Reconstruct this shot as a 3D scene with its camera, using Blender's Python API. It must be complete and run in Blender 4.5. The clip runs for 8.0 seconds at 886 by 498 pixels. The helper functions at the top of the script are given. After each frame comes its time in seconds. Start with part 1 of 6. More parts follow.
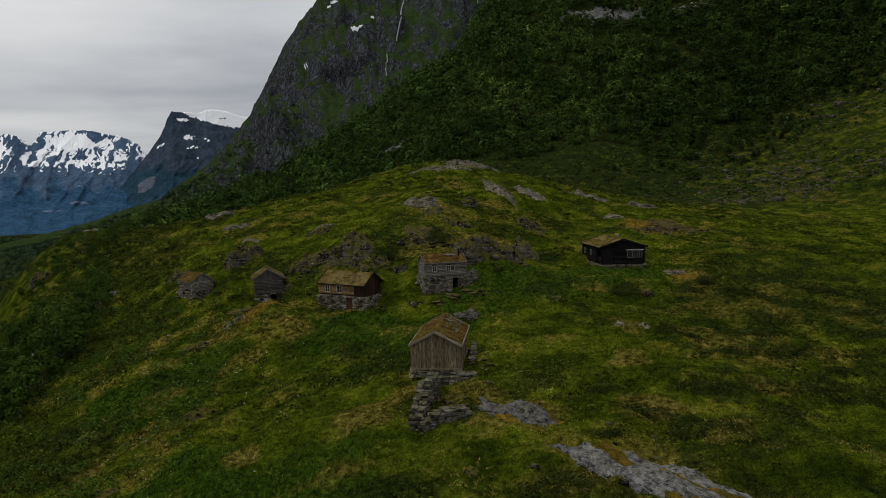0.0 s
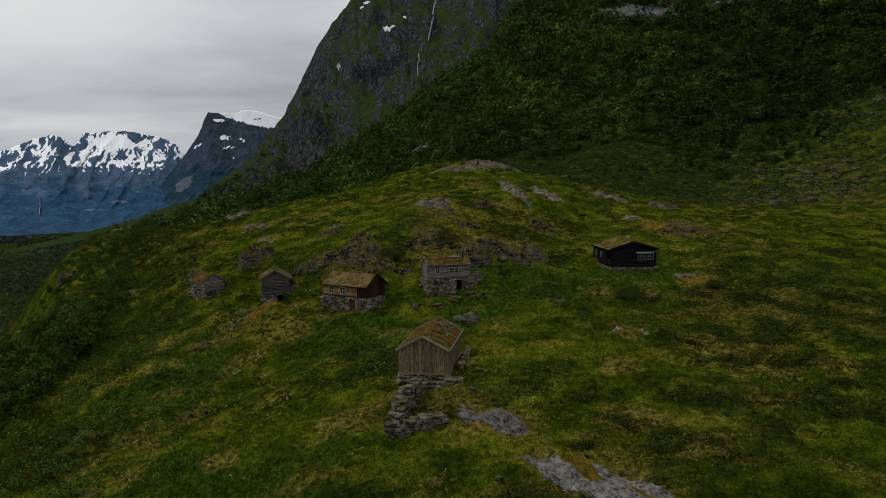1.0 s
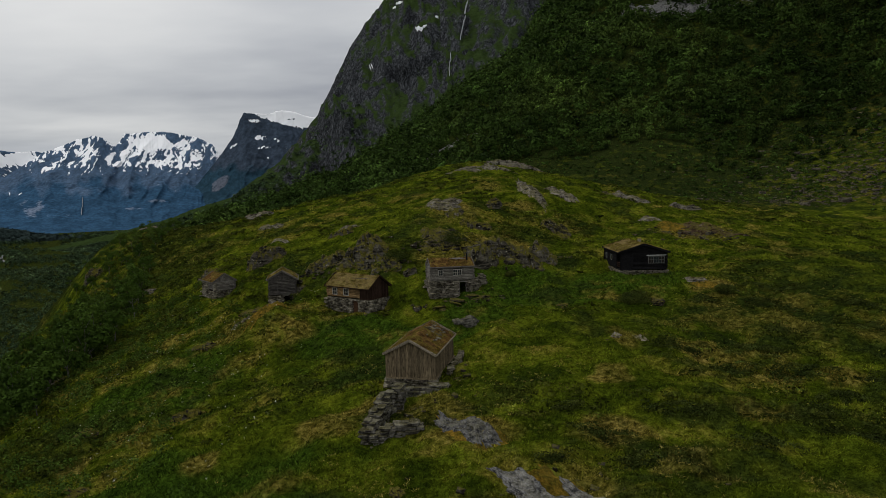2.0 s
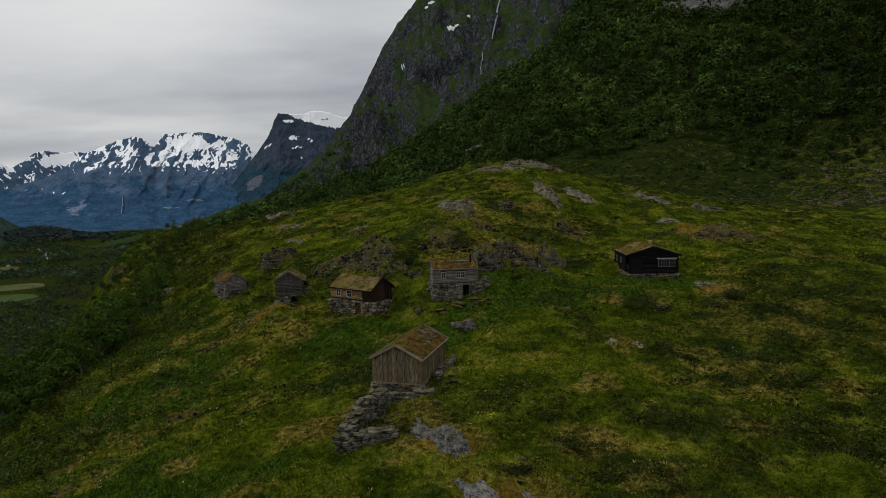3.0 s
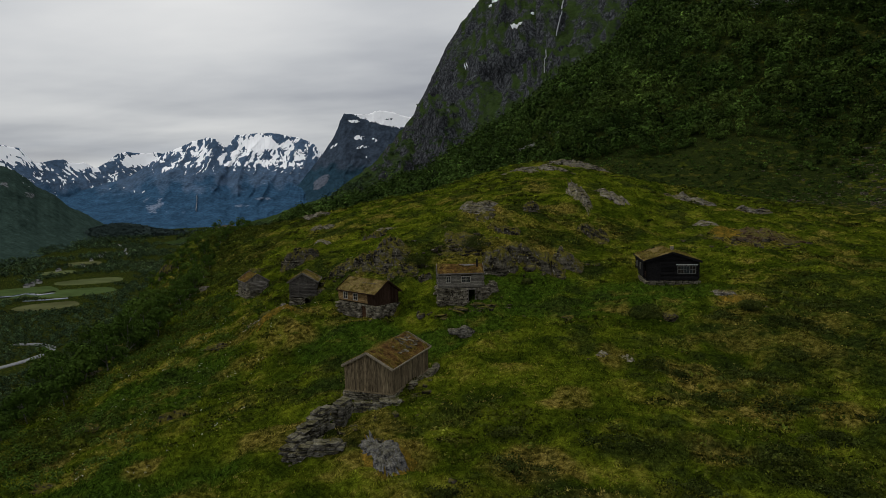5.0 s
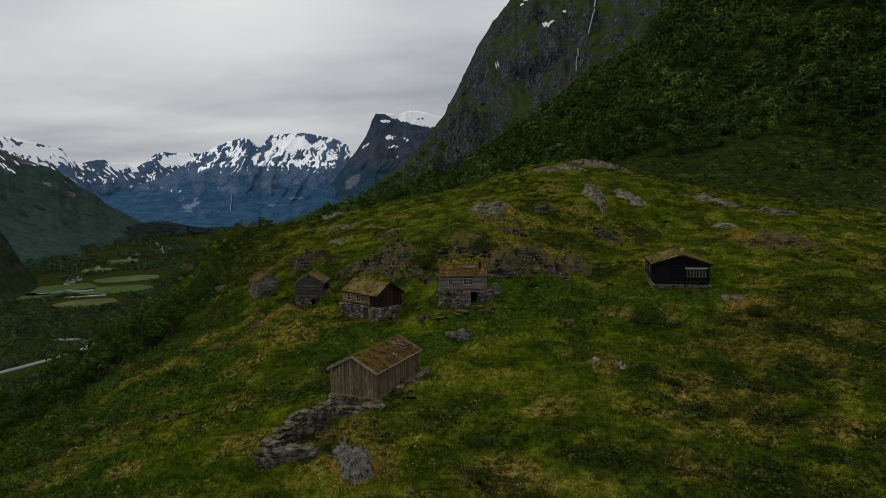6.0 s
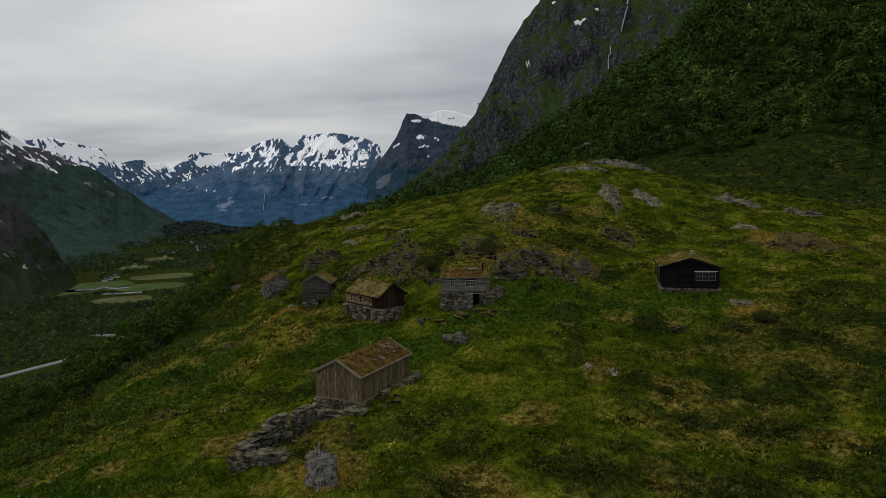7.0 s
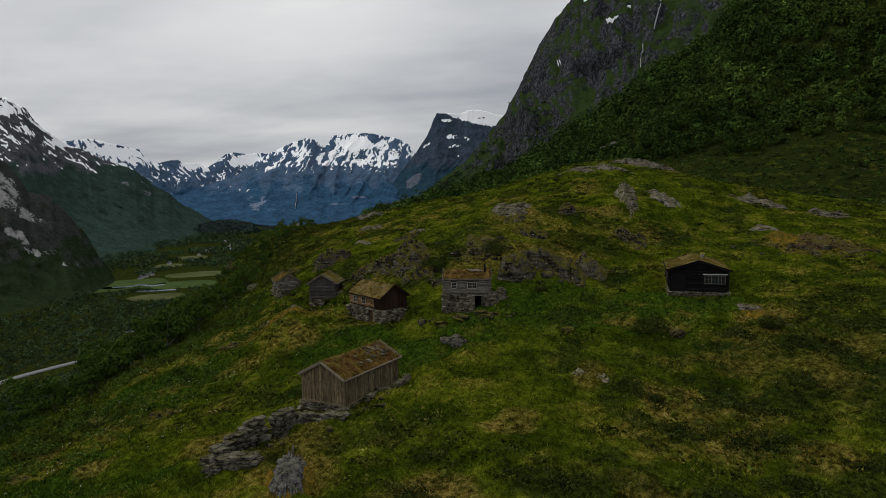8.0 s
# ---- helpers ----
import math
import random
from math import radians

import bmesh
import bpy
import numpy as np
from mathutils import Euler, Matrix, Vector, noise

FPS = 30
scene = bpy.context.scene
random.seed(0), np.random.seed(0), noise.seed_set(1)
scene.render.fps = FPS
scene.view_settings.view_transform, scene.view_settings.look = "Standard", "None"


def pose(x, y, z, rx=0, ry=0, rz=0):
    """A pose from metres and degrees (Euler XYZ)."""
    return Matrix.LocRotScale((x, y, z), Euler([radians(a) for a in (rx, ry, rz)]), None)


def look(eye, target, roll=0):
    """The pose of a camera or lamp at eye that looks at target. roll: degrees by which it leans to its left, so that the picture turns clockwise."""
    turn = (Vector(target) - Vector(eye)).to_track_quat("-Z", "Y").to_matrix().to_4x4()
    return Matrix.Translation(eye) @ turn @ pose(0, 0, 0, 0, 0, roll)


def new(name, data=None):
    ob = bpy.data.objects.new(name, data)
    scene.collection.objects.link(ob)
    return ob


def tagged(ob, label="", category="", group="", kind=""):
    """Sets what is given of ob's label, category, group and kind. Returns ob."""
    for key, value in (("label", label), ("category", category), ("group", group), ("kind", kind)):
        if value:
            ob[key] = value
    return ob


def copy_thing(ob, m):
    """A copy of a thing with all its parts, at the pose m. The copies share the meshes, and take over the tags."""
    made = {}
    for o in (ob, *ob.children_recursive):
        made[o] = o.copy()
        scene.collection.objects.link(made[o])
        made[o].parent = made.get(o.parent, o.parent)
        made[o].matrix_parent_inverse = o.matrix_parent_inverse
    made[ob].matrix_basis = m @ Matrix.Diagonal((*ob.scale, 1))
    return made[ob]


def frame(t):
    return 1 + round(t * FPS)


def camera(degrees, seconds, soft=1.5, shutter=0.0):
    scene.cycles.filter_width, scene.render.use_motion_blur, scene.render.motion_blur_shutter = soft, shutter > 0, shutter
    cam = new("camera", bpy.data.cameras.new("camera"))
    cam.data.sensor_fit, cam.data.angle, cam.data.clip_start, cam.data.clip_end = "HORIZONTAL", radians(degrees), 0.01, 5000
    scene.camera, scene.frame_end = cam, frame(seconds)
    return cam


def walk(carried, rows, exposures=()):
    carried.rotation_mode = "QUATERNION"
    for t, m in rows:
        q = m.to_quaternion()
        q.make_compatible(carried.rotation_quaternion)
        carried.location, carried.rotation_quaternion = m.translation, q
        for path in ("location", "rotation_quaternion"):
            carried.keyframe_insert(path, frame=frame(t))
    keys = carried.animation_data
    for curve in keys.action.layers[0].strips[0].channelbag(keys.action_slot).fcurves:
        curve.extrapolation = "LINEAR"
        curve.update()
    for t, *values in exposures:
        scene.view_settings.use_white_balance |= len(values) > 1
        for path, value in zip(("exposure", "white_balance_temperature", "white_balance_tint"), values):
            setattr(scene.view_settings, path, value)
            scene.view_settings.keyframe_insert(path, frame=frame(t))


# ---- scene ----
cam = camera(68.8, 8.0, soft=0.4)
# seconds, eye x y z, tilt, lean, heading
ROWS = [
    (0.0, 0.000, 0.000, 20.000, 84.481, -1.050, 0.000),
    (0.5, 1.755, 0.458, 20.073, 84.480, -1.047, 1.420),
    (1.0, 3.498, 0.951, 20.150, 84.480, -1.045, 2.842),
    (1.5, 5.227, 1.481, 20.231, 84.480, -1.042, 4.263),
    (2.0, 6.941, 2.047, 20.313, 84.480, -1.039, 5.682),
    (2.5, 8.637, 2.650, 20.397, 84.481, -1.037, 7.100),
    (3.0, 10.313, 3.289, 20.480, 84.482, -1.034, 8.515),
    (3.5, 11.967, 3.965, 20.562, 84.483, -1.032, 9.926),
    (4.0, 13.597, 4.678, 20.641, 84.485, -1.029, 11.333),
    (4.5, 15.199, 5.427, 20.716, 84.488, -1.026, 12.733),
    (5.0, 16.774, 6.214, 20.785, 84.491, -1.024, 14.128),
    (5.5, 18.317, 7.038, 20.849, 84.494, -1.021, 15.515),
    (6.0, 19.828, 7.900, 20.904, 84.497, -1.019, 16.894),
    (6.5, 21.304, 8.799, 20.951, 84.501, -1.016, 18.264),
    (7.0, 22.742, 9.736, 20.987, 84.506, -1.013, 19.624),
    (7.5, 24.141, 10.710, 21.012, 84.511, -1.011, 20.973),
    (8.0, 25.499, 11.723, 21.025, 84.516, -1.008, 22.311),
]
walk(cam, [(t, pose(x, y, z, tilt, 0, head) @ pose(0, 0, 0, 0, 0, lean)) for t, x, y, z, tilt, lean, head in ROWS],
     [(0.0, 0.0), (8.0, 0.0)])

# ---- world: closed cloud cover, soft light ----
SUN_UP, SUN_ROUND = radians(52), radians(-70)      # height, and turn from north (+y) towards east (+x)
world = bpy.data.worlds.new("overcast")
scene.world = world
world.use_nodes = True


def wire(tree, kind, op="", **given):
    """A node with its inputs set: a value, or a socket to be joined; i0, i1 name inputs by their order."""
    n = tree.nodes.new(kind)
    if op:
        n.operation = op
    for key, value in given.items():
        sock = n.inputs[int(key[1:])] if key[0] == "i" and key[1:].isdigit() else n.inputs[key.replace("_", " ")]
        if isinstance(value, bpy.types.NodeSocket):
            tree.links.new(value, sock)
        else:
            sock.default_value = value
    return n


def ramp(tree, fac, *stops, mode="LINEAR"):
    n = wire(tree, "ShaderNodeValToRGB", Fac=fac)
    n.color_ramp.interpolation = mode
    e = n.color_ramp.elements
    while len(e) < len(stops):
        e.new(0.5)
    for el, (p, c) in zip(e, stops):
        el.position = p
        el.color = (c, c, c, 1) if isinstance(c, (int, float)) else (*c, 1)
    return n.outputs["Color"]


def mix(tree, fac, a, b, blend="MIX"):
    n = tree.nodes.new("ShaderNodeMix")
    n.data_type, n.blend_type = "RGBA", blend
    for sock, v in ((n.inputs[0], fac), (n.inputs[6], a), (n.inputs[7], b)):
        if isinstance(v, bpy.types.NodeSocket):
            tree.links.new(v, sock)
        else:
            sock.default_value = v if isinstance(v, (int, float)) else (*v, 1)
    return n.outputs[2]


wt = world.node_tree
wt.nodes.clear()
sky = wire(wt, "ShaderNodeTexSky")
sky.sky_type, sky.sun_disc, sky.sun_elevation, sky.sun_rotation = "NISHITA", False, SUN_UP, SUN_ROUND
sky_dim = mix(wt, 1.0, sky.outputs["Color"], (0.10, 0.10, 0.10), "MULTIPLY")
co = wire(wt, "ShaderNodeTexCoord")
sep = wire(wt, "ShaderNodeSeparateXYZ", Vector=co.outputs["Generated"])
lift = wire(wt, "ShaderNodeMath", op="MAXIMUM", i0=sep.outputs["Z"], i1=0.0)
lift = wire(wt, "ShaderNodeMath", op="ADD", i0=lift.outputs[0], i1=0.09)
flat = wire(wt, "ShaderNodeVectorMath", op="DIVIDE", i0=co.outputs["Generated"], i1=wire(
    wt, "ShaderNodeCombineXYZ", X=lift.outputs[0], Y=lift.outputs[0], Z=1.0).outputs[0])
flat = wire(wt, "ShaderNodeMapping", Vector=flat.outputs[0], Rotation=(0, 0, radians(28)), Scale=(0.50, 0.72, 0.0))
big = wire(wt, "ShaderNodeTexNoise", Vector=flat.outputs[0], Scale=0.60, Detail=5.0, Roughness=0.48)
small = wire(wt, "ShaderNodeTexNoise", Vector=flat.outputs[0], Scale=1.5, Detail=4.0, Roughness=0.45)
both = mix(wt, 0.35, big.outputs["Fac"], small.outputs["Fac"])
cloud = ramp(wt, both, (0.36, (0.38, 0.395, 0.435)), (0.46, (0.53, 0.545, 0.57)), (0.55, (0.68, 0.69, 0.70)), (0.68, (0.84, 0.84, 0.83)))
low = ramp(wt, sep.outputs["Z"], (0.0, 0.86), (0.12, 0.89), (0.25, 0.96), (0.45, 1.16), (1.0, 1.27))
cloud = mix(wt, 1.0, cloud, low, "MULTIPLY")
rise = wire(wt, "ShaderNodeMath", op="MULTIPLY_ADD", i0=small.outputs["Fac"], i1=0.03, i2=sep.outputs["Z"]).outputs[0]
bank = ramp(wt, rise, (0.050, (1.06, 1.06, 1.05)), (0.066, (0.74, 0.77, 0.83)), (0.080, (0.80, 0.82, 0.86)), (0.105, (1.0, 1.0, 1.0)))
cloud = mix(wt, ramp(wt, big.outputs["Fac"], (0.42, 0.25), (0.6, 1.0)), cloud, mix(wt, 1.0, cloud, bank, "MULTIPLY"))
cover = mix(wt, 0.95, sky_dim, cloud)
wire(wt, "ShaderNodeOutputWorld", Surface=wire(wt, "ShaderNodeBackground", Color=cover, Strength=0.97).outputs[0])
sun = new("sun", bpy.data.lights.new("sun", "SUN"))
sun.data.energy, sun.data.angle, sun.data.color = 1.0, radians(14), (1.0, 0.96, 0.90)
sun.matrix_world = look((math.sin(SUN_ROUND) * math.cos(SUN_UP), math.cos(SUN_ROUND) * math.cos(SUN_UP), math.sin(SUN_UP)), (0, 0, 0))

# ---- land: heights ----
# reach, then x, y, height of bumps fitted to the camera's view
BROAD_FIT = (160, [
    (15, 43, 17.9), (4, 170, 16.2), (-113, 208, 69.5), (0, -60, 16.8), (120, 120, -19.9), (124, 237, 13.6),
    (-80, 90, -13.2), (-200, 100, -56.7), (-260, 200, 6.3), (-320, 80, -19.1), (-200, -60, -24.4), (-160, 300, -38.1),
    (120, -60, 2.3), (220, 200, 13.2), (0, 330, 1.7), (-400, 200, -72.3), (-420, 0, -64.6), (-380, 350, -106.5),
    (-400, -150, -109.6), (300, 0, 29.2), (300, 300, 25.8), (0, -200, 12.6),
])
KNOLL_FIT = (60, [
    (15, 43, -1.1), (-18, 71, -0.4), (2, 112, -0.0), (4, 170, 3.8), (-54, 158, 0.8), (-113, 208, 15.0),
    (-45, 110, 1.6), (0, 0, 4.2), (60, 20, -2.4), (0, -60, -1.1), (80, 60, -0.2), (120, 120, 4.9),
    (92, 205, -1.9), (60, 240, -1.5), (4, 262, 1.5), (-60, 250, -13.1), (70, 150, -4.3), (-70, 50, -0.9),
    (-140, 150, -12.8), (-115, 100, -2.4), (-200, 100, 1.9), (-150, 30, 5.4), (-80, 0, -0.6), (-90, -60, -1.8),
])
HUMMOCK_FIT = (26, [
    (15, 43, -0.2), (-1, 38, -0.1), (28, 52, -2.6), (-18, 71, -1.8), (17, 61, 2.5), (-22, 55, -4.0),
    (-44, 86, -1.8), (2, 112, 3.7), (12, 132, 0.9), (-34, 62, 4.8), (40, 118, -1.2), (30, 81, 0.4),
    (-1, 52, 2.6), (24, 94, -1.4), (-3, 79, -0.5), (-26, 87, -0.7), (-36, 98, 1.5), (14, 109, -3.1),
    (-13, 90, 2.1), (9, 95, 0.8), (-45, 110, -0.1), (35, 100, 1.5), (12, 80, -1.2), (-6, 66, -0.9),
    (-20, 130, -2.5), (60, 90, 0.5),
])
CREST_FIT = (30, [
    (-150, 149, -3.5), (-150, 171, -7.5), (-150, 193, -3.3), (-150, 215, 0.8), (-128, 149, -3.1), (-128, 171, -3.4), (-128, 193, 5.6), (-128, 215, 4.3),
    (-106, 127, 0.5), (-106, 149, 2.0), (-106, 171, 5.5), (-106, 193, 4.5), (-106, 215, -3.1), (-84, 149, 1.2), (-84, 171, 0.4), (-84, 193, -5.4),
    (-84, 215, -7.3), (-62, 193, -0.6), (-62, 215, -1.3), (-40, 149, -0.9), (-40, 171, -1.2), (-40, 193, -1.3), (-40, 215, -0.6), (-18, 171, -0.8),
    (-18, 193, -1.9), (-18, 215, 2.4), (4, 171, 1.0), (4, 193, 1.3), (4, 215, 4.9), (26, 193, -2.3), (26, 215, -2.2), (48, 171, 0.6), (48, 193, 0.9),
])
BANK_FIT = (9, [
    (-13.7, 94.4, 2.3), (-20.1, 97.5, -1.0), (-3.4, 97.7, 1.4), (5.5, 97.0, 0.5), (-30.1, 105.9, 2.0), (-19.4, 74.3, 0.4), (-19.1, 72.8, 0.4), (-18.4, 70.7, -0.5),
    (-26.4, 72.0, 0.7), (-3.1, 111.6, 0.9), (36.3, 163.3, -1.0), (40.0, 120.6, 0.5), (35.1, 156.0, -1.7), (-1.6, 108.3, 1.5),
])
MOUND_FIT = (4.5, [(-23.6, 84.8, -0.9), (-21.5, 78.0, 0.6), (-20.0, 74.5, 1.3), (-23.5, 75.5, 0.9), (2.6, 70.0, -0.8), (22.4, 72.0, -0.5)])
# camera's place at mid-path; land bearings and height angles start here
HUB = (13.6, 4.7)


def hash2(i, j, seed):
    h = (i * 374761393 + j * 668265263 + seed * 974634777) & 0xFFFFFFFF
    h = ((h ^ (h >> 13)) * 1274126177) & 0xFFFFFFFF
    return ((h ^ (h >> 16)) & 0xFFFFFF) / float(0xFFFFFF)


def value_noise(x, y, seed=0):
    """Smooth noise in -1..1 with a cell of 1."""
    i, j = np.floor(x).astype(np.int64), np.floor(y).astype(np.int64)
    u, v = x - i, y - j
    u, v = u * u * u * (u * (u * 6 - 15) + 10), v * v * v * (v * (v * 6 - 15) + 10)
    a = hash2(i, j, seed) * (1 - u) + hash2(i + 1, j, seed) * u
    b = hash2(i, j + 1, seed) * (1 - u) + hash2(i + 1, j + 1, seed) * u
    return 2 * (a * (1 - v) + b * v) - 1


def fbm(x, y, octaves=5, seed=0, gain=0.5):
    out, amp = 0.0, 1.0
    for k in range(octaves):
        out = out + amp * value_noise(x + 17.3 * k, y - 9.1 * k, seed + k)
        x, y, amp = 1.92 * x + 0.45 * y, 1.92 * y - 0.45 * x, amp * gain
    return out


def ridged(x, y, octaves=5, seed=0, gain=0.55):
    out, amp = 0.0, 1.0
    for k in range(octaves):
        out = out + amp * (1 - 2 * np.abs(value_noise(x + 5.7 * k, y + 3.3 * k, seed + k)))
        x, y, amp = 1.9 * x + 0.55 * y, 1.9 * y - 0.55 * x, amp * gain
    return out


def step(x, a, b):
    s = np.clip((x - a) / (b - a), 0, 1)
    return s * s * (3 - 2 * s)


# hillside above the meadow: bearing, foot (distance, height), middle, brow
HILL = [
    (-180, 420, -200, 520, -200, 600, -220), (-40, 420, -200, 520, -200, 600, -220), (-36, 420, -110, 520, -140, 600, -170), (-31, 380, -30, 430, -25, 480, -20), (-26, 300, -12, 370, 0, 430, 6), (-21.8, 290, -5, 420, 2, 520, 7),
    (-15.8, 285, 2, 450, 17, 640, 28), (-11.8, 280, 7, 450, 29, 740, 60),
    (-6.8, 272, 12, 450, 47, 850, 115), (-3.9, 268, 13, 450, 62, 930, 154), (0.8, 260, 14, 450, 84, 1050, 218),
    (3, 258, 14, 450, 92, 1150, 314), (10, 260, 15, 450, 113, 1200, 460), (19, 272, 15, 450, 110, 1200, 480),
    (27, 255, 13, 450, 112, 1200, 500), (38, 215, 11, 450, 125, 1200, 520), (60, 170, 9, 450, 150, 1200, 520),
    (100, 170, 9, 450, 60, 1200, 120), (150, 400, -40, 600, -80, 1200, -160), (180, 420, -200, 520, -200, 600, -220),
]


def hill_height(az, r):
    t = np.array(HILL).T
    rf, zf, rm, zm, rt, zt = [np.interp(az, t[0], c) for c in t[1:]]
    a, b = np.clip((r - rf) / (rm - rf), -1, 1), np.clip((r - rm) / (rt - rm), 0, 1)
    z = zf + (zm - zf) * np.where(a > 0, 0.75 * a + 0.25 * a * a, a) + (zt - zm) * (b + 0.35 * b * (1 - b) * (1 - step(az, -4, 9)))
    return z - 0.55 * np.maximum(r - rt, 0)


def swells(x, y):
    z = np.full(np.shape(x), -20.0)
    for reach, forms in (BROAD_FIT, KNOLL_FIT, HUMMOCK_FIT, CREST_FIT, BANK_FIT, MOUND_FIT):
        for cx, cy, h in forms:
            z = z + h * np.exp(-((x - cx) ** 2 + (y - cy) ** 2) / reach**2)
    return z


# terraces on which the houses stand: x, y, height, half-width
PADS = [(0, 57.5, 4.95, 2.2), (-0.8, 50.9, 4.45, 1.5), (-13.3, 79, 4.9, 2.4), (-9.5, 79.3, 5.15, 1.6), (-0.5, 79.7, 6.7, 1.8), (2.3, 80.8, 7.35, 0.9),
        (-24, 87.3, 4.7, 1.8), (-36.8, 97.2, 3.75, 1.7), (-40, 98, 3.6, 1.5), (24.5, 89, 8.3, 2.8), (21.3, 90.5, 8.4, 2.2), (27.5, 90.5, 8.5, 2.2)]


def height(x, y, rough=True):
    x, y = np.asarray(x, float), np.asarray(y, float)
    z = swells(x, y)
    dx, dy = x - HUB[0], y - HUB[1]
    r, az = np.hypot(dx, dy), np.degrees(np.arctan2(dx, dy))
    far = -165 + 175 * step(x + 0.21 * np.maximum(y, 0), -80, 200)
    w = step(np.hypot(x, y - 100), 260, 430)
    z = z * (1 - w) + far * w
    if rough:
        near = 1 - step(np.hypot(x, y - 100), 220, 420)
        z = z + 0.55 * fbm(x / 13, y / 13, 3, 3) * near + 0.40 * fbm(x / 2.6, y / 2.6, 3, 11) * near
        z = z + 0.20 * (ridged(x / 4.6, y / 2.9, 2, 41) - 0.6) * near
        z = z + (0.35 * np.maximum(fbm(x / 7, y / 5, 2, 21), 0.35) - 0.12) * near
    h = hill_height(az, r)
    if rough:
        wall = step(r, 260, 420)
        h = h + wall * (5 * fbm(x / 60, y / 60, 4, 31) * np.clip(r / 700, 0.3, 1.3))
    k = 3.0
    z = np.where(np.abs(h - z) < 40, k * np.logaddexp(np.clip(z / k, -300, 300), np.clip(h / k, -300, 300)), np.maximum(z, h))
    for px, py, pz, half in PADS:
        m = 1 - step(np.hypot(x - px, y - py), half, half * 1.9)
        z = z * (1 - m) + pz * m
    return z


def at_ground(x, y):
    return float(height(np.array([x]), np.array([y]))[0])


def sheet_mesh(name, grid, mat, smooth=True):
    """A mesh from a grid of points, rows by columns by 3."""
    n, m = grid.shape[:2]
    me = bpy.data.meshes.new(name)
    k = (np.arange(n - 1)[:, None] * m + np.arange(m - 1)[None]).ravel()
    quads = np.stack([k, k + 1, k + m + 1, k + m], 1).astype(np.int32)
    fill(me, grid.reshape(-1, 3), quads)
    me.materials.append(mat)
    if smooth:
        me.polygons.foreach_set("use_smooth", np.ones(len(quads), bool))
    return me


def fill(me, verts, faces):
    """Put vertices and faces, all of one size, into an empty mesh."""
    faces = np.asarray(faces, np.int32)
    size = faces.shape[1]
    me.vertices.add(len(verts))
    me.vertices.foreach_set("co", np.asarray(verts, np.float32).ravel())
    me.loops.add(faces.size)
    me.loops.foreach_set("vertex_index", faces.ravel())
    me.polygons.add(len(faces))
    me.polygons.foreach_set("loop_start", np.arange(0, faces.size, size, dtype=np.int32))
    me.update(calc_edges=True)
    return me


# ---- materials ----
def material(name, rough=0.9, metal=0.0, spec=0.02):
    m = bpy.data.materials.new(name)
    m.use_nodes = True
    t = m.node_tree
    b = t.nodes["Principled BSDF"]
    b.inputs["Roughness"].default_value, b.inputs["Metallic"].default_value = rough, metal
    b.inputs["Specular IOR Level"].default_value = spec
    return m, t, b


def place_co(t, scale=(1, 1, 1), kind="Object"):
    return wire(t, "ShaderNodeMapping", Vector=wire(t, "ShaderNodeTexCoord").outputs[kind], Scale=scale).outputs[0]


def noise_fac(t, co, scale, detail=5.0, rough=0.55, out="Fac"):
    return wire(t, "ShaderNodeTexNoise", Vector=co, Scale=scale, Detail=detail, Roughness=rough).outputs[out]


def bump(t, b, height_sock, strength, dist):
    n = wire(t, "ShaderNodeBump", Height=height_sock, Strength=strength, Distance=dist)
    t.links.new(n.outputs[0], b.inputs["Normal"])
    return n


def paint(t, b, colour):
    t.links.new(colour, b.inputs["Base Color"])


def turf_colour(t, co):
    """Grass, dry moss and heath drifting over the ground; the zones lush and dry come with the mesh."""
    lush = wire(t, "ShaderNodeAttribute")
    dry = wire(t, "ShaderNodeAttribute")
    lush.attribute_name, dry.attribute_name = "lush", "dry"
    n1, n2, n3 = noise_fac(t, co, 0.045, 6, 0.6), noise_fac(t, co, 0.23, 6, 0.65), noise_fac(t, co, 2.1, 5, 0.7)
    green = ramp(t, n2, (0.36, (0.021, 0.033, 0.0030)), (0.48, (0.046, 0.063, 0.0045)), (0.63, (0.102, 0.120, 0.0085)))
    green = mix(t, wire(t, "ShaderNodeMath", op="MULTIPLY", i0=lush.outputs["Fac"], i1=0.8).outputs[0], green, ramp(t, n3, (0.3, (0.015, 0.031, 0.004)), (0.7, (0.036, 0.070, 0.007))))
    straw = ramp(t, n3, (0.35, (0.050, 0.040, 0.007)), (0.5, (0.125, 0.098, 0.018)), (0.66, (0.200, 0.155, 0.040)))
    fac = ramp(t, mix(t, 0.5, n1, n2), (0.525, 0.0), (0.60, 0.75))
    own = wire(t, "ShaderNodeMath", op="MULTIPLY_ADD", i0=n2, i1=1.4, i2=-0.30).outputs[0]
    own = wire(t, "ShaderNodeMath", op="MULTIPLY", i0=own, i1=dry.outputs["Fac"], ).outputs[0]
    own = wire(t, "ShaderNodeMath", op="MULTIPLY", i0=own, i1=1.9)
    own.use_clamp = True
    fac = wire(t, "ShaderNodeMath", op="MAXIMUM", i0=fac, i1=own.outputs[0]).outputs[0]
    c = mix(t, fac, green, straw)
    heath = ramp(t, noise_fac(t, co, 0.11, 7, 0.7), (0.53, 0.0), (0.60, 0.75))
    scrub = wire(t, "ShaderNodeAttribute")
    scrub.attribute_name = "scrub"
    grown = wire(t, "ShaderNodeMath", op="MULTIPLY", i0=scrub.outputs["Fac"], i1=ramp(t, n2, (0.40, 0.85), (0.60, 0.35))).outputs[0]
    heath = wire(t, "ShaderNodeMath", op="MAXIMUM", i0=heath, i1=grown).outputs[0]
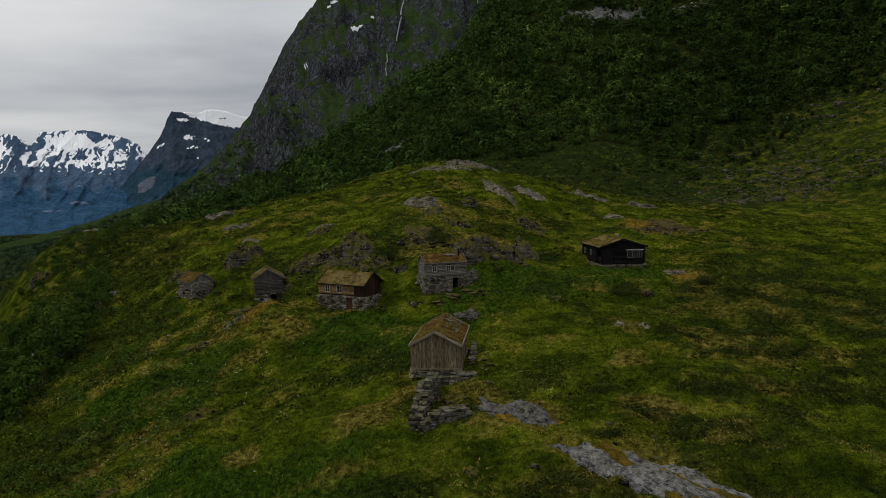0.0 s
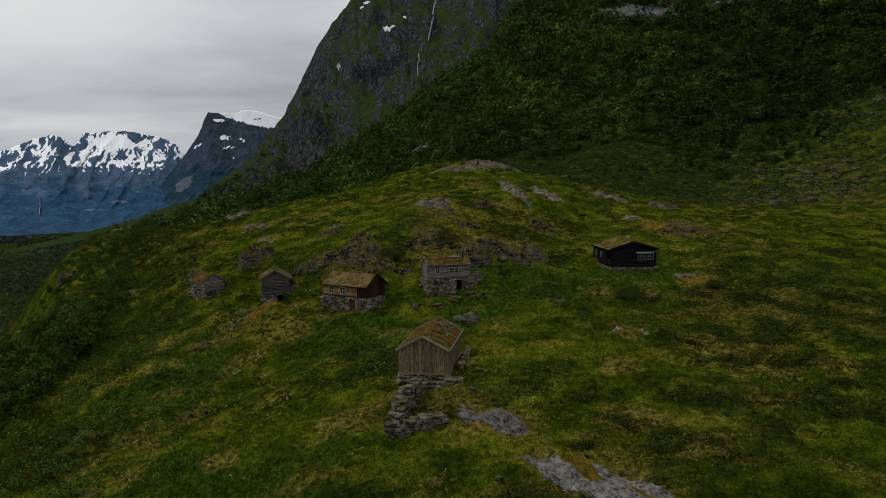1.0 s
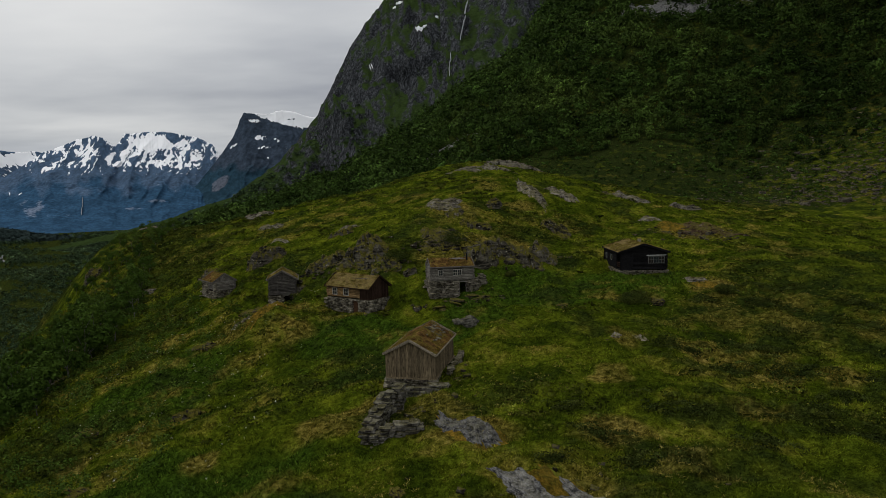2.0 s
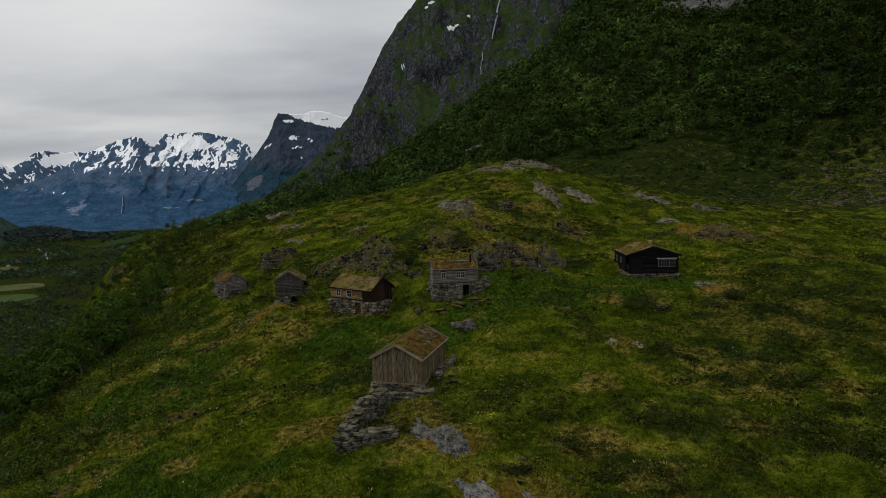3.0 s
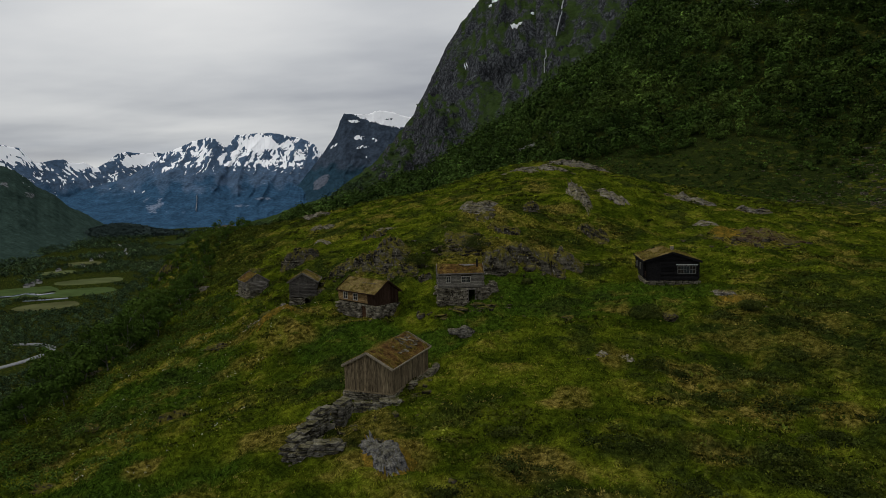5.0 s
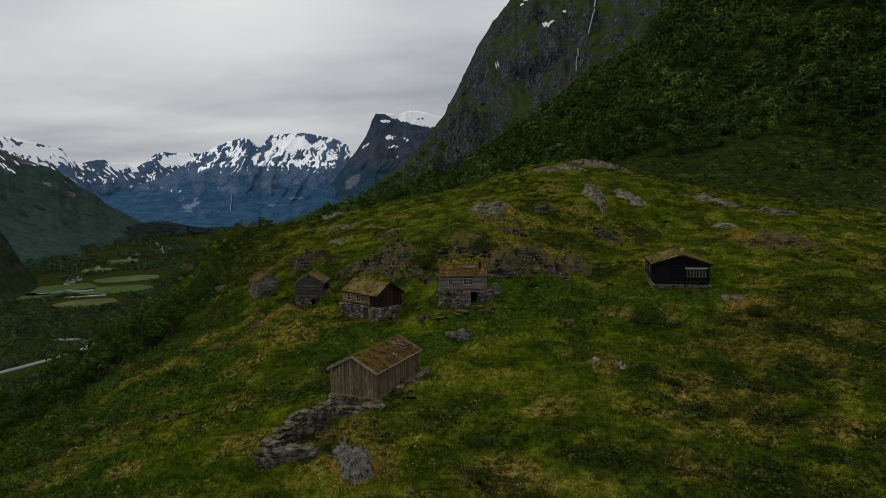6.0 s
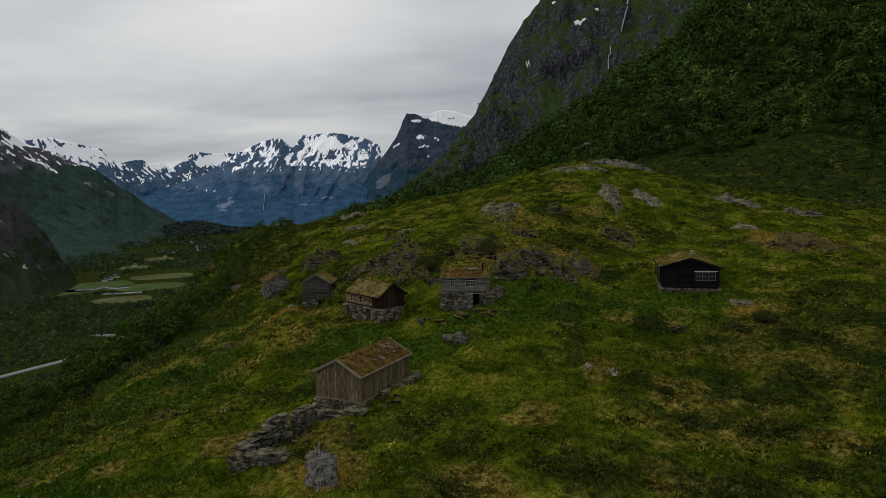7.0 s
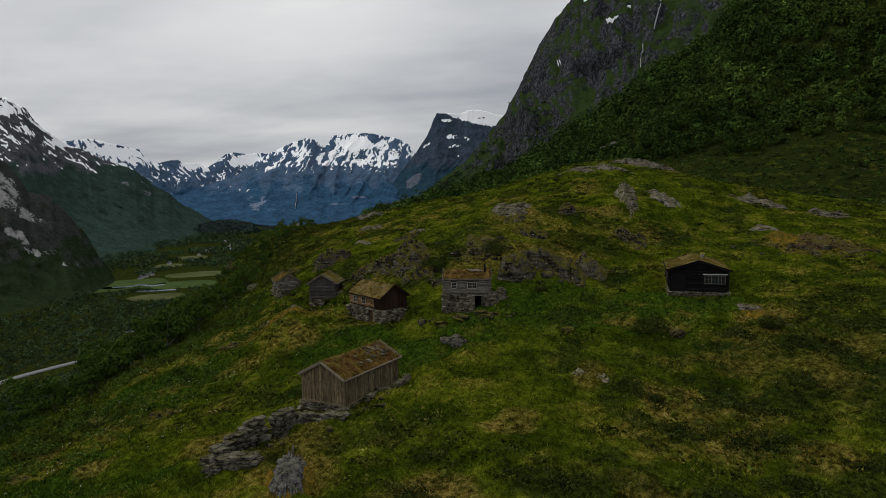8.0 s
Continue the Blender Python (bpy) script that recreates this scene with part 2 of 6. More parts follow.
    c = mix(t, heath, c, ramp(t, n3, (0.3, (0.009, 0.015, 0.004)), (0.7, (0.025, 0.034, 0.008))))
    return c, n3


def turf_material():
    m, t, b = material("meadow_turf", 1.0, spec=0.0)
    co = place_co(t)
    c, n3 = turf_colour(t, co)
    n4 = noise_fac(t, co, 9.0, 3, 0.7)
    # bump hollows also darkened in colour, as shade in pits between tufts
    c = mix(t, 0.8, c, ramp(t, n3, (0.32, 0.2), (0.68, 1.6)), "MULTIPLY")
    c = mix(t, 0.8, c, ramp(t, n4, (0.3, 0.3), (0.7, 1.6)), "MULTIPLY")
    paint(t, b, c)
    bump(t, b, mix(t, 0.5, n3, n4), 1.0, 0.3)
    return m


def turf_blade_material():
    m, t, b = material("meadow_grass", 1.0, spec=0.01)
    geo = wire(t, "ShaderNodeNewGeometry")
    c, _n = turf_colour(t, geo.outputs["Position"])
    c = mix(t, 0.9, c, ramp(t, geo.outputs["Random Per Island"], (0.0, 0.32), (0.65, 1.1), (1.0, 2.7)), "MULTIPLY")
    paint(t, b, c)
    return m


def cliff_material(name, rock_a, rock_b, green, snow_mid, spread, bias=0.62, span=0.14, scale=1.0, swirl=0.0):
    """Mountain rock: bare where steep, grown over where flatter, old snow high up."""
    m, t, b = material(name, 1.0, spec=0.0)
    co = place_co(t)
    geo = wire(t, "ShaderNodeNewGeometry")
    up = wire(t, "ShaderNodeSeparateXYZ", Vector=geo.outputs["Normal"]).outputs["Z"]
    z = wire(t, "ShaderNodeSeparateXYZ", Vector=geo.outputs["Position"]).outputs["Z"]
    n1, n2 = noise_fac(t, co, 0.006 * scale, 8, 0.65), noise_fac(t, co, 0.035 * scale, 8, 0.72)
    n3 = wire(t, "ShaderNodeTexNoise", Vector=place_co(t, (1, 1, 1.7)), Scale=0.010 * scale, Detail=9.0, Roughness=0.60, Distortion=swirl).outputs["Fac"]
    streak = noise_fac(t, place_co(t, (1, 1, 0.45)), 0.06 * scale, 8, 0.8)
    split = wire(t, "ShaderNodeTexNoise", Vector=place_co(t, (1, 1, 0.7)), Scale=0.018 * scale, Detail=8.0, Roughness=0.7, Distortion=0.6).outputs["Fac"]
    rock = ramp(t, streak, (0.36, rock_a), (0.52, tuple(0.6 * p + 0.4 * q for p, q in zip(rock_a, rock_b))), (0.66, rock_b))
    rock = mix(t, 0.85 if scale > 2 else 0.3, rock, ramp(t, split, (0.43, 1.15), (0.485, 0.25), (0.515, 0.3), (0.58, 1.15)), "MULTIPLY")
    cut = wire(t, "ShaderNodeMath", op="MULTIPLY_ADD", i0=n2, i1=0.7, i2=up)
    cut = wire(t, "ShaderNodeMath", op="MULTIPLY_ADD", i0=n1, i1=0.6, i2=cut.outputs[0]).outputs[0]
    grown = wire(t, "ShaderNodeMapRange", Value=cut, From_Min=bias + 0.65 - span, From_Max=bias + 0.65 + span).outputs[0]
    g = mix(t, 0.85, green, ramp(t, n2, (0.3, 0.35), (0.7, 1.7)), "MULTIPLY")
    c = mix(t, grown, rock, g)
    low = wire(t, "ShaderNodeMath", op="MINIMUM", i0=z, i1=snow_mid + 0.75 * spread).outputs[0]
    zz = wire(t, "ShaderNodeMath", op="MULTIPLY_ADD", i0=n3, i1=spread * 9.0, i2=low)
    zz = wire(t, "ShaderNodeMath", op="MULTIPLY_ADD", i0=up, i1=spread * 1.8, i2=zz.outputs[0]).outputs[0]
    lee = wire(t, "ShaderNodeSeparateXYZ", Vector=geo.outputs["Normal"]).outputs["X"]
    zz = wire(t, "ShaderNodeMath", op="MULTIPLY_ADD", i0=lee, i1=spread * 1.6, i2=zz).outputs[0]
    hi = snow_mid + spread * (4.5 + 1.2)
    snow = wire(t, "ShaderNodeMapRange", Value=zz, From_Min=hi, From_Max=hi + 0.12 * spread).outputs[0]
    paint(t, b, mix(t, snow, c, (0.88, 0.90, 0.93)))
    bump(t, b, mix(t, snow, mix(t, 0.6, n2, streak), (0.5, 0.5, 0.5)), 1.0, 12.0 / scale)
    return m


TURF = turf_material()
TURF_BLADES = turf_blade_material()
M_CLIFF = cliff_material("mountain_rock", (0.011, 0.012, 0.013), (0.122, 0.130, 0.142), (0.026, 0.042, 0.013), 4000, 100, 0.645, 0.09, 2.6)

# ---- ground: one sheet to the horizon ----
bearings = np.concatenate([np.linspace(-180, -64, 30)[:-1], np.linspace(-64, 42, 560)[:-1], np.linspace(42, 180, 35)])
reach = np.concatenate([[0.0, 4, 8, 12], np.geomspace(15, 240, 330)[:-1], np.geomspace(240, 4950, 130)])
A, R = np.meshgrid(np.radians(bearings), reach, indexing="ij")
GX, GY = HUB[0] + R * np.sin(A), HUB[1] + R * np.cos(A)
ground = new("ground", sheet_mesh("ground", np.stack([GX, GY, height(GX, GY)], -1)[::-1], TURF))
tagged(ground, "rough mountain meadow of grass, moss and heather", "ground", kind="structure")


LAND = {}


def mountain(name, stations, mat, label, crags, grain, seed, nu=360, nv=170, back=600.0, jag_line=0.003, flute=0.6):
    """A mountainside from stations of bearing, foot (distance, height), shoulder (distance, height) and crest (distance, height)."""
    t = np.array(stations).T
    az = np.linspace(t[0][0], t[0][-1], nu)
    rf, zf, rm, zm, rt, zt = [np.interp(az, t[0], c)[:, None] for c in t[1:]]
    v = np.linspace(0, 1.15, nv)[None]
    a, b, c = np.clip(v / 0.45, 0, 1), np.clip((v - 0.45) / 0.55, 0, 1), np.clip((v - 1) / 0.15, 0, 1)
    r = rf + (rm - rf) * a + (rt - rm) * b + back * c
    z = zf + (zm - zf) * a + (zt - zm) * b - back * 0.8 * c
    side = np.radians(az)[:, None]
    x, y = HUB[0] + r * np.sin(side), HUB[1] + r * np.cos(side)
    soft = np.clip(v * 4, 0, 1) * step(np.minimum(az - az[0], az[-1] - az), 0, 3)[:, None]
    arc = side * np.mean(t[5])
    bulk = np.clip((zt - zf) / 450, 0.06, 1)
    soft = soft * bulk
    z = z + soft * crags * (ridged(x / grain, y / grain, 6, seed) - 0.5 + flute * (ridged(arc / grain * 1.6 + 0.25 * fbm(x / grain, y / grain, 3, seed + 2), r / grain * 0.3, 5, seed + 3) - 0.5))
    z = z + 0.10 * crags * soft * fbm(x / grain * 9, y / grain * 9, 4, seed + 9)
    jag = crags * 0.45 * fbm(z / grain * 3.0, arc / grain * 1.5, 5, seed + 5) * soft
    x, y, r = x - jag * np.sin(side), y - jag * np.cos(side), r - jag
    # bring each bearing's skyline to its height
    want = (zt[:, 0] - 20.6) / rt[:, 0] + jag_line * np.clip(bulk[:, 0], 0, 1) * fbm(az * 1.7, az * 0 + seed, 5, seed + 7)
    now = ((z - 20.6) / r).max(1)
    z = z + ((want - now)[:, None] * r) * step(v, 0.15, 0.95)
    grid = np.stack([x, y, z], -1)
    LAND[name] = (az, grid)
    ob = new(name, sheet_mesh(name, grid[::-1], mat))
    return tagged(ob, label, "mountain", kind="structure")


mountain("mountain", [
    (-40, 2300, -190, 2450, -188, 2600, -186), (-35.5, 2250, -178, 2400, -160, 2550, -148), (-32, 2150, -170, 2350, -130, 2500, -112), (-29, 1900, -165, 2250, -110, 2500, -80), (-23.7, 1700, -140, 2250, -50, 2750, -5), (-19.7, 1600, -120, 2200, 40, 2900, 139),
    (-17.2, 1500, -100, 2200, 110, 3000, 295), (-14.6, 1450, -60, 2200, 230, 3050, 525), (-13.6, 1400, -40, 2200, 280, 3080, 650),
    (-12.1, 1400, -20, 2150, 320, 3100, 780), (-10.4, 1400, 0, 2150, 360, 3130, 890), (-6, 1400, 50, 2150, 450, 3250, 1120),
    (0, 1400, 120, 2150, 560, 3400, 1350), (10, 1400, 250, 2150, 640, 3400, 1400),
], M_CLIFF, "dark bare mountain wall with grass ledges", 72, 460, 41, 350, 165, 600, 0.004, 0.7)
def far_rock_material(name, wood, rock, pale, scale=1.0):
    """A far mountainside: woods below, bare rock above, pale faces and old snow where the mesh says so."""
    m, t, b = material(name, 1.0, spec=0.0)
    co = place_co(t)
    n1, n2 = noise_fac(t, co, 0.014 * scale, 7, 0.68), noise_fac(t, co, 0.06 * scale, 6, 0.7)
    zone_ = {}
    for key in ("snow", "rocky", "bare"):
        zone_[key] = wire(t, "ShaderNodeAttribute")
        zone_[key].attribute_name = key
    def edge(key, low, high, share):
        v = wire(t, "ShaderNodeMath", op="MULTIPLY_ADD", i0=mix(t, 0.45, n1, n2), i1=share, i2=zone_[key].outputs["Fac"]).outputs[0]
        return wire(t, "ShaderNodeMapRange", Value=v, From_Min=low + share / 2, From_Max=high + share / 2).outputs[0]
    c = mix(t, edge("rocky", 0.3, 0.7, 0.9), wood, rock)
    c = mix(t, edge("bare", 0.48, 0.62, 1.8), c, pale)
    c = mix(t, 0.75, c, ramp(t, n1, (0.34, 0.6), (0.5, 1.0), (0.66, 1.4)), "MULTIPLY")
    c = mix(t, 0.6, c, ramp(t, n2, (0.34, 0.5), (0.66, 1.5)), "MULTIPLY")
    snow = edge("snow", 0.46, 0.54, 0.5)
    paint(t, b, mix(t, snow, c, (0.93, 0.94, 0.96)))
    bump(t, b, mix(t, snow, mix(t, 0.5, n1, n2), (0.5, 0.5, 0.5)), 0.7, 8.0 / scale)
    return m


def blots(az, el, spots):
    """Soft spots at bearing, height angle, half-widths of both, strength, and a lean to the right going up."""
    out = np.zeros(np.shape(az))
    for a, e, ra, re, k, lean in spots:
        d = np.hypot((az - a - lean * (el - e)) / ra, (el - e) / re)
        out = out + k * (1 - step(d, 0.6, 1.25))
    return out


def far_mountain(name, sky, mat, label, foot, seed, snow, rocky, fields=(), faces=(), nu=420, nv=190, gully=2.2, depth=120.0, lean=0.0, jag=0.05, foot_z=-168.0):
    """A mountainside under a skyline of bearing, height angle and distance; foot: distances by bearing; snow and rocky: height angles where they begin and where they rule."""
    t = np.array(sky).T
    az = np.linspace(t[0][0], t[0][-1], nu)
    top = np.interp(az, t[0], t[1]) + jag * fbm(az * 5, az * 0 + seed, 4, seed)
    rt = np.interp(az, t[0], t[2])[:, None]
    rf = np.interp(az, [f[0] for f in foot], [f[1] for f in foot])[:, None]
    v = np.concatenate([np.linspace(0, 1, nv), [1.05, 1.12]])[None]
    b = np.clip(v, 0, 1)
    r = rf + (rt - rf) * b + 500 * np.maximum(v - 1, 0) / 0.12
    tan_top = np.tan(np.radians(top))[:, None]
    tan_foot = (foot_z - 20.6) / rf
    el_t = tan_foot + (tan_top - tan_foot) * (0.55 * b + 0.45 * b * b)
    z = 20.6 + el_t * (rf + (rt - rf) * b) - 400 * np.maximum(v - 1, 0) / 0.12
    A = np.repeat(az[:, None], v.shape[1], 1)
    E = np.degrees(np.arctan(el_t))
    wander = 0.35 * fbm(A * 0.9, E * 0.9, 3, seed + 1)
    run = (A - lean * E + wander) * gully
    ribs = ridged(run, E * 0.45 * gully + seed, 3, seed + 3, 0.5)
    hold = np.sin(np.pi * np.clip(b, 0, 1)) ** 0.7
    r2 = r - depth * hold * (ribs - 0.6) - 0.25 * depth * hold * fbm(A * 3 * gully, E * 3 * gully, 2, seed + 4)
    z = 20.6 + (z - 20.6) * np.where(v <= 1, r2 / r, 1)
    side = np.radians(A)
    grid = np.stack([HUB[0] + r2 * np.sin(side), HUB[1] + r2 * np.cos(side), z], -1)
    LAND[name] = (az, grid)
    me = sheet_mesh(name, grid[::-1], mat)
    streak = fbm((A - lean * E + 0.8 * wander) * 5.2, E * 2.3, 4, seed + 6, 0.7)
    drift = fbm(A * 1.1, E * 1.1, 3, seed + 8)
    cover = np.clip((E - snow[0]) / (snow[1] - snow[0]), -1.6, 0.6)
    values = {"snow": 0.07 + 0.55 * cover + 0.50 * streak + 0.16 * drift - 0.10 * np.clip(ribs - 0.7, -0.6, 0.8) + blots(A, E, fields),
              "rocky": np.clip((E - rocky[0]) / (rocky[1] - rocky[0]), -0.3, 1.3) + 0.35 * drift,
              # pale rock faces, plus ribs paled in colour to stand for relief shading
              "bare": 0.3 * (ribs - 0.6) + blots(A, E, faces) + 0.1 * drift}
    for key, val in values.items():
        at = me.attributes.new(key, "FLOAT", "POINT")
        at.data.foreach_set("value", val[::-1].astype(np.float32).ravel())
    return tagged(new(name, me), label, "mountain", kind="structure")


# valley side: woods and rock tinted towards blue, for the haze over them
F_LEFT = far_rock_material("hazed_valley_rock", (0.026, 0.044, 0.036), (0.068, 0.069, 0.076), (0.110, 0.112, 0.120), 1.6)
# blue haze of distance is mixed into the peak's and ranges' base colours
F_PEAK = far_rock_material("hazed_peak_rock", (0.022, 0.050, 0.074), (0.042, 0.058, 0.082), (0.085, 0.098, 0.125))
F_RANGE = far_rock_material("hazed_range_rock", (0.028, 0.068, 0.122), (0.062, 0.100, 0.158), (0.120, 0.155, 0.215))
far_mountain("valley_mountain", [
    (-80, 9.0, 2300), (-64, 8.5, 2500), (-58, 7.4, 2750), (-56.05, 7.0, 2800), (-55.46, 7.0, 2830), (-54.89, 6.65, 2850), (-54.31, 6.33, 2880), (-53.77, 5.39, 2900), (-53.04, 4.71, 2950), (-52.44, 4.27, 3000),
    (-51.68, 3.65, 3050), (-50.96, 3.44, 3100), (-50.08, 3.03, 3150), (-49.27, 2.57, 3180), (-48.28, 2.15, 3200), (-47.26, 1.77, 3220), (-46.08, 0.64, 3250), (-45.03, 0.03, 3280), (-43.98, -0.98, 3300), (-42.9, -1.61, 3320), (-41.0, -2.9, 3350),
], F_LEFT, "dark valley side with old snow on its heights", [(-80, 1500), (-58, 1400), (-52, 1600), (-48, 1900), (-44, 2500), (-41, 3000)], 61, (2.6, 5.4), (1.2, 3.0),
    fields=[(-55.9, 6.2, 1.1, 0.5, 0.3, -0.8), (-56.2, 3.6, 0.8, 0.15, 0.5, -2.0), (-52.3, 3.7, 1.3, 0.28, 0.4, -2.2), (-49.5, 2.2, 1.6, 0.22, 0.35, -2.0), (-55, 0.5, 5, 1.6, -0.6, 0)],
    faces=[(-46.3, -0.1, 0.6, 0.35, 0.5, -1.2), (-47.5, 0.7, 0.7, 0.3, 0.4, -1.2)], nu=430, nv=150, gully=0.6, depth=22, lean=-1.1, jag=0.05)
F_CLIFF = far_rock_material("valley_cliff_rock", (0.020, 0.031, 0.014), (0.040, 0.044, 0.040), (0.270, 0.262, 0.258), 3.5)
far_mountain("valley_cliff", [
    (-82, 8.0, 1450), (-64, 5.5, 1480), (-57.5, 3.9, 1500), (-56.32, 3.05, 1500), (-55.48, 2.36, 1500), (-54.94, 1.47, 1500), (-54.26, 0.2, 1505), (-53.04, -0.18, 1510), (-51.99, -1.32, 1515), (-51.09, -2.67, 1520), (-50.49, -3.64, 1525), (-50.0, -4.9, 1530), (-49.0, -6.6, 1540),
], F_CLIFF, "bare grey cliff above the valley", [(-82, 1150), (-57, 1180), (-52, 1280), (-49, 1420)], 81, (20, 25), (-7.0, -1.0),
    faces=[(-56.0, 0.4, 1.2, 1.6, 0.62, -0.3), (-55.4, -3.2, 1.0, 0.8, 0.55, -0.6), (-54.0, -1.6, 1.0, 0.7, 0.5, -0.8), (-52.4, -3.2, 0.9, 0.6, 0.5, -0.9), (-53.6, -4.4, 1.4, 0.45, 0.6, -1.6), (-51.9, -5.4, 1.1, 0.28, 0.6, -2.0), (-58.0, -1.0, 2.0, 2.0, 0.4, 0)],
    nu=330, nv=130, gully=0.5, depth=9, lean=-0.6, jag=0.12)
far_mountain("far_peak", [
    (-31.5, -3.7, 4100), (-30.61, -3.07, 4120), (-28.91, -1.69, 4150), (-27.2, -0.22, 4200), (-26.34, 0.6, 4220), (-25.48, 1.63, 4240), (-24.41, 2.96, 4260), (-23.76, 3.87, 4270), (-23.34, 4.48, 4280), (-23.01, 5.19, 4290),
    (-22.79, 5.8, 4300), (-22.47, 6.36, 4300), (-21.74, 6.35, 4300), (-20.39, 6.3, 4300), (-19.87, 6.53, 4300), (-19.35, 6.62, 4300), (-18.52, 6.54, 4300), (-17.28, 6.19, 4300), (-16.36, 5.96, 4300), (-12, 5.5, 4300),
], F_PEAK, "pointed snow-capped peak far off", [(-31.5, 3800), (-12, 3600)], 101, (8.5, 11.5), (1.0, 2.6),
    fields=[(-18.3, 6.1, 3.0, 1.0, 1.9, -1.5), (-21.1, 4.35, 0.75, 0.24, 1.4, 0.5), (-19.9, 4.15, 0.28, 0.25, 1.3, -0.6), (-20.7, 3.6, 0.5, 0.17, 1.4, 0), (-21.4, 3.5, 0.38, 0.16, 1.3, -1.0),
            (-23.4, 3.65, 0.22, 0.28, 1.4, 1.2), (-20.6, 2.6, 0.22, 0.22, 1.4, -0.8), (-21.6, 5.75, 0.6, 0.16, 1.3, -1.5), (-18.6, 5.9, 0.4, 0.12, -1.2, 1.0), (-19.0, 3.4, 0.3, 0.14, 1.2, 0)],
    faces=[(-24.6, 0.6, 0.7, 0.8, 0.55, 0.8), (-23.4, -0.6, 0.8, 0.5, 0.4, 0.8), (-22.4, 2.2, 0.6, 0.7, 0.35, 0.5)], nu=330, nv=150, gully=0.8, depth=18, lean=0.5, jag=0.03)
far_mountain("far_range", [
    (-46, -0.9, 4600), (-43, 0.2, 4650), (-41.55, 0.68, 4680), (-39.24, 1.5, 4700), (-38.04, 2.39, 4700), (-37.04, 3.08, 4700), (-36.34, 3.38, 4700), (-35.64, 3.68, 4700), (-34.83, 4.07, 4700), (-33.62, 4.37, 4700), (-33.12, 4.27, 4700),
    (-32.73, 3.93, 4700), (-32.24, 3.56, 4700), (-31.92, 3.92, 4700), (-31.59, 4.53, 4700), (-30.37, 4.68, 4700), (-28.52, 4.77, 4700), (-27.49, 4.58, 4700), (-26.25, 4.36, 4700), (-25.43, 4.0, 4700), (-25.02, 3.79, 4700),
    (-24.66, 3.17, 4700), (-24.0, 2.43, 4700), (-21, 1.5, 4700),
], F_RANGE, "mountain range with snowfields far off, tinted blue for haze", [(-46, 3500), (-40, 3450), (-21, 3650)], 121, (1.7, 3.7), (-0.6, 1.6),
    fields=[(-29.8, 3.95, 2.0, 0.62, 0.75, -0.8), (-27.9, 4.2, 0.5, 0.55, -0.7, -0.4), (-31.2, 4.1, 0.55, 0.45, -0.6, 0.3), (-31.8, 2.7, 0.28, 0.9, 0.6, 0.5), (-33.3, 3.9, 0.35, 0.35, -0.4, 0), (-29.0, 2.35, 1.0, 0.22, 0.35, 0.9),
            (-27.0, 2.0, 1.6, 0.28, 0.25, -1.0), (-36.0, 0.9, 5, 0.55, -0.3, 0), (-30, 0.8, 6, 0.55, -0.3, 0), (-38.9, 1.2, 1.5, 0.7, -0.5, 0)],
    faces=[(-35.0, 1.2, 0.6, 0.35, 0.6, -0.5), (-38.0, -1.0, 1.0, 0.9, 0.35, -0.4), (-36.4, -1.6, 1.0, 0.5, 0.35, 0), (-29.5, -0.75, 0.9, 0.16, 0.7, 0), (-31.2, -1.3, 0.7, 0.14, 0.5, 0.6), (-29.9, 0.55, 0.8, 0.16, 0.45, 0)],
    nu=460, nv=170, gully=0.8, depth=24, lean=0.45, jag=0.04)
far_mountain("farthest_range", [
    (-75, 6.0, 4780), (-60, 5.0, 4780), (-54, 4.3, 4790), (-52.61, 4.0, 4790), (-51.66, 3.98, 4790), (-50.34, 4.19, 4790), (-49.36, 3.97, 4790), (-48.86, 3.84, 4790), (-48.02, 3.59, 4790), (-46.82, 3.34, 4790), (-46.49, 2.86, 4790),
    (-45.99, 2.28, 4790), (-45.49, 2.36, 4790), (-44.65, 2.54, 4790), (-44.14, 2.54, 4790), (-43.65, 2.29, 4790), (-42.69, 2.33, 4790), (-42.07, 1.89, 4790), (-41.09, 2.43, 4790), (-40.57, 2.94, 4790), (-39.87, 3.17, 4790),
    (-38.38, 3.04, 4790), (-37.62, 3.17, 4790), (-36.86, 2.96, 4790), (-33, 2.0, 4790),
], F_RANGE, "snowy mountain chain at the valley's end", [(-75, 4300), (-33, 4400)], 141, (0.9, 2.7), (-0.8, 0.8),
    fields=[(-38.9, 2.55, 1.2, 0.6, 0.7, 0.8), (-40.9, 2.0, 0.4, 0.6, -0.5, 0.7), (-44.6, 2.2, 0.7, 0.4, -0.4, 0), (-43.0, 2.0, 0.6, 0.3, 0.5, 0), (-48.5, 3.2, 2.2, 0.35, 0.6, -1.5), (-50.5, 3.9, 1.0, 0.4, 0.4, 0), (-46, 1.4, 0.6, 0.4, 0.3, 0)],
    nu=430, nv=100, gully=1.0, depth=12, lean=-0.5, jag=0.03)

# ---- builders' helpers ----
def part(name, bm, mat, parent, label="", smooth=False):
    """Link a bmesh as one mesh object under a thing or a part."""
    me = bpy.data.meshes.new(name)
    bmesh.ops.recalc_face_normals(bm, faces=bm.faces)
    if smooth:
        for f in bm.faces:
            f.smooth = True
    bm.to_mesh(me)
    bm.free()
    me.materials.append(mat)
    ob = new(name, me)
    ob.parent = parent
    return tagged(ob, label)


def piece(name, me, parent, m):
    ob = new(name, me)
    ob.parent = parent
    ob.matrix_basis = m
    return ob


def empty(name, m, label, category, group=""):
    ob = new(name)
    ob.empty_display_size = 0.3
    ob.matrix_world = m
    return tagged(ob, label, category, group)


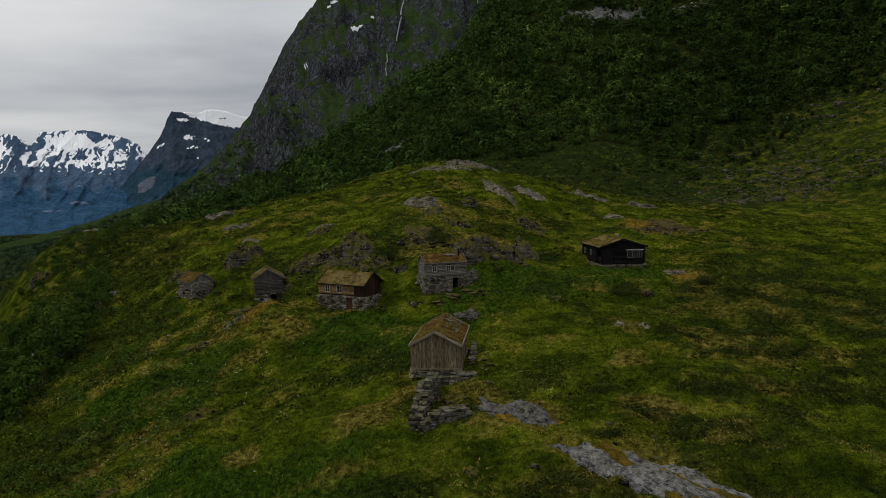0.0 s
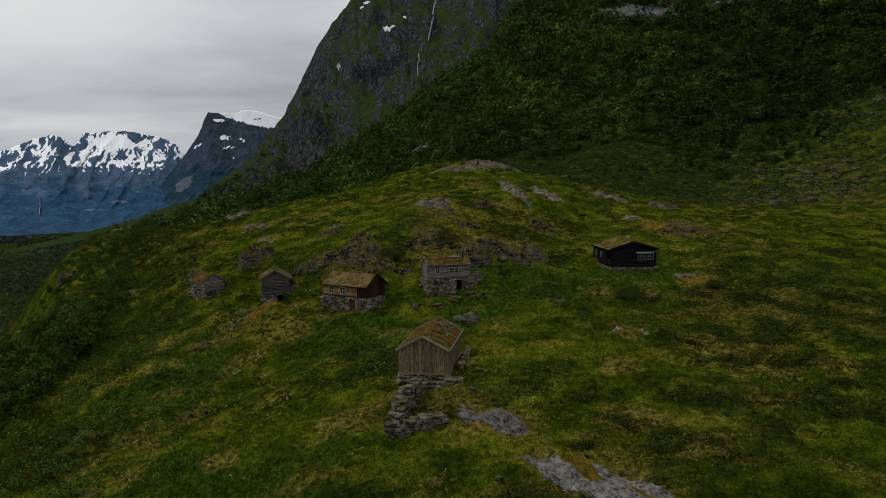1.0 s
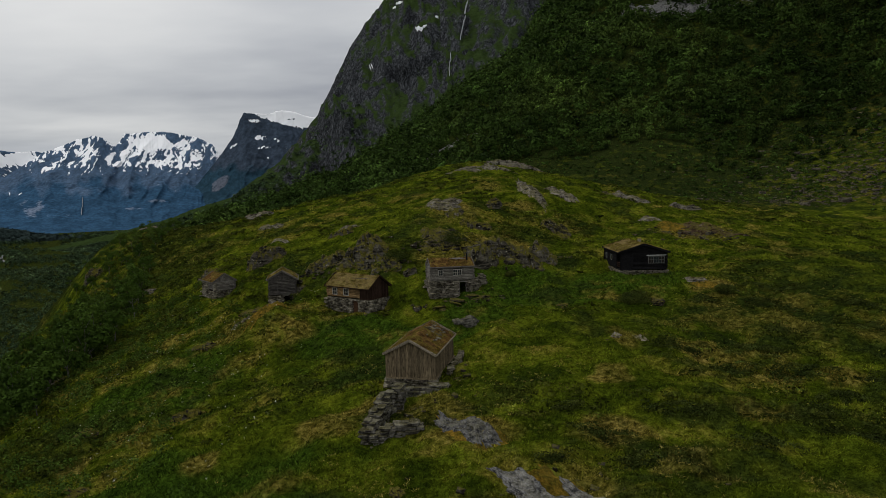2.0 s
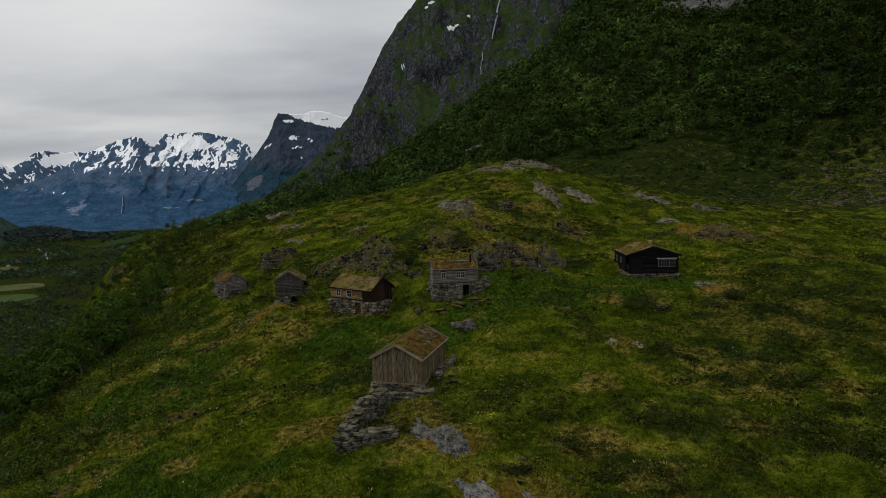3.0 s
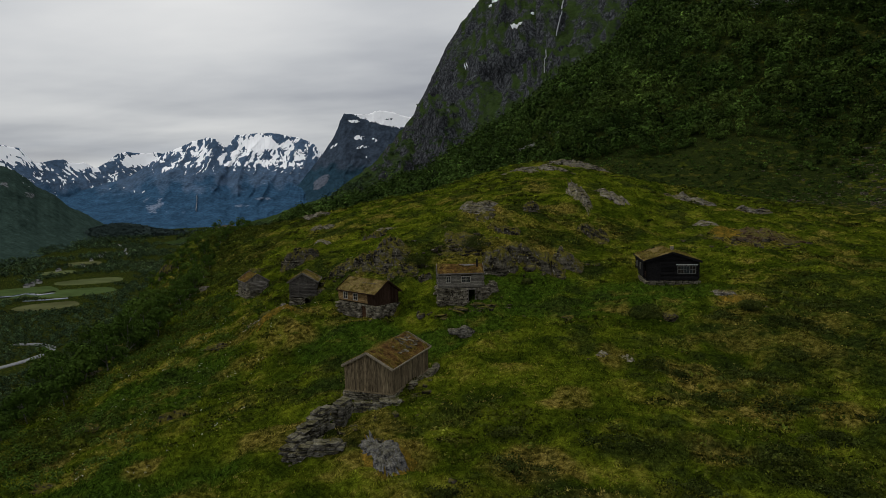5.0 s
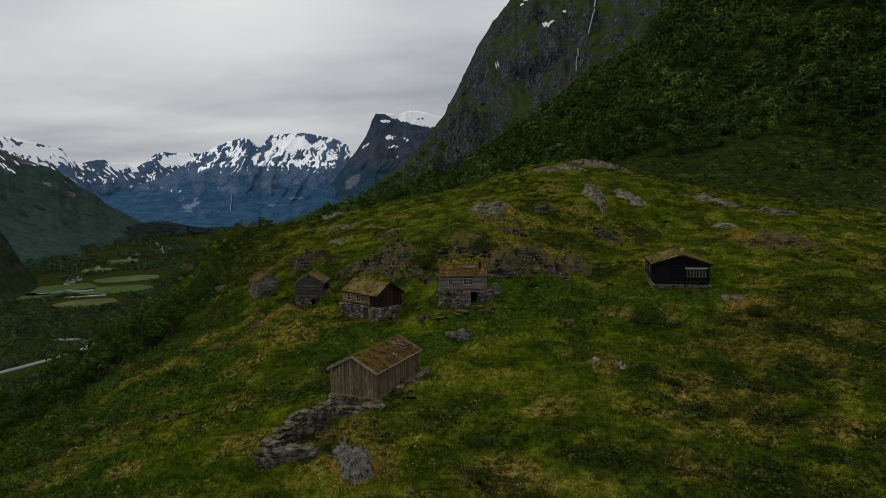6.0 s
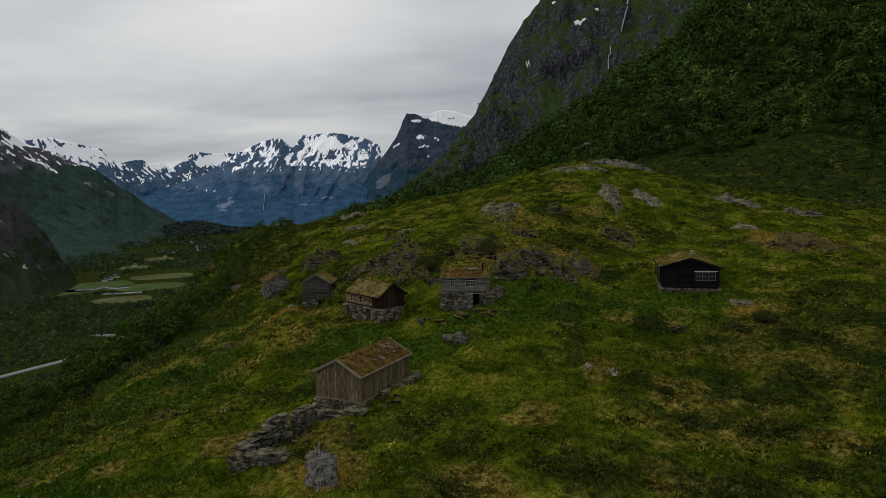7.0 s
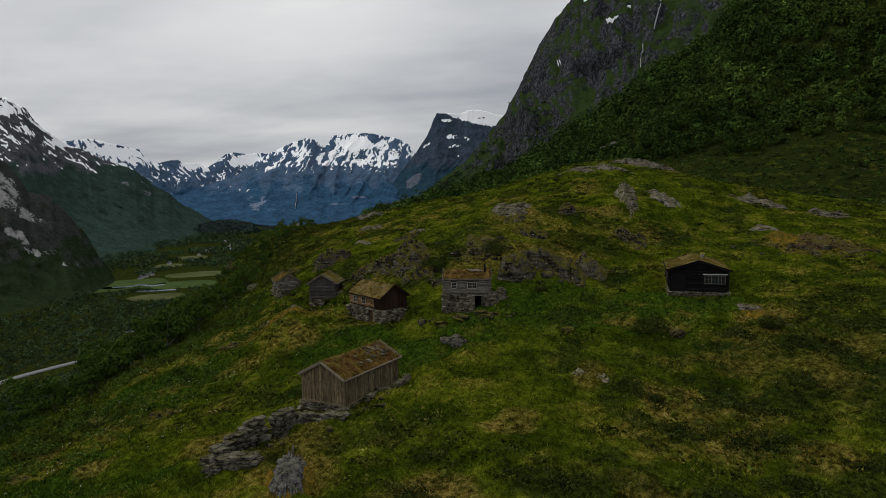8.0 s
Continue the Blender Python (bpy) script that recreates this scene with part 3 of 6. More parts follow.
def add_box(bm, lo, hi, m=None):
    vs = [bm.verts.new((x, y, z)) for x in (lo[0], hi[0]) for y in (lo[1], hi[1]) for z in (lo[2], hi[2])]
    for q in ((0, 1, 3, 2), (4, 6, 7, 5), (0, 4, 5, 1), (2, 3, 7, 6), (0, 2, 6, 4), (1, 5, 7, 3)):
        bm.faces.new([vs[k] for k in q])
    if m is not None:
        bmesh.ops.transform(bm, matrix=m, verts=vs)
    return vs


def box(lo, hi, bevel=0.0, m=None):
    bm = bmesh.new()
    add_box(bm, lo, hi, m)
    if bevel:
        bmesh.ops.bevel(bm, geom=bm.edges[:], offset=bevel, segments=1, affect="EDGES")
    return bm


def beam(a, b, wide, high, bevel=0.012, roll=0.0):
    """A squared timber from a to b."""
    a, b = Vector(a), Vector(b)
    m = Matrix.Translation(a) @ (b - a).to_track_quat("Y", "Z").to_matrix().to_4x4() @ Matrix.Rotation(roll, 4, "Y")
    return box((-wide / 2, 0, -high / 2), (wide / 2, (b - a).length, high / 2), bevel, m)


def rod(a, b, ra, rb, sides=8):
    bm = bmesh.new()
    a, b = Vector(a), Vector(b)
    m = Matrix.Translation((a + b) / 2) @ (b - a).to_track_quat("Z", "Y").to_matrix().to_4x4()
    bmesh.ops.create_cone(bm, cap_ends=True, segments=sides, radius1=ra, radius2=rb, depth=(b - a).length, matrix=m)
    return bm


# ---- materials of the things ----
def wood_material(name, dark, light, grain=(9, 9, 0.7), rough=0.88):
    """Weathered timber: the grain runs along the axis with the small scale."""
    m, t, b = material(name, rough, spec=0.015)
    info = wire(t, "ShaderNodeObjectInfo").outputs["Random"]
    co = wire(t, "ShaderNodeVectorMath", op="ADD", i0=place_co(t, grain), i1=wire(t, "ShaderNodeCombineXYZ", X=wire(
        t, "ShaderNodeMath", op="MULTIPLY", i0=info, i1=60.0).outputs[0]).outputs[0]).outputs[0]
    n, s = noise_fac(t, co, 3.0, 6, 0.7), noise_fac(t, place_co(t), 1.4, 4)
    c = ramp(t, n, (0.36, dark), (0.64, light))
    c = mix(t, 0.7, c, ramp(t, info, (0.0, 0.45), (1.0, 1.4)), "MULTIPLY")
    c = mix(t, 0.5, c, ramp(t, s, (0.3, 0.55), (0.7, 1.25)), "MULTIPLY")
    paint(t, b, c)
    bump(t, b, n, 0.5, 0.02)
    return m


def stone_material(name, dark, light, moss, lichen, scale=1.0, cover=0.0):
    m, t, b = material(name, 0.9, spec=0.015)
    info = wire(t, "ShaderNodeObjectInfo").outputs["Random"]
    co = wire(t, "ShaderNodeTexCoord").outputs["Object"]
    geo = wire(t, "ShaderNodeNewGeometry")
    pos = geo.outputs["Position"]
    up = wire(t, "ShaderNodeSeparateXYZ", Vector=geo.outputs["Normal"]).outputs["Z"]
    n, f = noise_fac(t, pos, 1.3 * scale, 7, 0.65), noise_fac(t, pos, 9.0 * scale, 6, 0.7)
    layer = noise_fac(t, wire(t, "ShaderNodeMapping", Vector=pos, Scale=(1, 1, 7), Rotation=(0.25, 0.1, 0)).outputs[0], 1.5 * scale, 5, 0.7)
    c = ramp(t, mix(t, 0.5, n, layer), (0.43, dark), (0.58, light))
    c = mix(t, 0.55, c, ramp(t, info, (0.0, 0.4), (1.0, 1.5)), "MULTIPLY")
    c = mix(t, 0.7, c, ramp(t, f, (0.3, 0.4), (0.7, 1.5)), "MULTIPLY")
    c = mix(t, ramp(t, f, (0.60, 0.0), (0.66, lichen)), c, (0.34, 0.33, 0.28))
    g = wire(t, "ShaderNodeMath", op="MULTIPLY_ADD", i0=n, i1=1.3, i2=up).outputs[0]
    g = wire(t, "ShaderNodeMapRange", Value=g, From_Min=1.25 - cover, From_Max=1.5 - cover, To_Max=moss).outputs[0]
    c = mix(t, g, c, ramp(t, f, (0.35, (0.035, 0.040, 0.008)), (0.65, (0.12, 0.10, 0.020))))
    paint(t, b, c)
    bump(t, b, mix(t, 0.6, f, layer), 0.8, 0.10 / scale)
    return m


def plain(name, colour, rough=0.6, metal=0.0, spec=0.05, vary=0.35, scale=6.0):
    m, t, b = material(name, rough, metal, spec)
    n = noise_fac(t, place_co(t), scale, 5)
    paint(t, b, mix(t, vary, colour, ramp(t, n, (0.3, 0.4), (0.7, 1.5)), "MULTIPLY"))
    return m


def blade_material(name, low, mid, high, scale=0.23, gain=1.0, tinted=False, fine=0.0):
    """Leaves and grass: colour drifts over the ground and from blade to blade."""
    m, t, b = material(name, 0.75, spec=0.015)
    geo = wire(t, "ShaderNodeNewGeometry")
    n = noise_fac(t, geo.outputs["Position"], scale, 5, 0.65)
    c = ramp(t, n, (0.33, low), (0.5, mid), (0.66, high))
    c = mix(t, 0.8, c, ramp(t, geo.outputs["Random Per Island"], (0.0, 0.5 * gain), (0.7, 1.1 * gain), (1.0, 1.6 * gain)), "MULTIPLY")
    if tinted:
        own = wire(t, "ShaderNodeAttribute")
        own.attribute_name = "tint"
        c = mix(t, 1.0, c, own.outputs["Fac"], "MULTIPLY")
    if fine:
        leafy = noise_fac(t, geo.outputs["Position"], fine, 3, 0.8)
        c = mix(t, 1.0, c, ramp(t, leafy, (0.34, 0.55), (0.5, 0.95), (0.66, 1.5)), "MULTIPLY")
        bump(t, b, leafy, 1.0, 0.7 / fine)
    paint(t, b, c)
    return m


W_BOARD = wood_material("weathered_boards", (0.034, 0.025, 0.014), (0.240, 0.190, 0.118), (9, 9, 0.6))
W_EDGE = wood_material("bleached_edge_boards", (0.080, 0.066, 0.045), (0.330, 0.285, 0.210), (4, 4, 4))
W_GREY = wood_material("grey_logs", (0.036, 0.032, 0.027), (0.240, 0.222, 0.192), (0.8, 0.8, 14))
W_DARK_GREY = wood_material("dark_old_logs", (0.018, 0.016, 0.014), (0.125, 0.116, 0.102), (0.8, 0.8, 14))
W_TAN = wood_material("sunburnt_logs", (0.090, 0.055, 0.022), (0.360, 0.240, 0.115), (0.8, 0.8, 12))
W_BROWN = wood_material("tarred_brown_boards", (0.018, 0.011, 0.008), (0.045, 0.027, 0.019), (9, 9, 0.7))
W_BLACK = wood_material("black_tarred_boards", (0.006, 0.006, 0.007), (0.018, 0.017, 0.017), (1, 1, 9), 0.7)
W_DARK = plain("dark_inner_wood", (0.020, 0.017, 0.014), 0.95)
W_DOOR = wood_material("brown_door_boards", (0.050, 0.028, 0.016), (0.110, 0.060, 0.035), (9, 9, 0.7))
STONE = stone_material("dry_stone", (0.026, 0.022, 0.017), (0.270, 0.244, 0.192), 0.35, 0.6)
RUSTY = stone_material("rusty_stony_ground", (0.026, 0.015, 0.009), (0.130, 0.092, 0.060), 0.9, 0.7, 0.42)
DARK_STONE = stone_material("dark_dry_stone", (0.020, 0.018, 0.015), (0.165, 0.155, 0.130), 0.35, 0.9)
CRAG = stone_material("crag_rock", (0.009, 0.008, 0.006), (0.110, 0.100, 0.076), 1.0, 0.9, 0.42, 0.18)
ROCK = stone_material("outcrop_rock", (0.008, 0.007, 0.005), (0.110, 0.093, 0.066), 1.0, 0.6, 1.1, 0.16)
SLAB = stone_material("bare_rock_slab", (0.030, 0.030, 0.030), (0.230, 0.226, 0.220), 0.30, 0.9, 1.6, -0.10)
OUTCROP = stone_material("meadow_rock", (0.018, 0.015, 0.011), (0.240, 0.220, 0.180), 0.70, 0.8, 0.6, -0.08)
TALUS = stone_material("scree_stone", (0.014, 0.012, 0.009), (0.105, 0.094, 0.070), 0.8, 0.8, 0.5)
# near-black fill: its colour gives the shade in stone gaps and cellar
SHADE_FILL = plain("dark_shade_fill", (0.012, 0.011, 0.009), 1.0, 0.0, 0.0)
WHITE = plain("white_window_paint", (0.30, 0.285, 0.245), 0.6)
DULL = plain("dull_window_paint", (0.13, 0.13, 0.12), 0.7)
PALE = plain("bleached_wood", (0.22, 0.21, 0.185), 0.8)
IRON = plain("black_iron_pipe", (0.012, 0.012, 0.013), 0.6, 0.4)


def roof_turf_material(name, a, b_, c_):
    m, t, b = material(name, 0.95, spec=0.015)
    co = wire(t, "ShaderNodeNewGeometry").outputs["Position"]
    n, f = noise_fac(t, co, 1.5, 7, 0.75), noise_fac(t, co, 7.0, 5, 0.75)
    c = ramp(t, n, (0.33, a), (0.50, b_), (0.66, c_))
    c = mix(t, 0.8, c, ramp(t, f, (0.3, 0.2), (0.7, 1.8)), "MULTIPLY")
    paint(t, b, c)
    bump(t, b, f, 1.0, 0.2)
    return m


ROOF_MOSS = roof_turf_material("mossy_turf_roof", (0.022, 0.013, 0.005), (0.100, 0.055, 0.018), (0.215, 0.155, 0.034))
ROOF_TAN = roof_turf_material("dry_turf_roof", (0.055, 0.043, 0.014), (0.165, 0.120, 0.045), (0.170, 0.148, 0.042))
ROOF_BLADES = blade_material("roof_grass_blades", (0.070, 0.056, 0.010), (0.170, 0.130, 0.030), (0.210, 0.185, 0.040), 0.8)
GLASS, _t, _b = material("window_glass", 0.06, spec=0.5)
_b.inputs["Base Color"].default_value = (0.02, 0.024, 0.026, 1)


# ---- stones ----
def stone_shape(seed, flat=0.1):
    """A rough block of side 1, worn on its edges."""
    rng = random.Random(seed)
    bm = bmesh.new()
    bmesh.ops.create_cube(bm, size=1)
    for v in bm.verts:
        v.co += Vector((rng.uniform(-flat, flat), rng.uniform(-flat, flat), rng.uniform(-flat * 1.3, flat * 1.3)))
    bmesh.ops.bevel(bm, geom=bm.edges[:], offset=0.10, segments=1, affect="EDGES")
    for v in bm.verts:
        v.co += Vector((rng.uniform(-1, 1), rng.uniform(-1, 1), rng.uniform(-1, 1))) * 0.025
    bmesh.ops.recalc_face_normals(bm, faces=bm.faces)
    me = bpy.data.meshes.new("stone")
    bm.to_mesh(me)
    bm.free()
    me.materials.append(STONE)
    return me


STONES = [stone_shape(k) for k in range(10)]
DARK_STONES = [stone_shape(k + 20, 0.16) for k in range(10)]
for me_ in DARK_STONES:
    me_.materials[0] = DARK_STONE


def stone_course(parent, a, b, low, top, thick, rng, size=(0.35, 0.85), tall=(0.13, 0.26), gap=(), proud=0.05, jolt=3.0, kinds=None):
    """Dry stones laid in courses along the line a-b; low and top are heights, or functions of the way along; gap: (from, to, from height, to height)."""
    a, b = Vector((*a, 0)), Vector((*b, 0))
    length, along = (b - a).length, (b - a).normalized()
    turn = math.degrees(math.atan2(along.y, along.x))
    side = Vector((-along.y, along.x, 0))
    lo = low if callable(low) else (lambda s: low)
    hi = top if callable(top) else (lambda s: top)
    zmin, zmax = min(lo(s * length / 8) for s in range(9)), max(hi(s * length / 8) for s in range(9))
    z = zmin
    while z < zmax - 0.04:
        h = min(rng.uniform(*tall), zmax - z + 0.05)
        s = rng.uniform(-0.25, 0.0)
        while s < length:
            w = rng.uniform(*size)
            mid = s + w / 2
            if s < length - 0.08 and lo(min(max(mid, 0), length)) - 0.12 <= z and z + h <= hi(min(max(mid, 0), length)) + 0.14:
                hits = [g for g in gap if s + w > g[0] and s < g[1] and z + h > g[2] + 0.03 and z < g[3] - 0.03]
                e = s + w
                if hits:
                    g = hits[0]
                    if mid < (g[0] + g[1]) / 2:
                        e = g[0]
                    else:
                        s = g[1]
                w2 = e - s
                if w2 > 0.12:
                    p = a + along * (s + w2 / 2) + side * rng.uniform(-proud, proud)
                    piece("stone", rng.choice(kinds or STONES), parent,
                          Matrix.Translation((p.x, p.y, z + h / 2)) @ pose(0, 0, 0, rng.uniform(-jolt, jolt), rng.uniform(-jolt, jolt), turn + rng.uniform(-jolt, jolt) * 1.4 + rng.choice((0, 180)))
                          @ Matrix.Diagonal((w2 * rng.uniform(0.84, 0.97), thick * rng.uniform(0.8, 1.2), h * rng.uniform(0.74, 0.95), 1)))
                s = e if not hits else max(e, s + 0.02)
                if hits and mid < (hits[0][0] + hits[0][1]) / 2:
                    s = hits[0][1]
                    continue
            else:
                s += w
                continue
        z += h * 0.97


# ---- grass ----
def tufts(points, normals_up, count, length, width, rng, lean=0.45):
    """Bent blades at the given points: vertices and triangles."""
    n = len(points)
    base = np.repeat(points, count, 0)
    k = len(base)
    ang = rng.uniform(0, 2 * np.pi, k)
    ln = length * rng.uniform(0.5, 1.3, k)
    tip = base + np.stack([np.cos(ang) * lean * ln, np.sin(ang) * lean * ln, ln * rng.uniform(0.6, 1.0, k)], 1)
    off = rng.normal(0, width * 1.6, (k, 2))
    base = base + np.concatenate([off, np.zeros((k, 1))], 1)
    tip[:, :2] += off
    across = np.stack([-np.sin(ang), np.cos(ang), np.zeros(k)], 1) * width
    base[:, 2] -= 0.04
    v = np.stack([base - across, base + across, tip], 1).reshape(-1, 3)
    return v, np.arange(3 * k).reshape(-1, 3)


def blades_object(name, v, f, mat, parent=None):
    me = bpy.data.meshes.new(name)
    fill(me, v, f)
    me.materials.append(mat)
    ob = new(name, me)
    ob.parent = parent
    return ob


# ---- houses ----
class House:
    """A gabled house round its own origin: x across, y along the ridge, z up from its floor line."""

    def __init__(self, name, x, y, z, turn, width, length, label, group="old farm buildings"):
        self.top = empty(name, pose(x, y, z, 0, 0, turn), label, "house", group)
        self.w, self.l = width / 2, length / 2
        self.rng = random.Random(name + label)

    def side(self, which):
        """Start, direction, outward normal and length of a wall."""
        w, l = self.w, self.l
        return {"front": (Vector((-w, -l, 0)), Vector((1, 0, 0)), Vector((0, -1, 0)), 2 * w),
                "back": (Vector((w, l, 0)), Vector((-1, 0, 0)), Vector((0, 1, 0)), 2 * w),
                "right": (Vector((w, -l, 0)), Vector((0, 1, 0)), Vector((1, 0, 0)), 2 * l),
                "left": (Vector((-w, l, 0)), Vector((0, -1, 0)), Vector((-1, 0, 0)), 2 * l)}[which]

    def roofline(self, which, s, eave, ridge):
        return eave + (ridge - eave) * (1 - abs(s - self.w) / self.w) if which in ("front", "back") else eave

    def body(self, low, eave, ridge, mat, inset=0.06):
        """The inner body of the walls, closed below and under the roof."""
        w, l = self.w - inset, self.l - inset
        bm = bmesh.new()
        ring = [[bm.verts.new(p) for p in ((-w, y, low), (w, y, low), (w, y, eave - 0.03), (0, y, ridge - 0.03), (-w, y, eave - 0.03))] for y in (-l, l)]
        bm.faces.new(ring[0]), bm.faces.new(ring[1][::-1])
        for k in range(5):
            j = (k + 1) % 5
            bm.faces.new([ring[0][k], ring[1][k], ring[1][j], ring[0][j]])
        return part("wall_body", bm, mat, self.top)

    def backing(self, name, which, low, eave, mat, s0=0.0, s1=99.0):
        """The thin inner lining that carries a wall's boards or logs."""
        a, u, n, length = self.side(which)
        p, q = a + u * max(s0, 0.07) - n * 0.058, a + u * min(s1, length - 0.07) - n * 0.052
        return part(name, box([min(p[k], q[k]) for k in (0, 1)] + [low + 0.01], [max(p[k], q[k]) for k in (0, 1)] + [max(eave - 0.05, low + 0.03)]), mat, self.top)

    def boards(self, which, low, eave, ridge, mat, wide=0.17, name="wall", skirt=None, thick=0.03):
        a, u, n, length = self.side(which)
        wall = self.backing(name, which, low, eave, mat)
        s = 0.0
        while s < length - 0.02:
            wd = min(self.rng.uniform(0.8, 1.2) * wide, length - s)
            g = 0.006
            t = thick * self.rng.uniform(0.6, 1.3)
            lo0 = (skirt(s) if skirt else low) + self.rng.uniform(-0.04, 0.03)
            z0, z1 = self.roofline(which, s + g, eave, ridge), self.roofline(which, s + wd - g, eave, ridge)
            bm = bmesh.new()
            vs = []
            for d in (-0.05, t):
                vs.append([bm.verts.new(a + u * q + n * d + Vector((0, 0, z))) for q, z in ((s + g, lo0), (s + wd - g, lo0), (s + wd - g, z1), (s + g, z0))])
            bm.faces.new(vs[0]), bm.faces.new(vs[1])
            for k in range(4):
                bm.faces.new([vs[0][k], vs[0][(k + 1) % 4], vs[1][(k + 1) % 4], vs[1][k]])
            part("board", bm, mat, wall)
            s += wd
        return wall

    def logs(self, which, low, eave, ridge, mat, high=0.19, holes=(), name="wall", thick=0.09, stick=0.16, span=None):
        """Round logs in courses, cut at holes (from, to, low, high); ends stick out at the corners."""
        a, u, n, length = self.side(which)
        s_from, s_to = span or (-stick, length + stick)
        wall = self.backing(name, which, low, eave, mat, s_from, s_to)
        z = low + (high / 2 if which in ("right", "left") else 0.0)
        top = ridge if which in ("front", "back") else eave
        while z < top - high * 0.5:
            s0, s1 = s_from, s_to
            if z + high > eave and which in ("front", "back"):
                k = (ridge - z - high * 0.7) / (ridge - eave)
                s0, s1 = max(s0, length / 2 * (1 - k)), min(s1, length / 2 * (1 + k))
            cuts = [(s0, s1)]
            for h0, h1, hz0, hz1 in holes:
                if z + high * 0.6 > hz0 and z + high * 0.4 < hz1:
                    cuts = [c for p, q in cuts for c in ((p, min(q, h0)), (max(p, h1), q)) if c[1] - c[0] > 0.06]
            for p, q in cuts:
                j = self.rng.uniform(-0.05, 0.05)
                p2, q2 = (p + j if p == s0 else p), (q + j if q == s1 else q)
                m = Vector((0, 0, z + high / 2)) + a + n * (thick * 0.25)
                bm = rod(m + u * p2, m + u * q2, high * 0.50, high * 0.50 * self.rng.uniform(0.88, 1.0), 8)
                c = (m + u * p2)
                for v in bm.verts:
                    d = (v.co - c).dot(n)
                    v.co -= n * d * 0.25
                part("log", bm, mat, wall)
            z += high
        return wall

    def roof(self, eave, ridge, mat, over=(0.3, 0.3), thick=0.2, tuft=900, board=W_BOARD, grass=0.22, sag=0.06, lift=0.0, barge=0.2):
        """A turf roof on boards, with barge boards, eave logs and grass."""
        pitch = (ridge - eave) / self.w
        ox, oy = over
        roof = None
        rng = np.random.default_rng(self.rng.randrange(9999))
        nx, ny = 14, max(16, int(self.l * 2 / 0.3))
        ex, ey = self.w + ox, self.l + oy
        low = ridge - pitch * ex
        xs, ys = np.linspace(-ex, ex, 2 * nx + 1), np.linspace(-ey, ey, ny + 1)
        X, Y = np.meshgrid(xs, ys)
        dip = -sag * (1 - (Y / ey) ** 2)
        Z = ridge - pitch * np.abs(X) + dip + thick + 0.045 * fbm(X * 1.6 + 7 * self.w, Y * 1.6, 3, 5) + 0.03 * fbm(X * 5, Y * 5, 2, 6)
        edge = np.minimum(step(ex - np.abs(X), 0, 0.16), step(ey - np.abs(Y), 0, 0.16))
        Z = Z - (1 - edge) * 0.10 - 0.05 * (np.abs(X) < 0.15)
        under = ridge - pitch * np.abs(X) + dip * 0.5 + 0.03
        n, m = X.shape
        v = np.concatenate([np.stack([X, Y, Z], -1).reshape(-1, 3), np.stack([X, Y, under], -1).reshape(-1, 3)])
        k = (np.arange(n - 1)[:, None] * m + np.arange(m - 1)[None]).ravel()
        top = np.stack([k, k + 1, k + m + 1, k + m], 1)
        bot = top[:, ::-1] + n * m
        rim = np.concatenate([np.arange(m), np.arange(1, n) * m + m - 1, (n - 1) * m + np.arange(m - 2, -1, -1), np.arange(n - 2, 0, -1) * m])
        nxt = np.roll(rim, -1)
        skirt = np.stack([rim, rim + n * m, nxt + n * m, nxt], 1)
        me = bpy.data.meshes.new("roof")
        fill(me, v, np.concatenate([top, bot, skirt]))
        me.materials.append(mat)
        roof = new("roof", me)
        roof.parent = self.top
        for y in (-ey, ey):
            for sx in (-1, 1):
                o = 0.035 * (1 if y > 0 else -1)
                part("barge_board", beam((0, y + o, ridge + 0.10), (sx * (ex + 0.06), y + o, low + 0.07), 0.05, barge), board, roof)
        for sx in (-1, 1):
            part("eave_board", beam((sx * (ex + 0.05), -ey - 0.08, low + 0.06), (sx * (ex + 0.05), ey + 0.08, low + 0.06), 0.09, 0.13, 0.02), board, roof)
            part("roof_deck", box((0, -ey + 0.03, -0.02), (math.hypot(ex, ex * pitch) - 0.05, ey - 0.03, 0.02), 0,
                                      Matrix.Translation((0, 0, ridge - 0.03)) @ Matrix.Rotation(math.atan(pitch), 4, "Y") if sx > 0 else
                                      Matrix.Translation((0, 0, ridge - 0.03)) @ Matrix.Rotation(math.pi, 4, "Z") @ Matrix.Rotation(math.atan(pitch), 4, "Y")), board, roof)
        px, py = rng.uniform(-ex + 0.05, ex - 0.05, tuft), rng.uniform(-ey + 0.05, ey - 0.05, tuft)
        clump = fbm(px * 0.9 + 3, py * 0.9, 2, 8) > -0.25
        px, py = px[clump], py[clump]
        pz = ridge - pitch * np.abs(px) - sag * (1 - (py / ey) ** 2) + thick
        bv, bf = tufts(np.stack([px, py, pz], 1), None, 5, grass, 0.022, rng, 0.6)
        tagged(blades_object("roof_grass", bv, bf, ROOF_BLADES, roof), kind="stuff")
        return roof

    def window(self, which, s0, s1, z0, z1, cols, rows, frame_mat=WHITE, bar=0.035, rim=0.06, groups=1, depth=0.0):
        """A casement: frame, bars and panes, set at the wall's face."""
        a, u, n, _ = self.side(which)
        m = Matrix(((u.x, n.x, 0, a.x + n.x * depth), (u.y, n.y, 0, a.y + n.y * depth), (0, 0, 1, 0), (0, 0, 0, 1)))
        win = part("window", box((s0, -0.05, z0), (s1, 0.005, z1), 0, m), W_DARK, self.top)
        for lo, hi in (((s0, z0), (s1, z0 + rim)), ((s0, z1 - rim), (s1, z1)), ((s0, z0 + rim), (s0 + rim, z1 - rim)), ((s1 - rim, z0 + rim), (s1, z1 - rim))):
            part("window_frame", box((lo[0], 0.0, lo[1]), (hi[0], 0.075, hi[1]), 0.006, m), frame_mat, win)
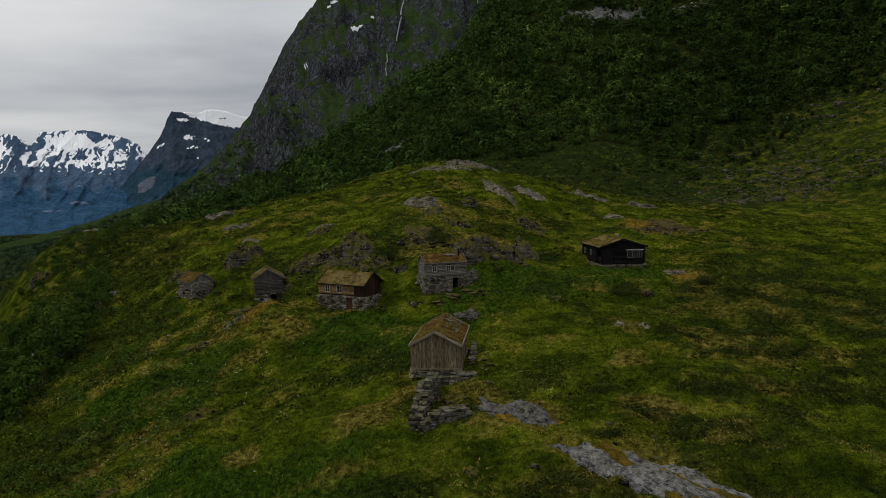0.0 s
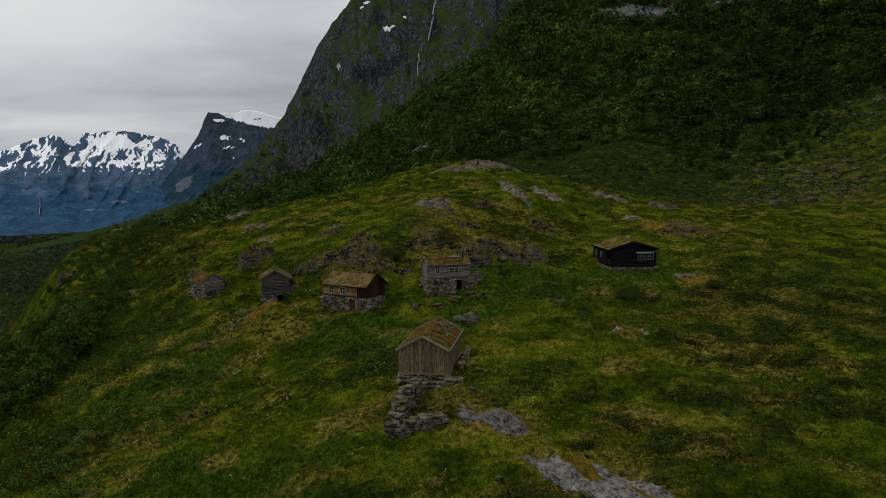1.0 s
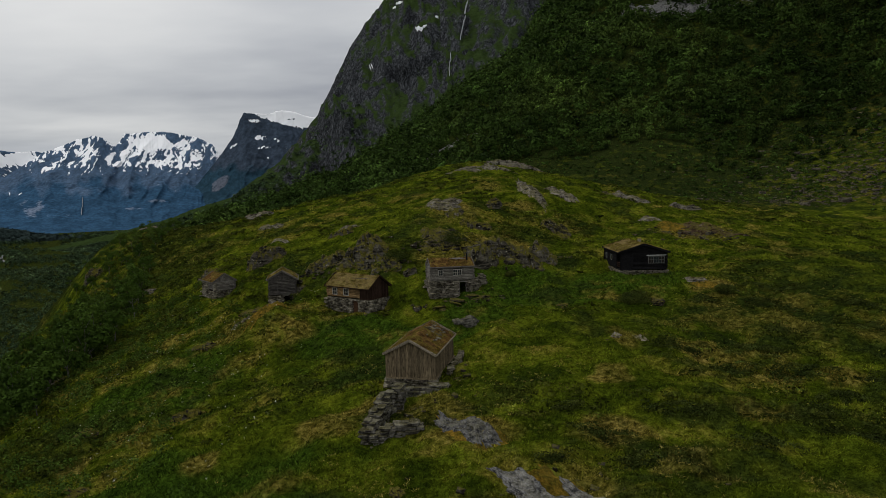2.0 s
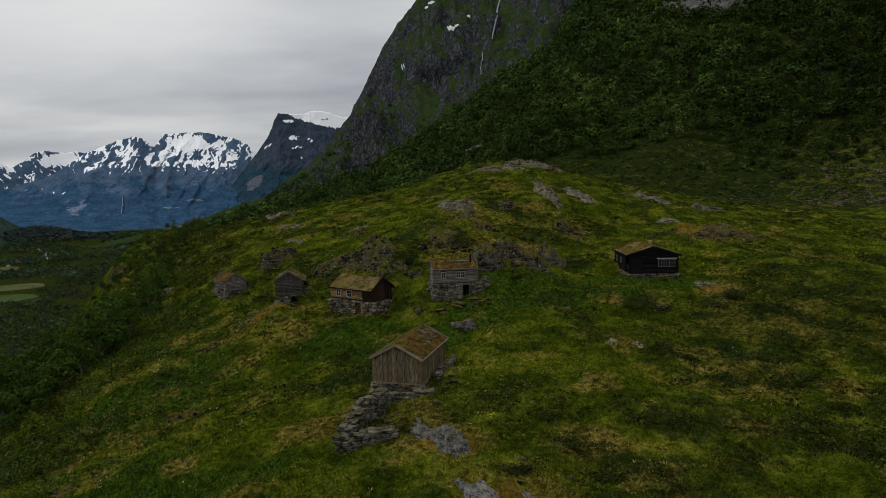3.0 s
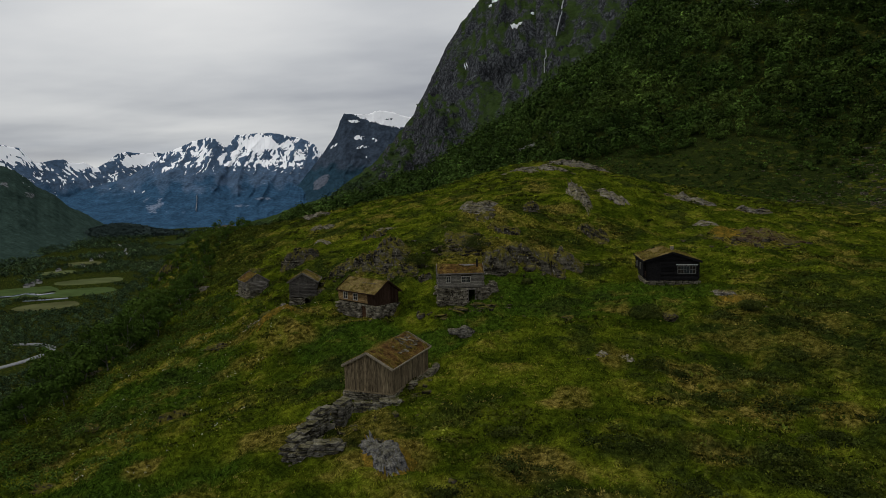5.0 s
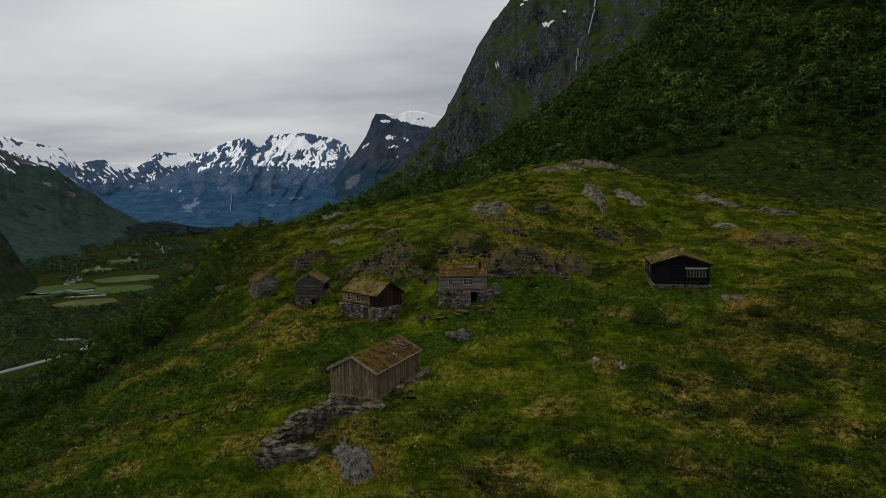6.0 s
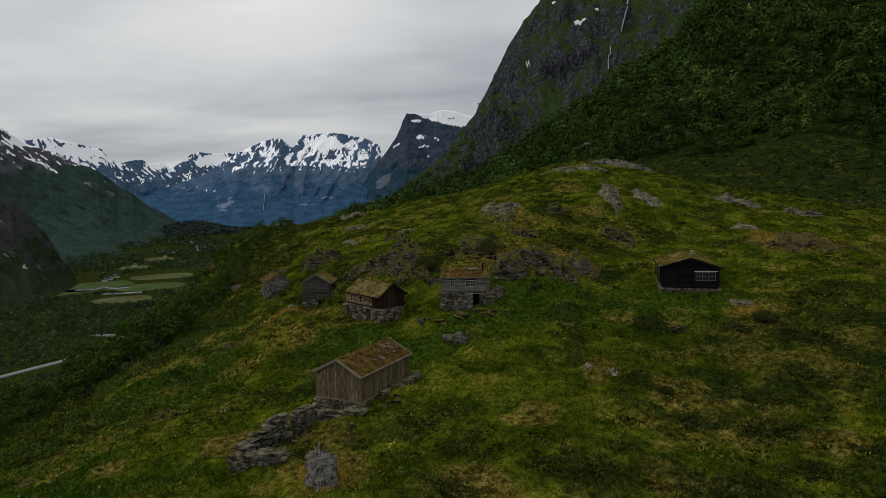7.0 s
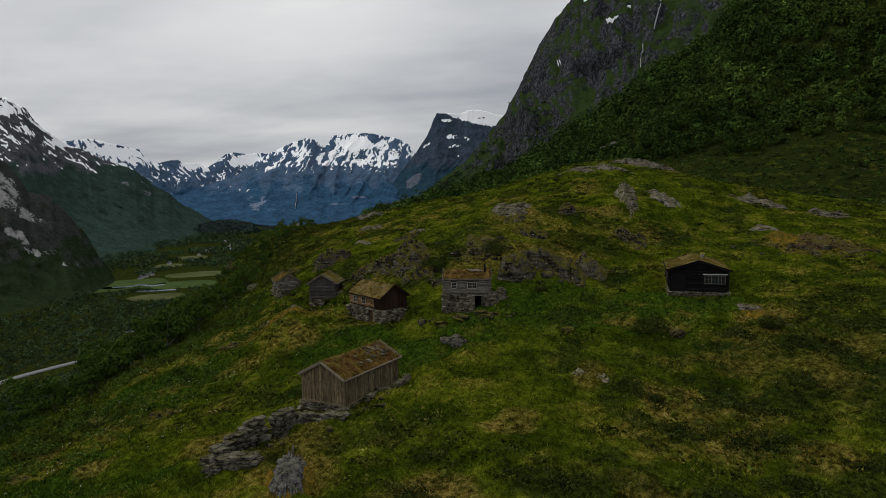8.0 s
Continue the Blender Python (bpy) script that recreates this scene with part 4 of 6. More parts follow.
        gw = (s1 - s0 - 2 * rim) / groups
        for g in range(groups):
            g0 = s0 + rim + g * gw
            if g:
                part("window_post", box((g0 - rim / 2, 0.006, z0 + rim), (g0 + rim / 2, 0.07, z1 - rim), 0.005, m), frame_mat, win)
            for c in range(cols):
                for r in range(rows):
                    x0, x1 = g0 + gw * c / cols, g0 + gw * (c + 1) / cols
                    y0, y1 = z0 + rim + (z1 - z0 - 2 * rim) * r / rows, z0 + rim + (z1 - z0 - 2 * rim) * (r + 1) / rows
                    part("pane", box((x0, 0.012, y0), (x1, 0.024, y1), 0, m @ Matrix.Rotation(self.rng.uniform(-0.012, 0.012), 4, "Z")), GLASS, win)
            for c in range(1, cols):
                x = g0 + gw * c / cols
                part("glazing_bar", box((x - bar / 2, 0.01, z0 + rim), (x + bar / 2, 0.055, z1 - rim), 0, m), frame_mat, win)
            for r in range(1, rows):
                y = z0 + rim + (z1 - z0 - 2 * rim) * r / rows
                part("glazing_bar", box((g0, 0.011, y - bar / 2), (g0 + gw, 0.053, y + bar / 2), 0, m), frame_mat, win)
        return win

    def stone_base(self, low, top, sides, thick=0.34, out=0.1, holes=None, **kw):
        """A dry-stone base under the walls, its stones laid before a near-black inner wall that darkens the gaps."""
        bm = bmesh.new()
        for which in sides:
            a, u, n, length = self.side(which)
            spans = [(0.0, length)]
            for g0, g1, _z0, _z1 in (holes or {}).get(which, ()):
                spans = [(0.0, g0 - 0.02), (g1 + 0.02, length)]
            for s0, s1 in spans:
                if s1 - s0 > 0.15:
                    c0, c1 = a + u * s0 - n * 0.30, a + u * s1 - n * 0.10
                    add_box(bm, (min(c0.x, c1.x), min(c0.y, c1.y), low - 0.3), (max(c0.x, c1.x), max(c0.y, c1.y), top - 0.02))
        base = part("foundation", bm, SHADE_FILL, self.top)
        for which in sides:
            a, u, n, length = self.side(which)
            p, q = a + n * (out - thick / 2) - u * out, a + n * (out - thick / 2) + u * (length + out)
            gaps = [(g0 + out, g1 + out, g2, g3) for g0, g1, g2, g3 in (holes or {}).get(which, ())]
            stone_course(base, p.xy, q.xy, low, top, thick, self.rng, gap=gaps, **kw)
        return base


# ---- the farm's houses ----
# board-clad barn
barn = House("barn", -0.33, 55.3, 5.2, -7, 3.95, 7.1, "weathered grey board barn with a turf roof")
barn.body(-0.1, 1.94, 2.97, W_DARK)
for which in ("front", "back", "right", "left"):
    barn.boards(which, 0.0, 1.94, 2.97, W_BOARD, 0.165)
for sx in (-1, 1):
    part("corner_post", box((-0.07, -0.07, -0.05), (0.07, 0.07, 1.92), 0.015, Matrix.Translation((sx * 1.985, -3.56, 0))), W_BOARD, barn.top)
part("sill_beam", beam((-2.05, -3.6, -0.03), (2.05, -3.6, -0.03), 0.12, 0.12), W_BOARD, barn.top)
part("sill_beam", beam((2.03, -3.6, -0.03), (2.03, 3.6, -0.03), 0.12, 0.12), W_BOARD, barn.top)
barn.roof(1.94, 2.97, ROOF_MOSS, (0.16, 0.22), 0.16, 1500, W_EDGE, 0.16, 0.05)
barn.stone_base(-0.9, -0.09, ("front", "right", "left", "back"), 0.4, 0.12, tall=(0.10, 0.2))
roof_rng = random.Random(5)
for k in range(30):
    s = roof_rng.uniform(0.12, 0.34)
    piece("roof_stone", roof_rng.choice(STONES), barn.top, Matrix.Translation((q := roof_rng.uniform(0.1, 1.4), roof_rng.triangular(-1.5, 3.5, 3.0), 3.08 - 0.521 * q)) @ pose(0, 0, 0, 0, 27, roof_rng.uniform(0, 180)) @ Matrix.Diagonal((s * 1.5, s, 0.12, 1)))

# black holiday cabin
cabin = House("cabin", 24.3, 92.2, 9.0, 6, 6.1, 7.6, "black tarred cabin with a turf roof and porch")
w, l = cabin.w, cabin.l
bm = bmesh.new()   # walls round a corner porch
add_box(bm, (-w + 1.75, -l, -0.02), (w - 0.06, l - 0.06, 2.2))
add_box(bm, (-w + 0.06, -l + 1.9, -0.02), (-w + 1.75, l - 0.06, 2.2))
part("wall_body", bm, W_BLACK, cabin.top)
bm = bmesh.new()
ends = [[bm.verts.new((x, y, z)) for x, z in ((-w + 0.05, 2.19), (w - 0.05, 2.19), (0, 3.2))] for y in (-l + 0.05, l - 0.05)]
bm.faces.new(ends[0]), bm.faces.new(ends[1])
for k in range(3):
    bm.faces.new([ends[0][k], ends[0][(k + 1) % 3], ends[1][(k + 1) % 3], ends[1][k]])
part("loft", bm, W_BLACK, cabin.top)
cabin.logs("front", 0.0, 2.28, 3.2, W_BLACK, 0.17, holes=((0.0, 1.72, 0.0, 2.12), (3.62, 5.82, 0.78, 1.78)), span=(0.0, 6.1))
cabin.logs("right", 0.0, 2.28, 3.2, W_BLACK, 0.17)
cabin.logs("back", 0.0, 2.28, 3.2, W_BLACK, 0.17)
cabin.logs("left", 0.0, 2.28, 3.2, W_BLACK, 0.17, holes=((0.6, 1.4, 0.9, 1.7), (3.2, 4.0, 0.9, 1.7)), span=(-0.1, 5.75))
cabin.window("front", 3.65, 5.79, 0.8, 1.76, 2, 2, DULL, 0.03, 0.06, 3, 0.03)
part("drip_board", box((-w + 3.45, -l - 0.16, 1.83), (-w + 6.0, -l - 0.02, 1.92), 0.01), plain("white_board_paint", (0.50, 0.49, 0.46), 0.6), cabin.top, "white weather board over the window")
cabin.window("left", 0.63, 1.37, 0.92, 1.68, 2, 1, DULL, 0.03, 0.07, 1, 0.03)
cabin.window("left", 3.23, 3.97, 0.92, 1.68, 2, 1, DULL, 0.03, 0.07, 1, 0.03)
for x, y in ((-w + 0.1, -l + 0.1), (-w + 1.62, -l + 0.1), (-w + 0.1, -l + 1.75)):
    part("porch_post", box((x - 0.08, y - 0.08, 0), (x + 0.08, y + 0.08, 2.2), 0.015), W_BLACK, cabin.top)
for z in (0.35, 0.6, 0.85):
    part("porch_rail", beam((-w + 0.1, -l + 0.1, z), (-w + 1.0, -l + 0.1, z), 0.05, 0.12), W_BROWN, cabin.top)
    part("porch_rail", beam((-w + 0.1, -l + 0.1, z), (-w + 0.1, -l + 1.75, z), 0.05, 0.12), W_BROWN, cabin.top)
part("porch_brace", beam((-w + 0.12, -l + 0.1, 1.5), (-w + 0.75, -l + 0.1, 2.15), 0.09, 0.09), W_BLACK, cabin.top)
part("porch_brace", beam((-w + 1.6, -l + 0.1, 1.5), (-w + 0.95, -l + 0.1, 2.15), 0.09, 0.09), W_BLACK, cabin.top)
part("porch_floor", box((-w, -l, -0.12), (-w + 1.75, -l + 1.9, 0.0), 0.01), W_BLACK, cabin.top)
part("door", box((-w + 0.5, -l + 1.84, 0.02), (-w + 1.35, -l + 1.9, 1.95), 0.01), W_BROWN, cabin.top)
cabin.roof(2.28, 3.24, ROOF_TAN, (0.28, 0.35), 0.2, 2200, W_BLACK, 0.2, 0.03, barge=0.26)
cabin.stone_base(-0.75, -0.06, ("front", "right", "left", "back"), 0.4, 0.12, tall=(0.12, 0.22))
chim = part("chimney", box((0.55, 0.2, 2.9), (0.95, 0.6, 3.75), 0.02), STONE, cabin.top, "short stone chimney")
part("chimney_cap", box((0.5, 0.15, 3.75), (1.0, 0.65, 3.83), 0.015), plain("lichen_cap", (0.30, 0.24, 0.04), 0.9), chim, "yellow lichen-covered cap")

# two-storey store: logs on a stone ground floor
store = House("log_store", -0.18, 81.55, 6.8, -72.8, 2.9, 5.2, "grey log house on a high dry-stone ground floor")
store.body(2.02, 3.77, 4.65, W_DARK, 0.05)
WIN_S = ((0.82, 1.48, 2.62, 3.46), (2.62, 3.82, 2.62, 3.46))
for which in ("front", "back", "left"):
    store.logs(which, 2.05, 3.77, 4.65, W_GREY, 0.185)
store.logs("right", 1.96, 3.77, 4.65, W_GREY, 0.185, holes=WIN_S)
store.window("right", 0.85, 1.45, 2.65, 3.43, 2, 2, WHITE, 0.035, 0.07, 1, 0.05)
store.window("right", 2.65, 3.79, 2.65, 3.43, 2, 2, WHITE, 0.035, 0.07, 2, 0.05)
store.roof(3.77, 4.65, ROOF_MOSS, (0.16, 0.14), 0.15, 800, W_GREY, 0.14, 0.04, barge=0.16)
store.stone_base(-0.3, 2.02, ("right", "front", "left", "back"), 0.42, 0.14, holes={"right": ((3.45, 4.3, 0.5, 1.88),)}, tall=(0.14, 0.28))
frame_s = part("door_frame", box((1.37, 0.80, 1.82), (1.62, 1.76, 1.93), 0.015), W_GREY, store.top)
for y in (0.82, 1.66):
    part("door_post", box((1.42, y, 0.5), (1.58, y + 0.08, 1.82), 0.01), W_GREY, frame_s)
part("stove_pipe", rod((0.55, 2.05, 4.2), (0.55, 2.05, 5.25), 0.11, 0.11, 14), IRON, store.top, "black iron stove pipe")
part("pipe_cap", rod((0.55, 2.05, 5.27), (0.55, 2.05, 5.34), 0.15, 0.13, 14), IRON, store.top)
for k, y in enumerate((0.55, 0.85, 1.15)):
    part("roof_plank", beam((0.32 + 0.12 * k, y - 0.6, 4.66 - 0.05 * k), (0.22 + 0.1 * k, y + 0.75, 4.68 - 0.04 * k), 0.16, 0.04), PALE, store.top)

# brown log house
home = House("log_house", -11.87, 81.5, 5.0, -118.4, 3.7, 6.8, "brown log house on a dry-stone ground floor")
home.body(1.66, 3.17, 4.44, W_DARK, 0.05)
home.logs("right", 1.72, 3.17, 4.44, W_TAN, 0.2, holes=((0.85, 1.72, 2.0, 2.98), (2.68, 3.62, 2.0, 2.98)), span=(-0.16, 5.35))
for which in ("back", "front"):
    home.boards(which, 1.62, 3.17, 4.44, W_BROWN, 0.15)
home.boards("left", 1.62, 3.17, 4.44, W_BROWN, 0.15)
panel = part("wall_panel", box((1.84, 1.95, 1.6), (1.88, 3.42, 3.16), 0.0), W_BROWN, home.top)
for k in range(10):
    y = 1.95 + 0.147 * k
    part("board", box((1.87, y + 0.006, 1.6), (1.91, y + 0.141, 3.17), 0.006), W_BROWN, panel)
home.window("right", 0.88, 1.69, 2.03, 2.95, 2, 2, WHITE, 0.05, 0.09, 1, 0.06)
home.window("right", 2.71, 3.59, 2.03, 2.95, 2, 2, WHITE, 0.05, 0.09, 1, 0.06)
home.roof(3.17, 4.44, ROOF_TAN, (0.26, 0.26), 0.17, 1500, W_BROWN, 0.16, 0.06)
home.stone_base(-0.35, 1.66, ("right", "back", "front", "left"), 0.45, 0.16, holes={"right": ((4.15, 5.0, -0.3, 1.42),)}, tall=(0.13, 0.26))
door = part("door", box((1.66, 0.75, -0.25), (1.72, 1.6, 1.42), 0.01), W_DOOR, home.top, "low brown plank door in the stone base")
for k in range(5):
    part("board", box((1.722, 0.76 + 0.166 * k, -0.24), (1.745, 0.91 + 0.166 * k, 1.40), 0.006), W_DOOR, door)
part("roof_batten", beam((0.75, -0.2, 4.10), (0.68, 2.6, 4.16), 0.06, 0.05), W_GREY, home.top)

# small grey store with its gable to the yard
loft = House("storehouse", -24.55, 89.7, 4.75, 18, 3.5, 3.8, "small grey log storehouse with an open stone cellar")
loft.body(1.02, 3.29, 4.34, W_DARK, 0.05)
for which in ("front", "back", "right", "left"):
    loft.logs(which, 1.05, 3.29, 4.34, W_DARK_GREY, 0.2)
loft.boards("front", 3.2, 3.29, 4.34, W_DARK_GREY, 0.16, "gable_boards", None, 0.12)
part("gable_post", box((-0.72, -2.06, 1.1), (-0.58, -1.96, 3.3), 0.01), W_DARK_GREY, loft.top)
loft.roof(3.29, 4.34, ROOF_TAN, (0.35, 0.28), 0.17, 1000, W_GREY, 0.18, 0.05)
loft.stone_base(-0.4, 1.0, ("front", "right", "left", "back"), 0.45, 0.1, holes={"front": ((1.95, 3.05, -0.4, 0.98),)}, tall=(0.13, 0.26))
# added solid block; its near-black colour stands for the shade in the opening
part("cellar", box((-1.6, -0.9, -0.5), (1.6, 1.75, 1.0)), SHADE_FILL, loft.top, "near-black block for the shade inside the open cellar")
part("lintel", beam((0.05, -1.95, 1.0), (1.5, -1.95, 1.0), 0.2, 0.14), W_GREY, loft.top)

# low hut, half stone
shed = House("stone_hut", -38.35, 99.2, 3.9, 46.5, 3.4, 4.3, "low half-ruined hut of stone and grey timber")
shed.body(0.2, 2.35, 3.5, W_DARK, 0.05)
shed.boards("front", 2.35, 2.4, 3.5, W_GREY, 0.16, "gable_boards")
shed.logs("front", 1.0, 2.42, 2.43, W_GREY, 0.2, span=(0.25, 3.3))
shed.logs("left", 1.1, 2.4, 3.5, W_GREY, 0.2, span=(2.3, 4.3))
shed.boards("right", 0.6, 2.4, 3.5, W_GREY, 0.2)
part("corner_post", box((-1.78, -2.24, 0.2), (-1.56, -2.02, 2.45), 0.02), PALE, shed.top)
part("corner_post", box((1.56, -2.24, 0.5), (1.78, -2.02, 2.45), 0.02), W_GREY, shed.top)
shed.roof(2.4, 3.5, ROOF_MOSS, (0.2, 0.2), 0.18, 900, W_GREY, 0.18, 0.12)
shed.stone_base(-0.6, 1.0, ("front",), 0.42, 0.1, tall=(0.13, 0.25))
shed.stone_base(-0.6, 2.25, ("left",), 0.42, 0.1, tall=(0.13, 0.25), holes={"left": ((2.35, 4.3, 1.05, 2.4),)})
shed.stone_base(-0.6, 1.0, ("right", "back"), 0.42, 0.1, tall=(0.13, 0.25))


# ---- dry-stone walls and the roofless pen ----
def dry_wall(a, b, height_a, height_b, thick, label, size=(0.40, 1.0), tall=(0.16, 0.36), sink=0.35, group="", kinds=None):
    rng = random.Random(label + str(a))
    top = empty("stone_wall", Matrix.Identity(4), label, "wall", group)
    n = math.dist(a, b)
    lo = lambda s: at_ground(a[0] + (b[0] - a[0]) * s / n, a[1] + (b[1] - a[1]) * s / n) - sink
    hi = lambda s: lo(s) + sink + height_a + (height_b - height_a) * s / n
    side = Vector((-(b[1] - a[1]), b[0] - a[0])) / n * thick * 0.25
    for k in (-1, 1):
        stone_course(top, Vector(a) + side * k, Vector(b) + side * k, lo, hi, thick * 0.56, rng, size, tall, proud=0.04, jolt=4.0, kinds=kinds)
    return top


PEN = "walls of the roofless pen"
dry_wall((-1.95, 40.8), (-1.45, 45.1), 0.8, 1.6, 0.9, "low ruined wall of flat grey stones", tall=(0.20, 0.34), group=PEN, kinds=DARK_STONES)
dry_wall((-0.95, 46.2), (-0.95, 49.2), 1.5, 0.8, 0.85, "low ruined wall of flat grey stones", tall=(0.20, 0.34), group=PEN, kinds=DARK_STONES)
dry_wall((-0.8, 49.3), (2.2, 49.5), 0.75, 0.55, 0.8, "tumbled end wall of flat grey stones", group=PEN, kinds=DARK_STONES)
dry_wall((-1.5, 40.75), (1.3, 41.2), 0.6, 0.45, 0.9, "tumbled front wall of flat grey stones", tall=(0.20, 0.30), group=PEN, kinds=DARK_STONES)
dry_wall((2.9, 81.6), (4.2, 82.1), 1.35, 1.05, 0.8, "stone wall stub beside the log house", tall=(0.14, 0.26), group="walls by the houses")
dry_wall((2.25, 53.0), (2.75, 58.9), 0.15, 0.45, 0.5, "row of flat stones along the barn", tall=(0.12, 0.22), group="walls by the houses")


# ---- rock outcrops and boulders ----
def rock(x, y, sx, sy, sz, turn=0, seed=0, mat=ROCK, label="grey rock outcrop in the meadow", tilt=0.0, sink=0.45, chunks=9, name="rock_outcrop", group="rock outcrops", flat=1.0):
    """Broken bedrock: angular blocks of one bedding, cracked apart and let into the ground."""
    rng = random.Random(seed * 7 + 3)
    whole = empty(name, pose(x, y, at_ground(x, y), 0, 0, turn), label, "rock", group) if chunks > 1 else None
    dip, lean = rng.uniform(-14, 14) * flat + tilt, rng.uniform(-12, 12) * flat
    c, s = math.cos(radians(turn)), math.sin(radians(turn))
    for k in range(chunks):
        one = bmesh.new()
        if name == "boulder":
            bmesh.ops.create_icosphere(one, subdivisions=3, radius=0.55)
            for v in one.verts:
                cell = noise.voronoi(v.co * 2.3 + Vector((seed, k, 0)))[0]
                v.co *= 0.85 + 0.55 * (cell[1] - cell[0])
        else:
            bmesh.ops.create_cube(one, size=1)
        for v in one.verts if name != "boulder" else ():
            v.co += Vector([rng.uniform(-0.22, 0.22) for _ in range(3)])
        if name != "boulder":
            bmesh.ops.bevel(one, geom=one.edges[:], offset=0.09, segments=1, affect="EDGES")
            bmesh.ops.subdivide_edges(one, edges=one.edges[:], cuts=3, use_grid_fill=True)
        ang, far = k * 2.4 + rng.uniform(-0.4, 0.4), 0.46 * math.sqrt((k + 0.3) / chunks)
        u, w = (0.0, 0.0) if chunks == 1 else (math.cos(ang) * far, math.sin(ang) * far)
        fall = 1 - 0.9 * math.hypot(u, w) ** 1.3
        share = 1.0 if chunks == 1 else rng.uniform(0.7, 1.3) * (1.7 / chunks) ** 0.5
        sc = Vector((sx * share, sy * share * rng.uniform(0.9, 1.4), sz * fall * rng.uniform(0.7, 1.2)))
        m = Matrix.Translation((u * sx, w * sy, sz * (0.5 - sink) * fall)) @ pose(0, 0, 0, dip + rng.uniform(-12, 12) * flat, lean + rng.uniform(-12, 12) * flat, rng.uniform(-35, 35))
        for v in one.verts:
            q = v.co * 2.0 + Vector((seed * 3.1, k * 5.3, seed - k))
            v.co += v.co.normalized() * (0.16 * noise.fractal(q, 0.7, 2.3, 5))
            v.co = m @ Vector((v.co.x * sc.x, v.co.y * sc.y, v.co.z * sc.z))
        cx, cy = x + u * sx * c - w * sy * s, y + u * sx * s + w * sy * c
        drop = at_ground(cx, cy) - at_ground(x, y)
        for v in one.verts:
            v.co.z += drop
        if whole:
            part("block", one, mat, whole)
        else:
            one_rock = part(name, one, mat, None)
            one_rock.matrix_world = pose(x, y, at_ground(x, y), 0, 0, turn)
            tagged(one_rock, label, "rock", group)


def rock_sheet(x, y, long, wide, rise, turn, seed, mat, label, group="bare slabs", ragged=1.0):
    """Smooth bedrock that breaks through the turf: one low, ragged, cracked hump."""
    nr, nt = max(14, int(wide * 6 / ragged)), max(48, min(200, int(long * 14 / ragged)))
    th = np.linspace(0, 2 * np.pi, nt + 1)
    k = np.linspace(0, 1, nr)[:, None]
    edge = 1 + 0.28 * ragged * fbm(np.cos(th) * 1.7 + seed, np.sin(th) * 1.7, 4, seed) + 0.22 * ragged * fbm(np.cos(th) * 9 + seed, np.sin(th) * 9, 4, seed + 4)
    edge[-1] = edge[0]
    u, w = np.cos(th) * edge * long / 2 * k, np.sin(th) * edge * wide / 2 * k
    c, s = math.cos(radians(turn)), math.sin(radians(turn))
    X, Y = x + u * c - w * s, y + u * s + w * c
    dome = rise * (1 - k**(2.2 if ragged > 0.9 else 4.5)) + 0 * X
    rough = (0.15 * rise + 0.05) * ragged**2
    crack = np.clip(1 - np.abs(fbm(X * 0.9 + seed, Y * 0.9, 3, seed + 6)) * 7, 0, 1)
    Z = height(X, Y) + dome - 0.10 + rough * (0.6 * ridged(X * 0.8, Y * 0.8, 4, seed + 1) + (0.8 if ragged > 0.9 else 0.0) * ridged(u * 0.35, w * 1.9 + seed, 4, seed + 2) - (0.7 if ragged > 0.9 else 0.2)) * (1 - k**6) - 0.20 * crack * (1 - k**4) + 0.05 * (ridged(X * 2.4 + seed, Y * 2.4, 3, seed + 8) - 0.5) * (1 - k**8) - 0.25 * (k > 0.97)
    me = sheet_mesh("rock_slab", np.stack([X - x, Y - y, Z - at_ground(x, y)], -1), mat, True)
    ob = new("rock_slab", me)
    ob.matrix_world = pose(x, y, at_ground(x, y))
    return tagged(ob, label, "rock", group)


def cells(x, y, seed):
    """Distances to the nearest and second scattered point, a number for the nearest and the way to it."""
    i0, j0 = np.floor(x).astype(np.int64), np.floor(y).astype(np.int64)
    f1, f2, who = np.full(np.shape(x), 9.0), np.full(np.shape(x), 9.0), np.zeros(np.shape(x))
    ox, oy = np.zeros(np.shape(x)), np.zeros(np.shape(x))
    for di in (-1, 0, 1):
        for dj in (-1, 0, 1):
            i, j = i0 + di, j0 + dj
            dx, dy = i + hash2(i, j, seed) - x, j + hash2(i, j, seed + 1) - y
            d = np.hypot(dx, dy)
            near = d < f1
            f2 = np.where(near, f1, np.minimum(f2, d))
            who = np.where(near, hash2(i, j, seed + 2), who)
            f1 = np.where(near, d, f1)
            ox, oy = np.where(near, dx, ox), np.where(near, dy, oy)
    return f1, f2, who, ox, oy


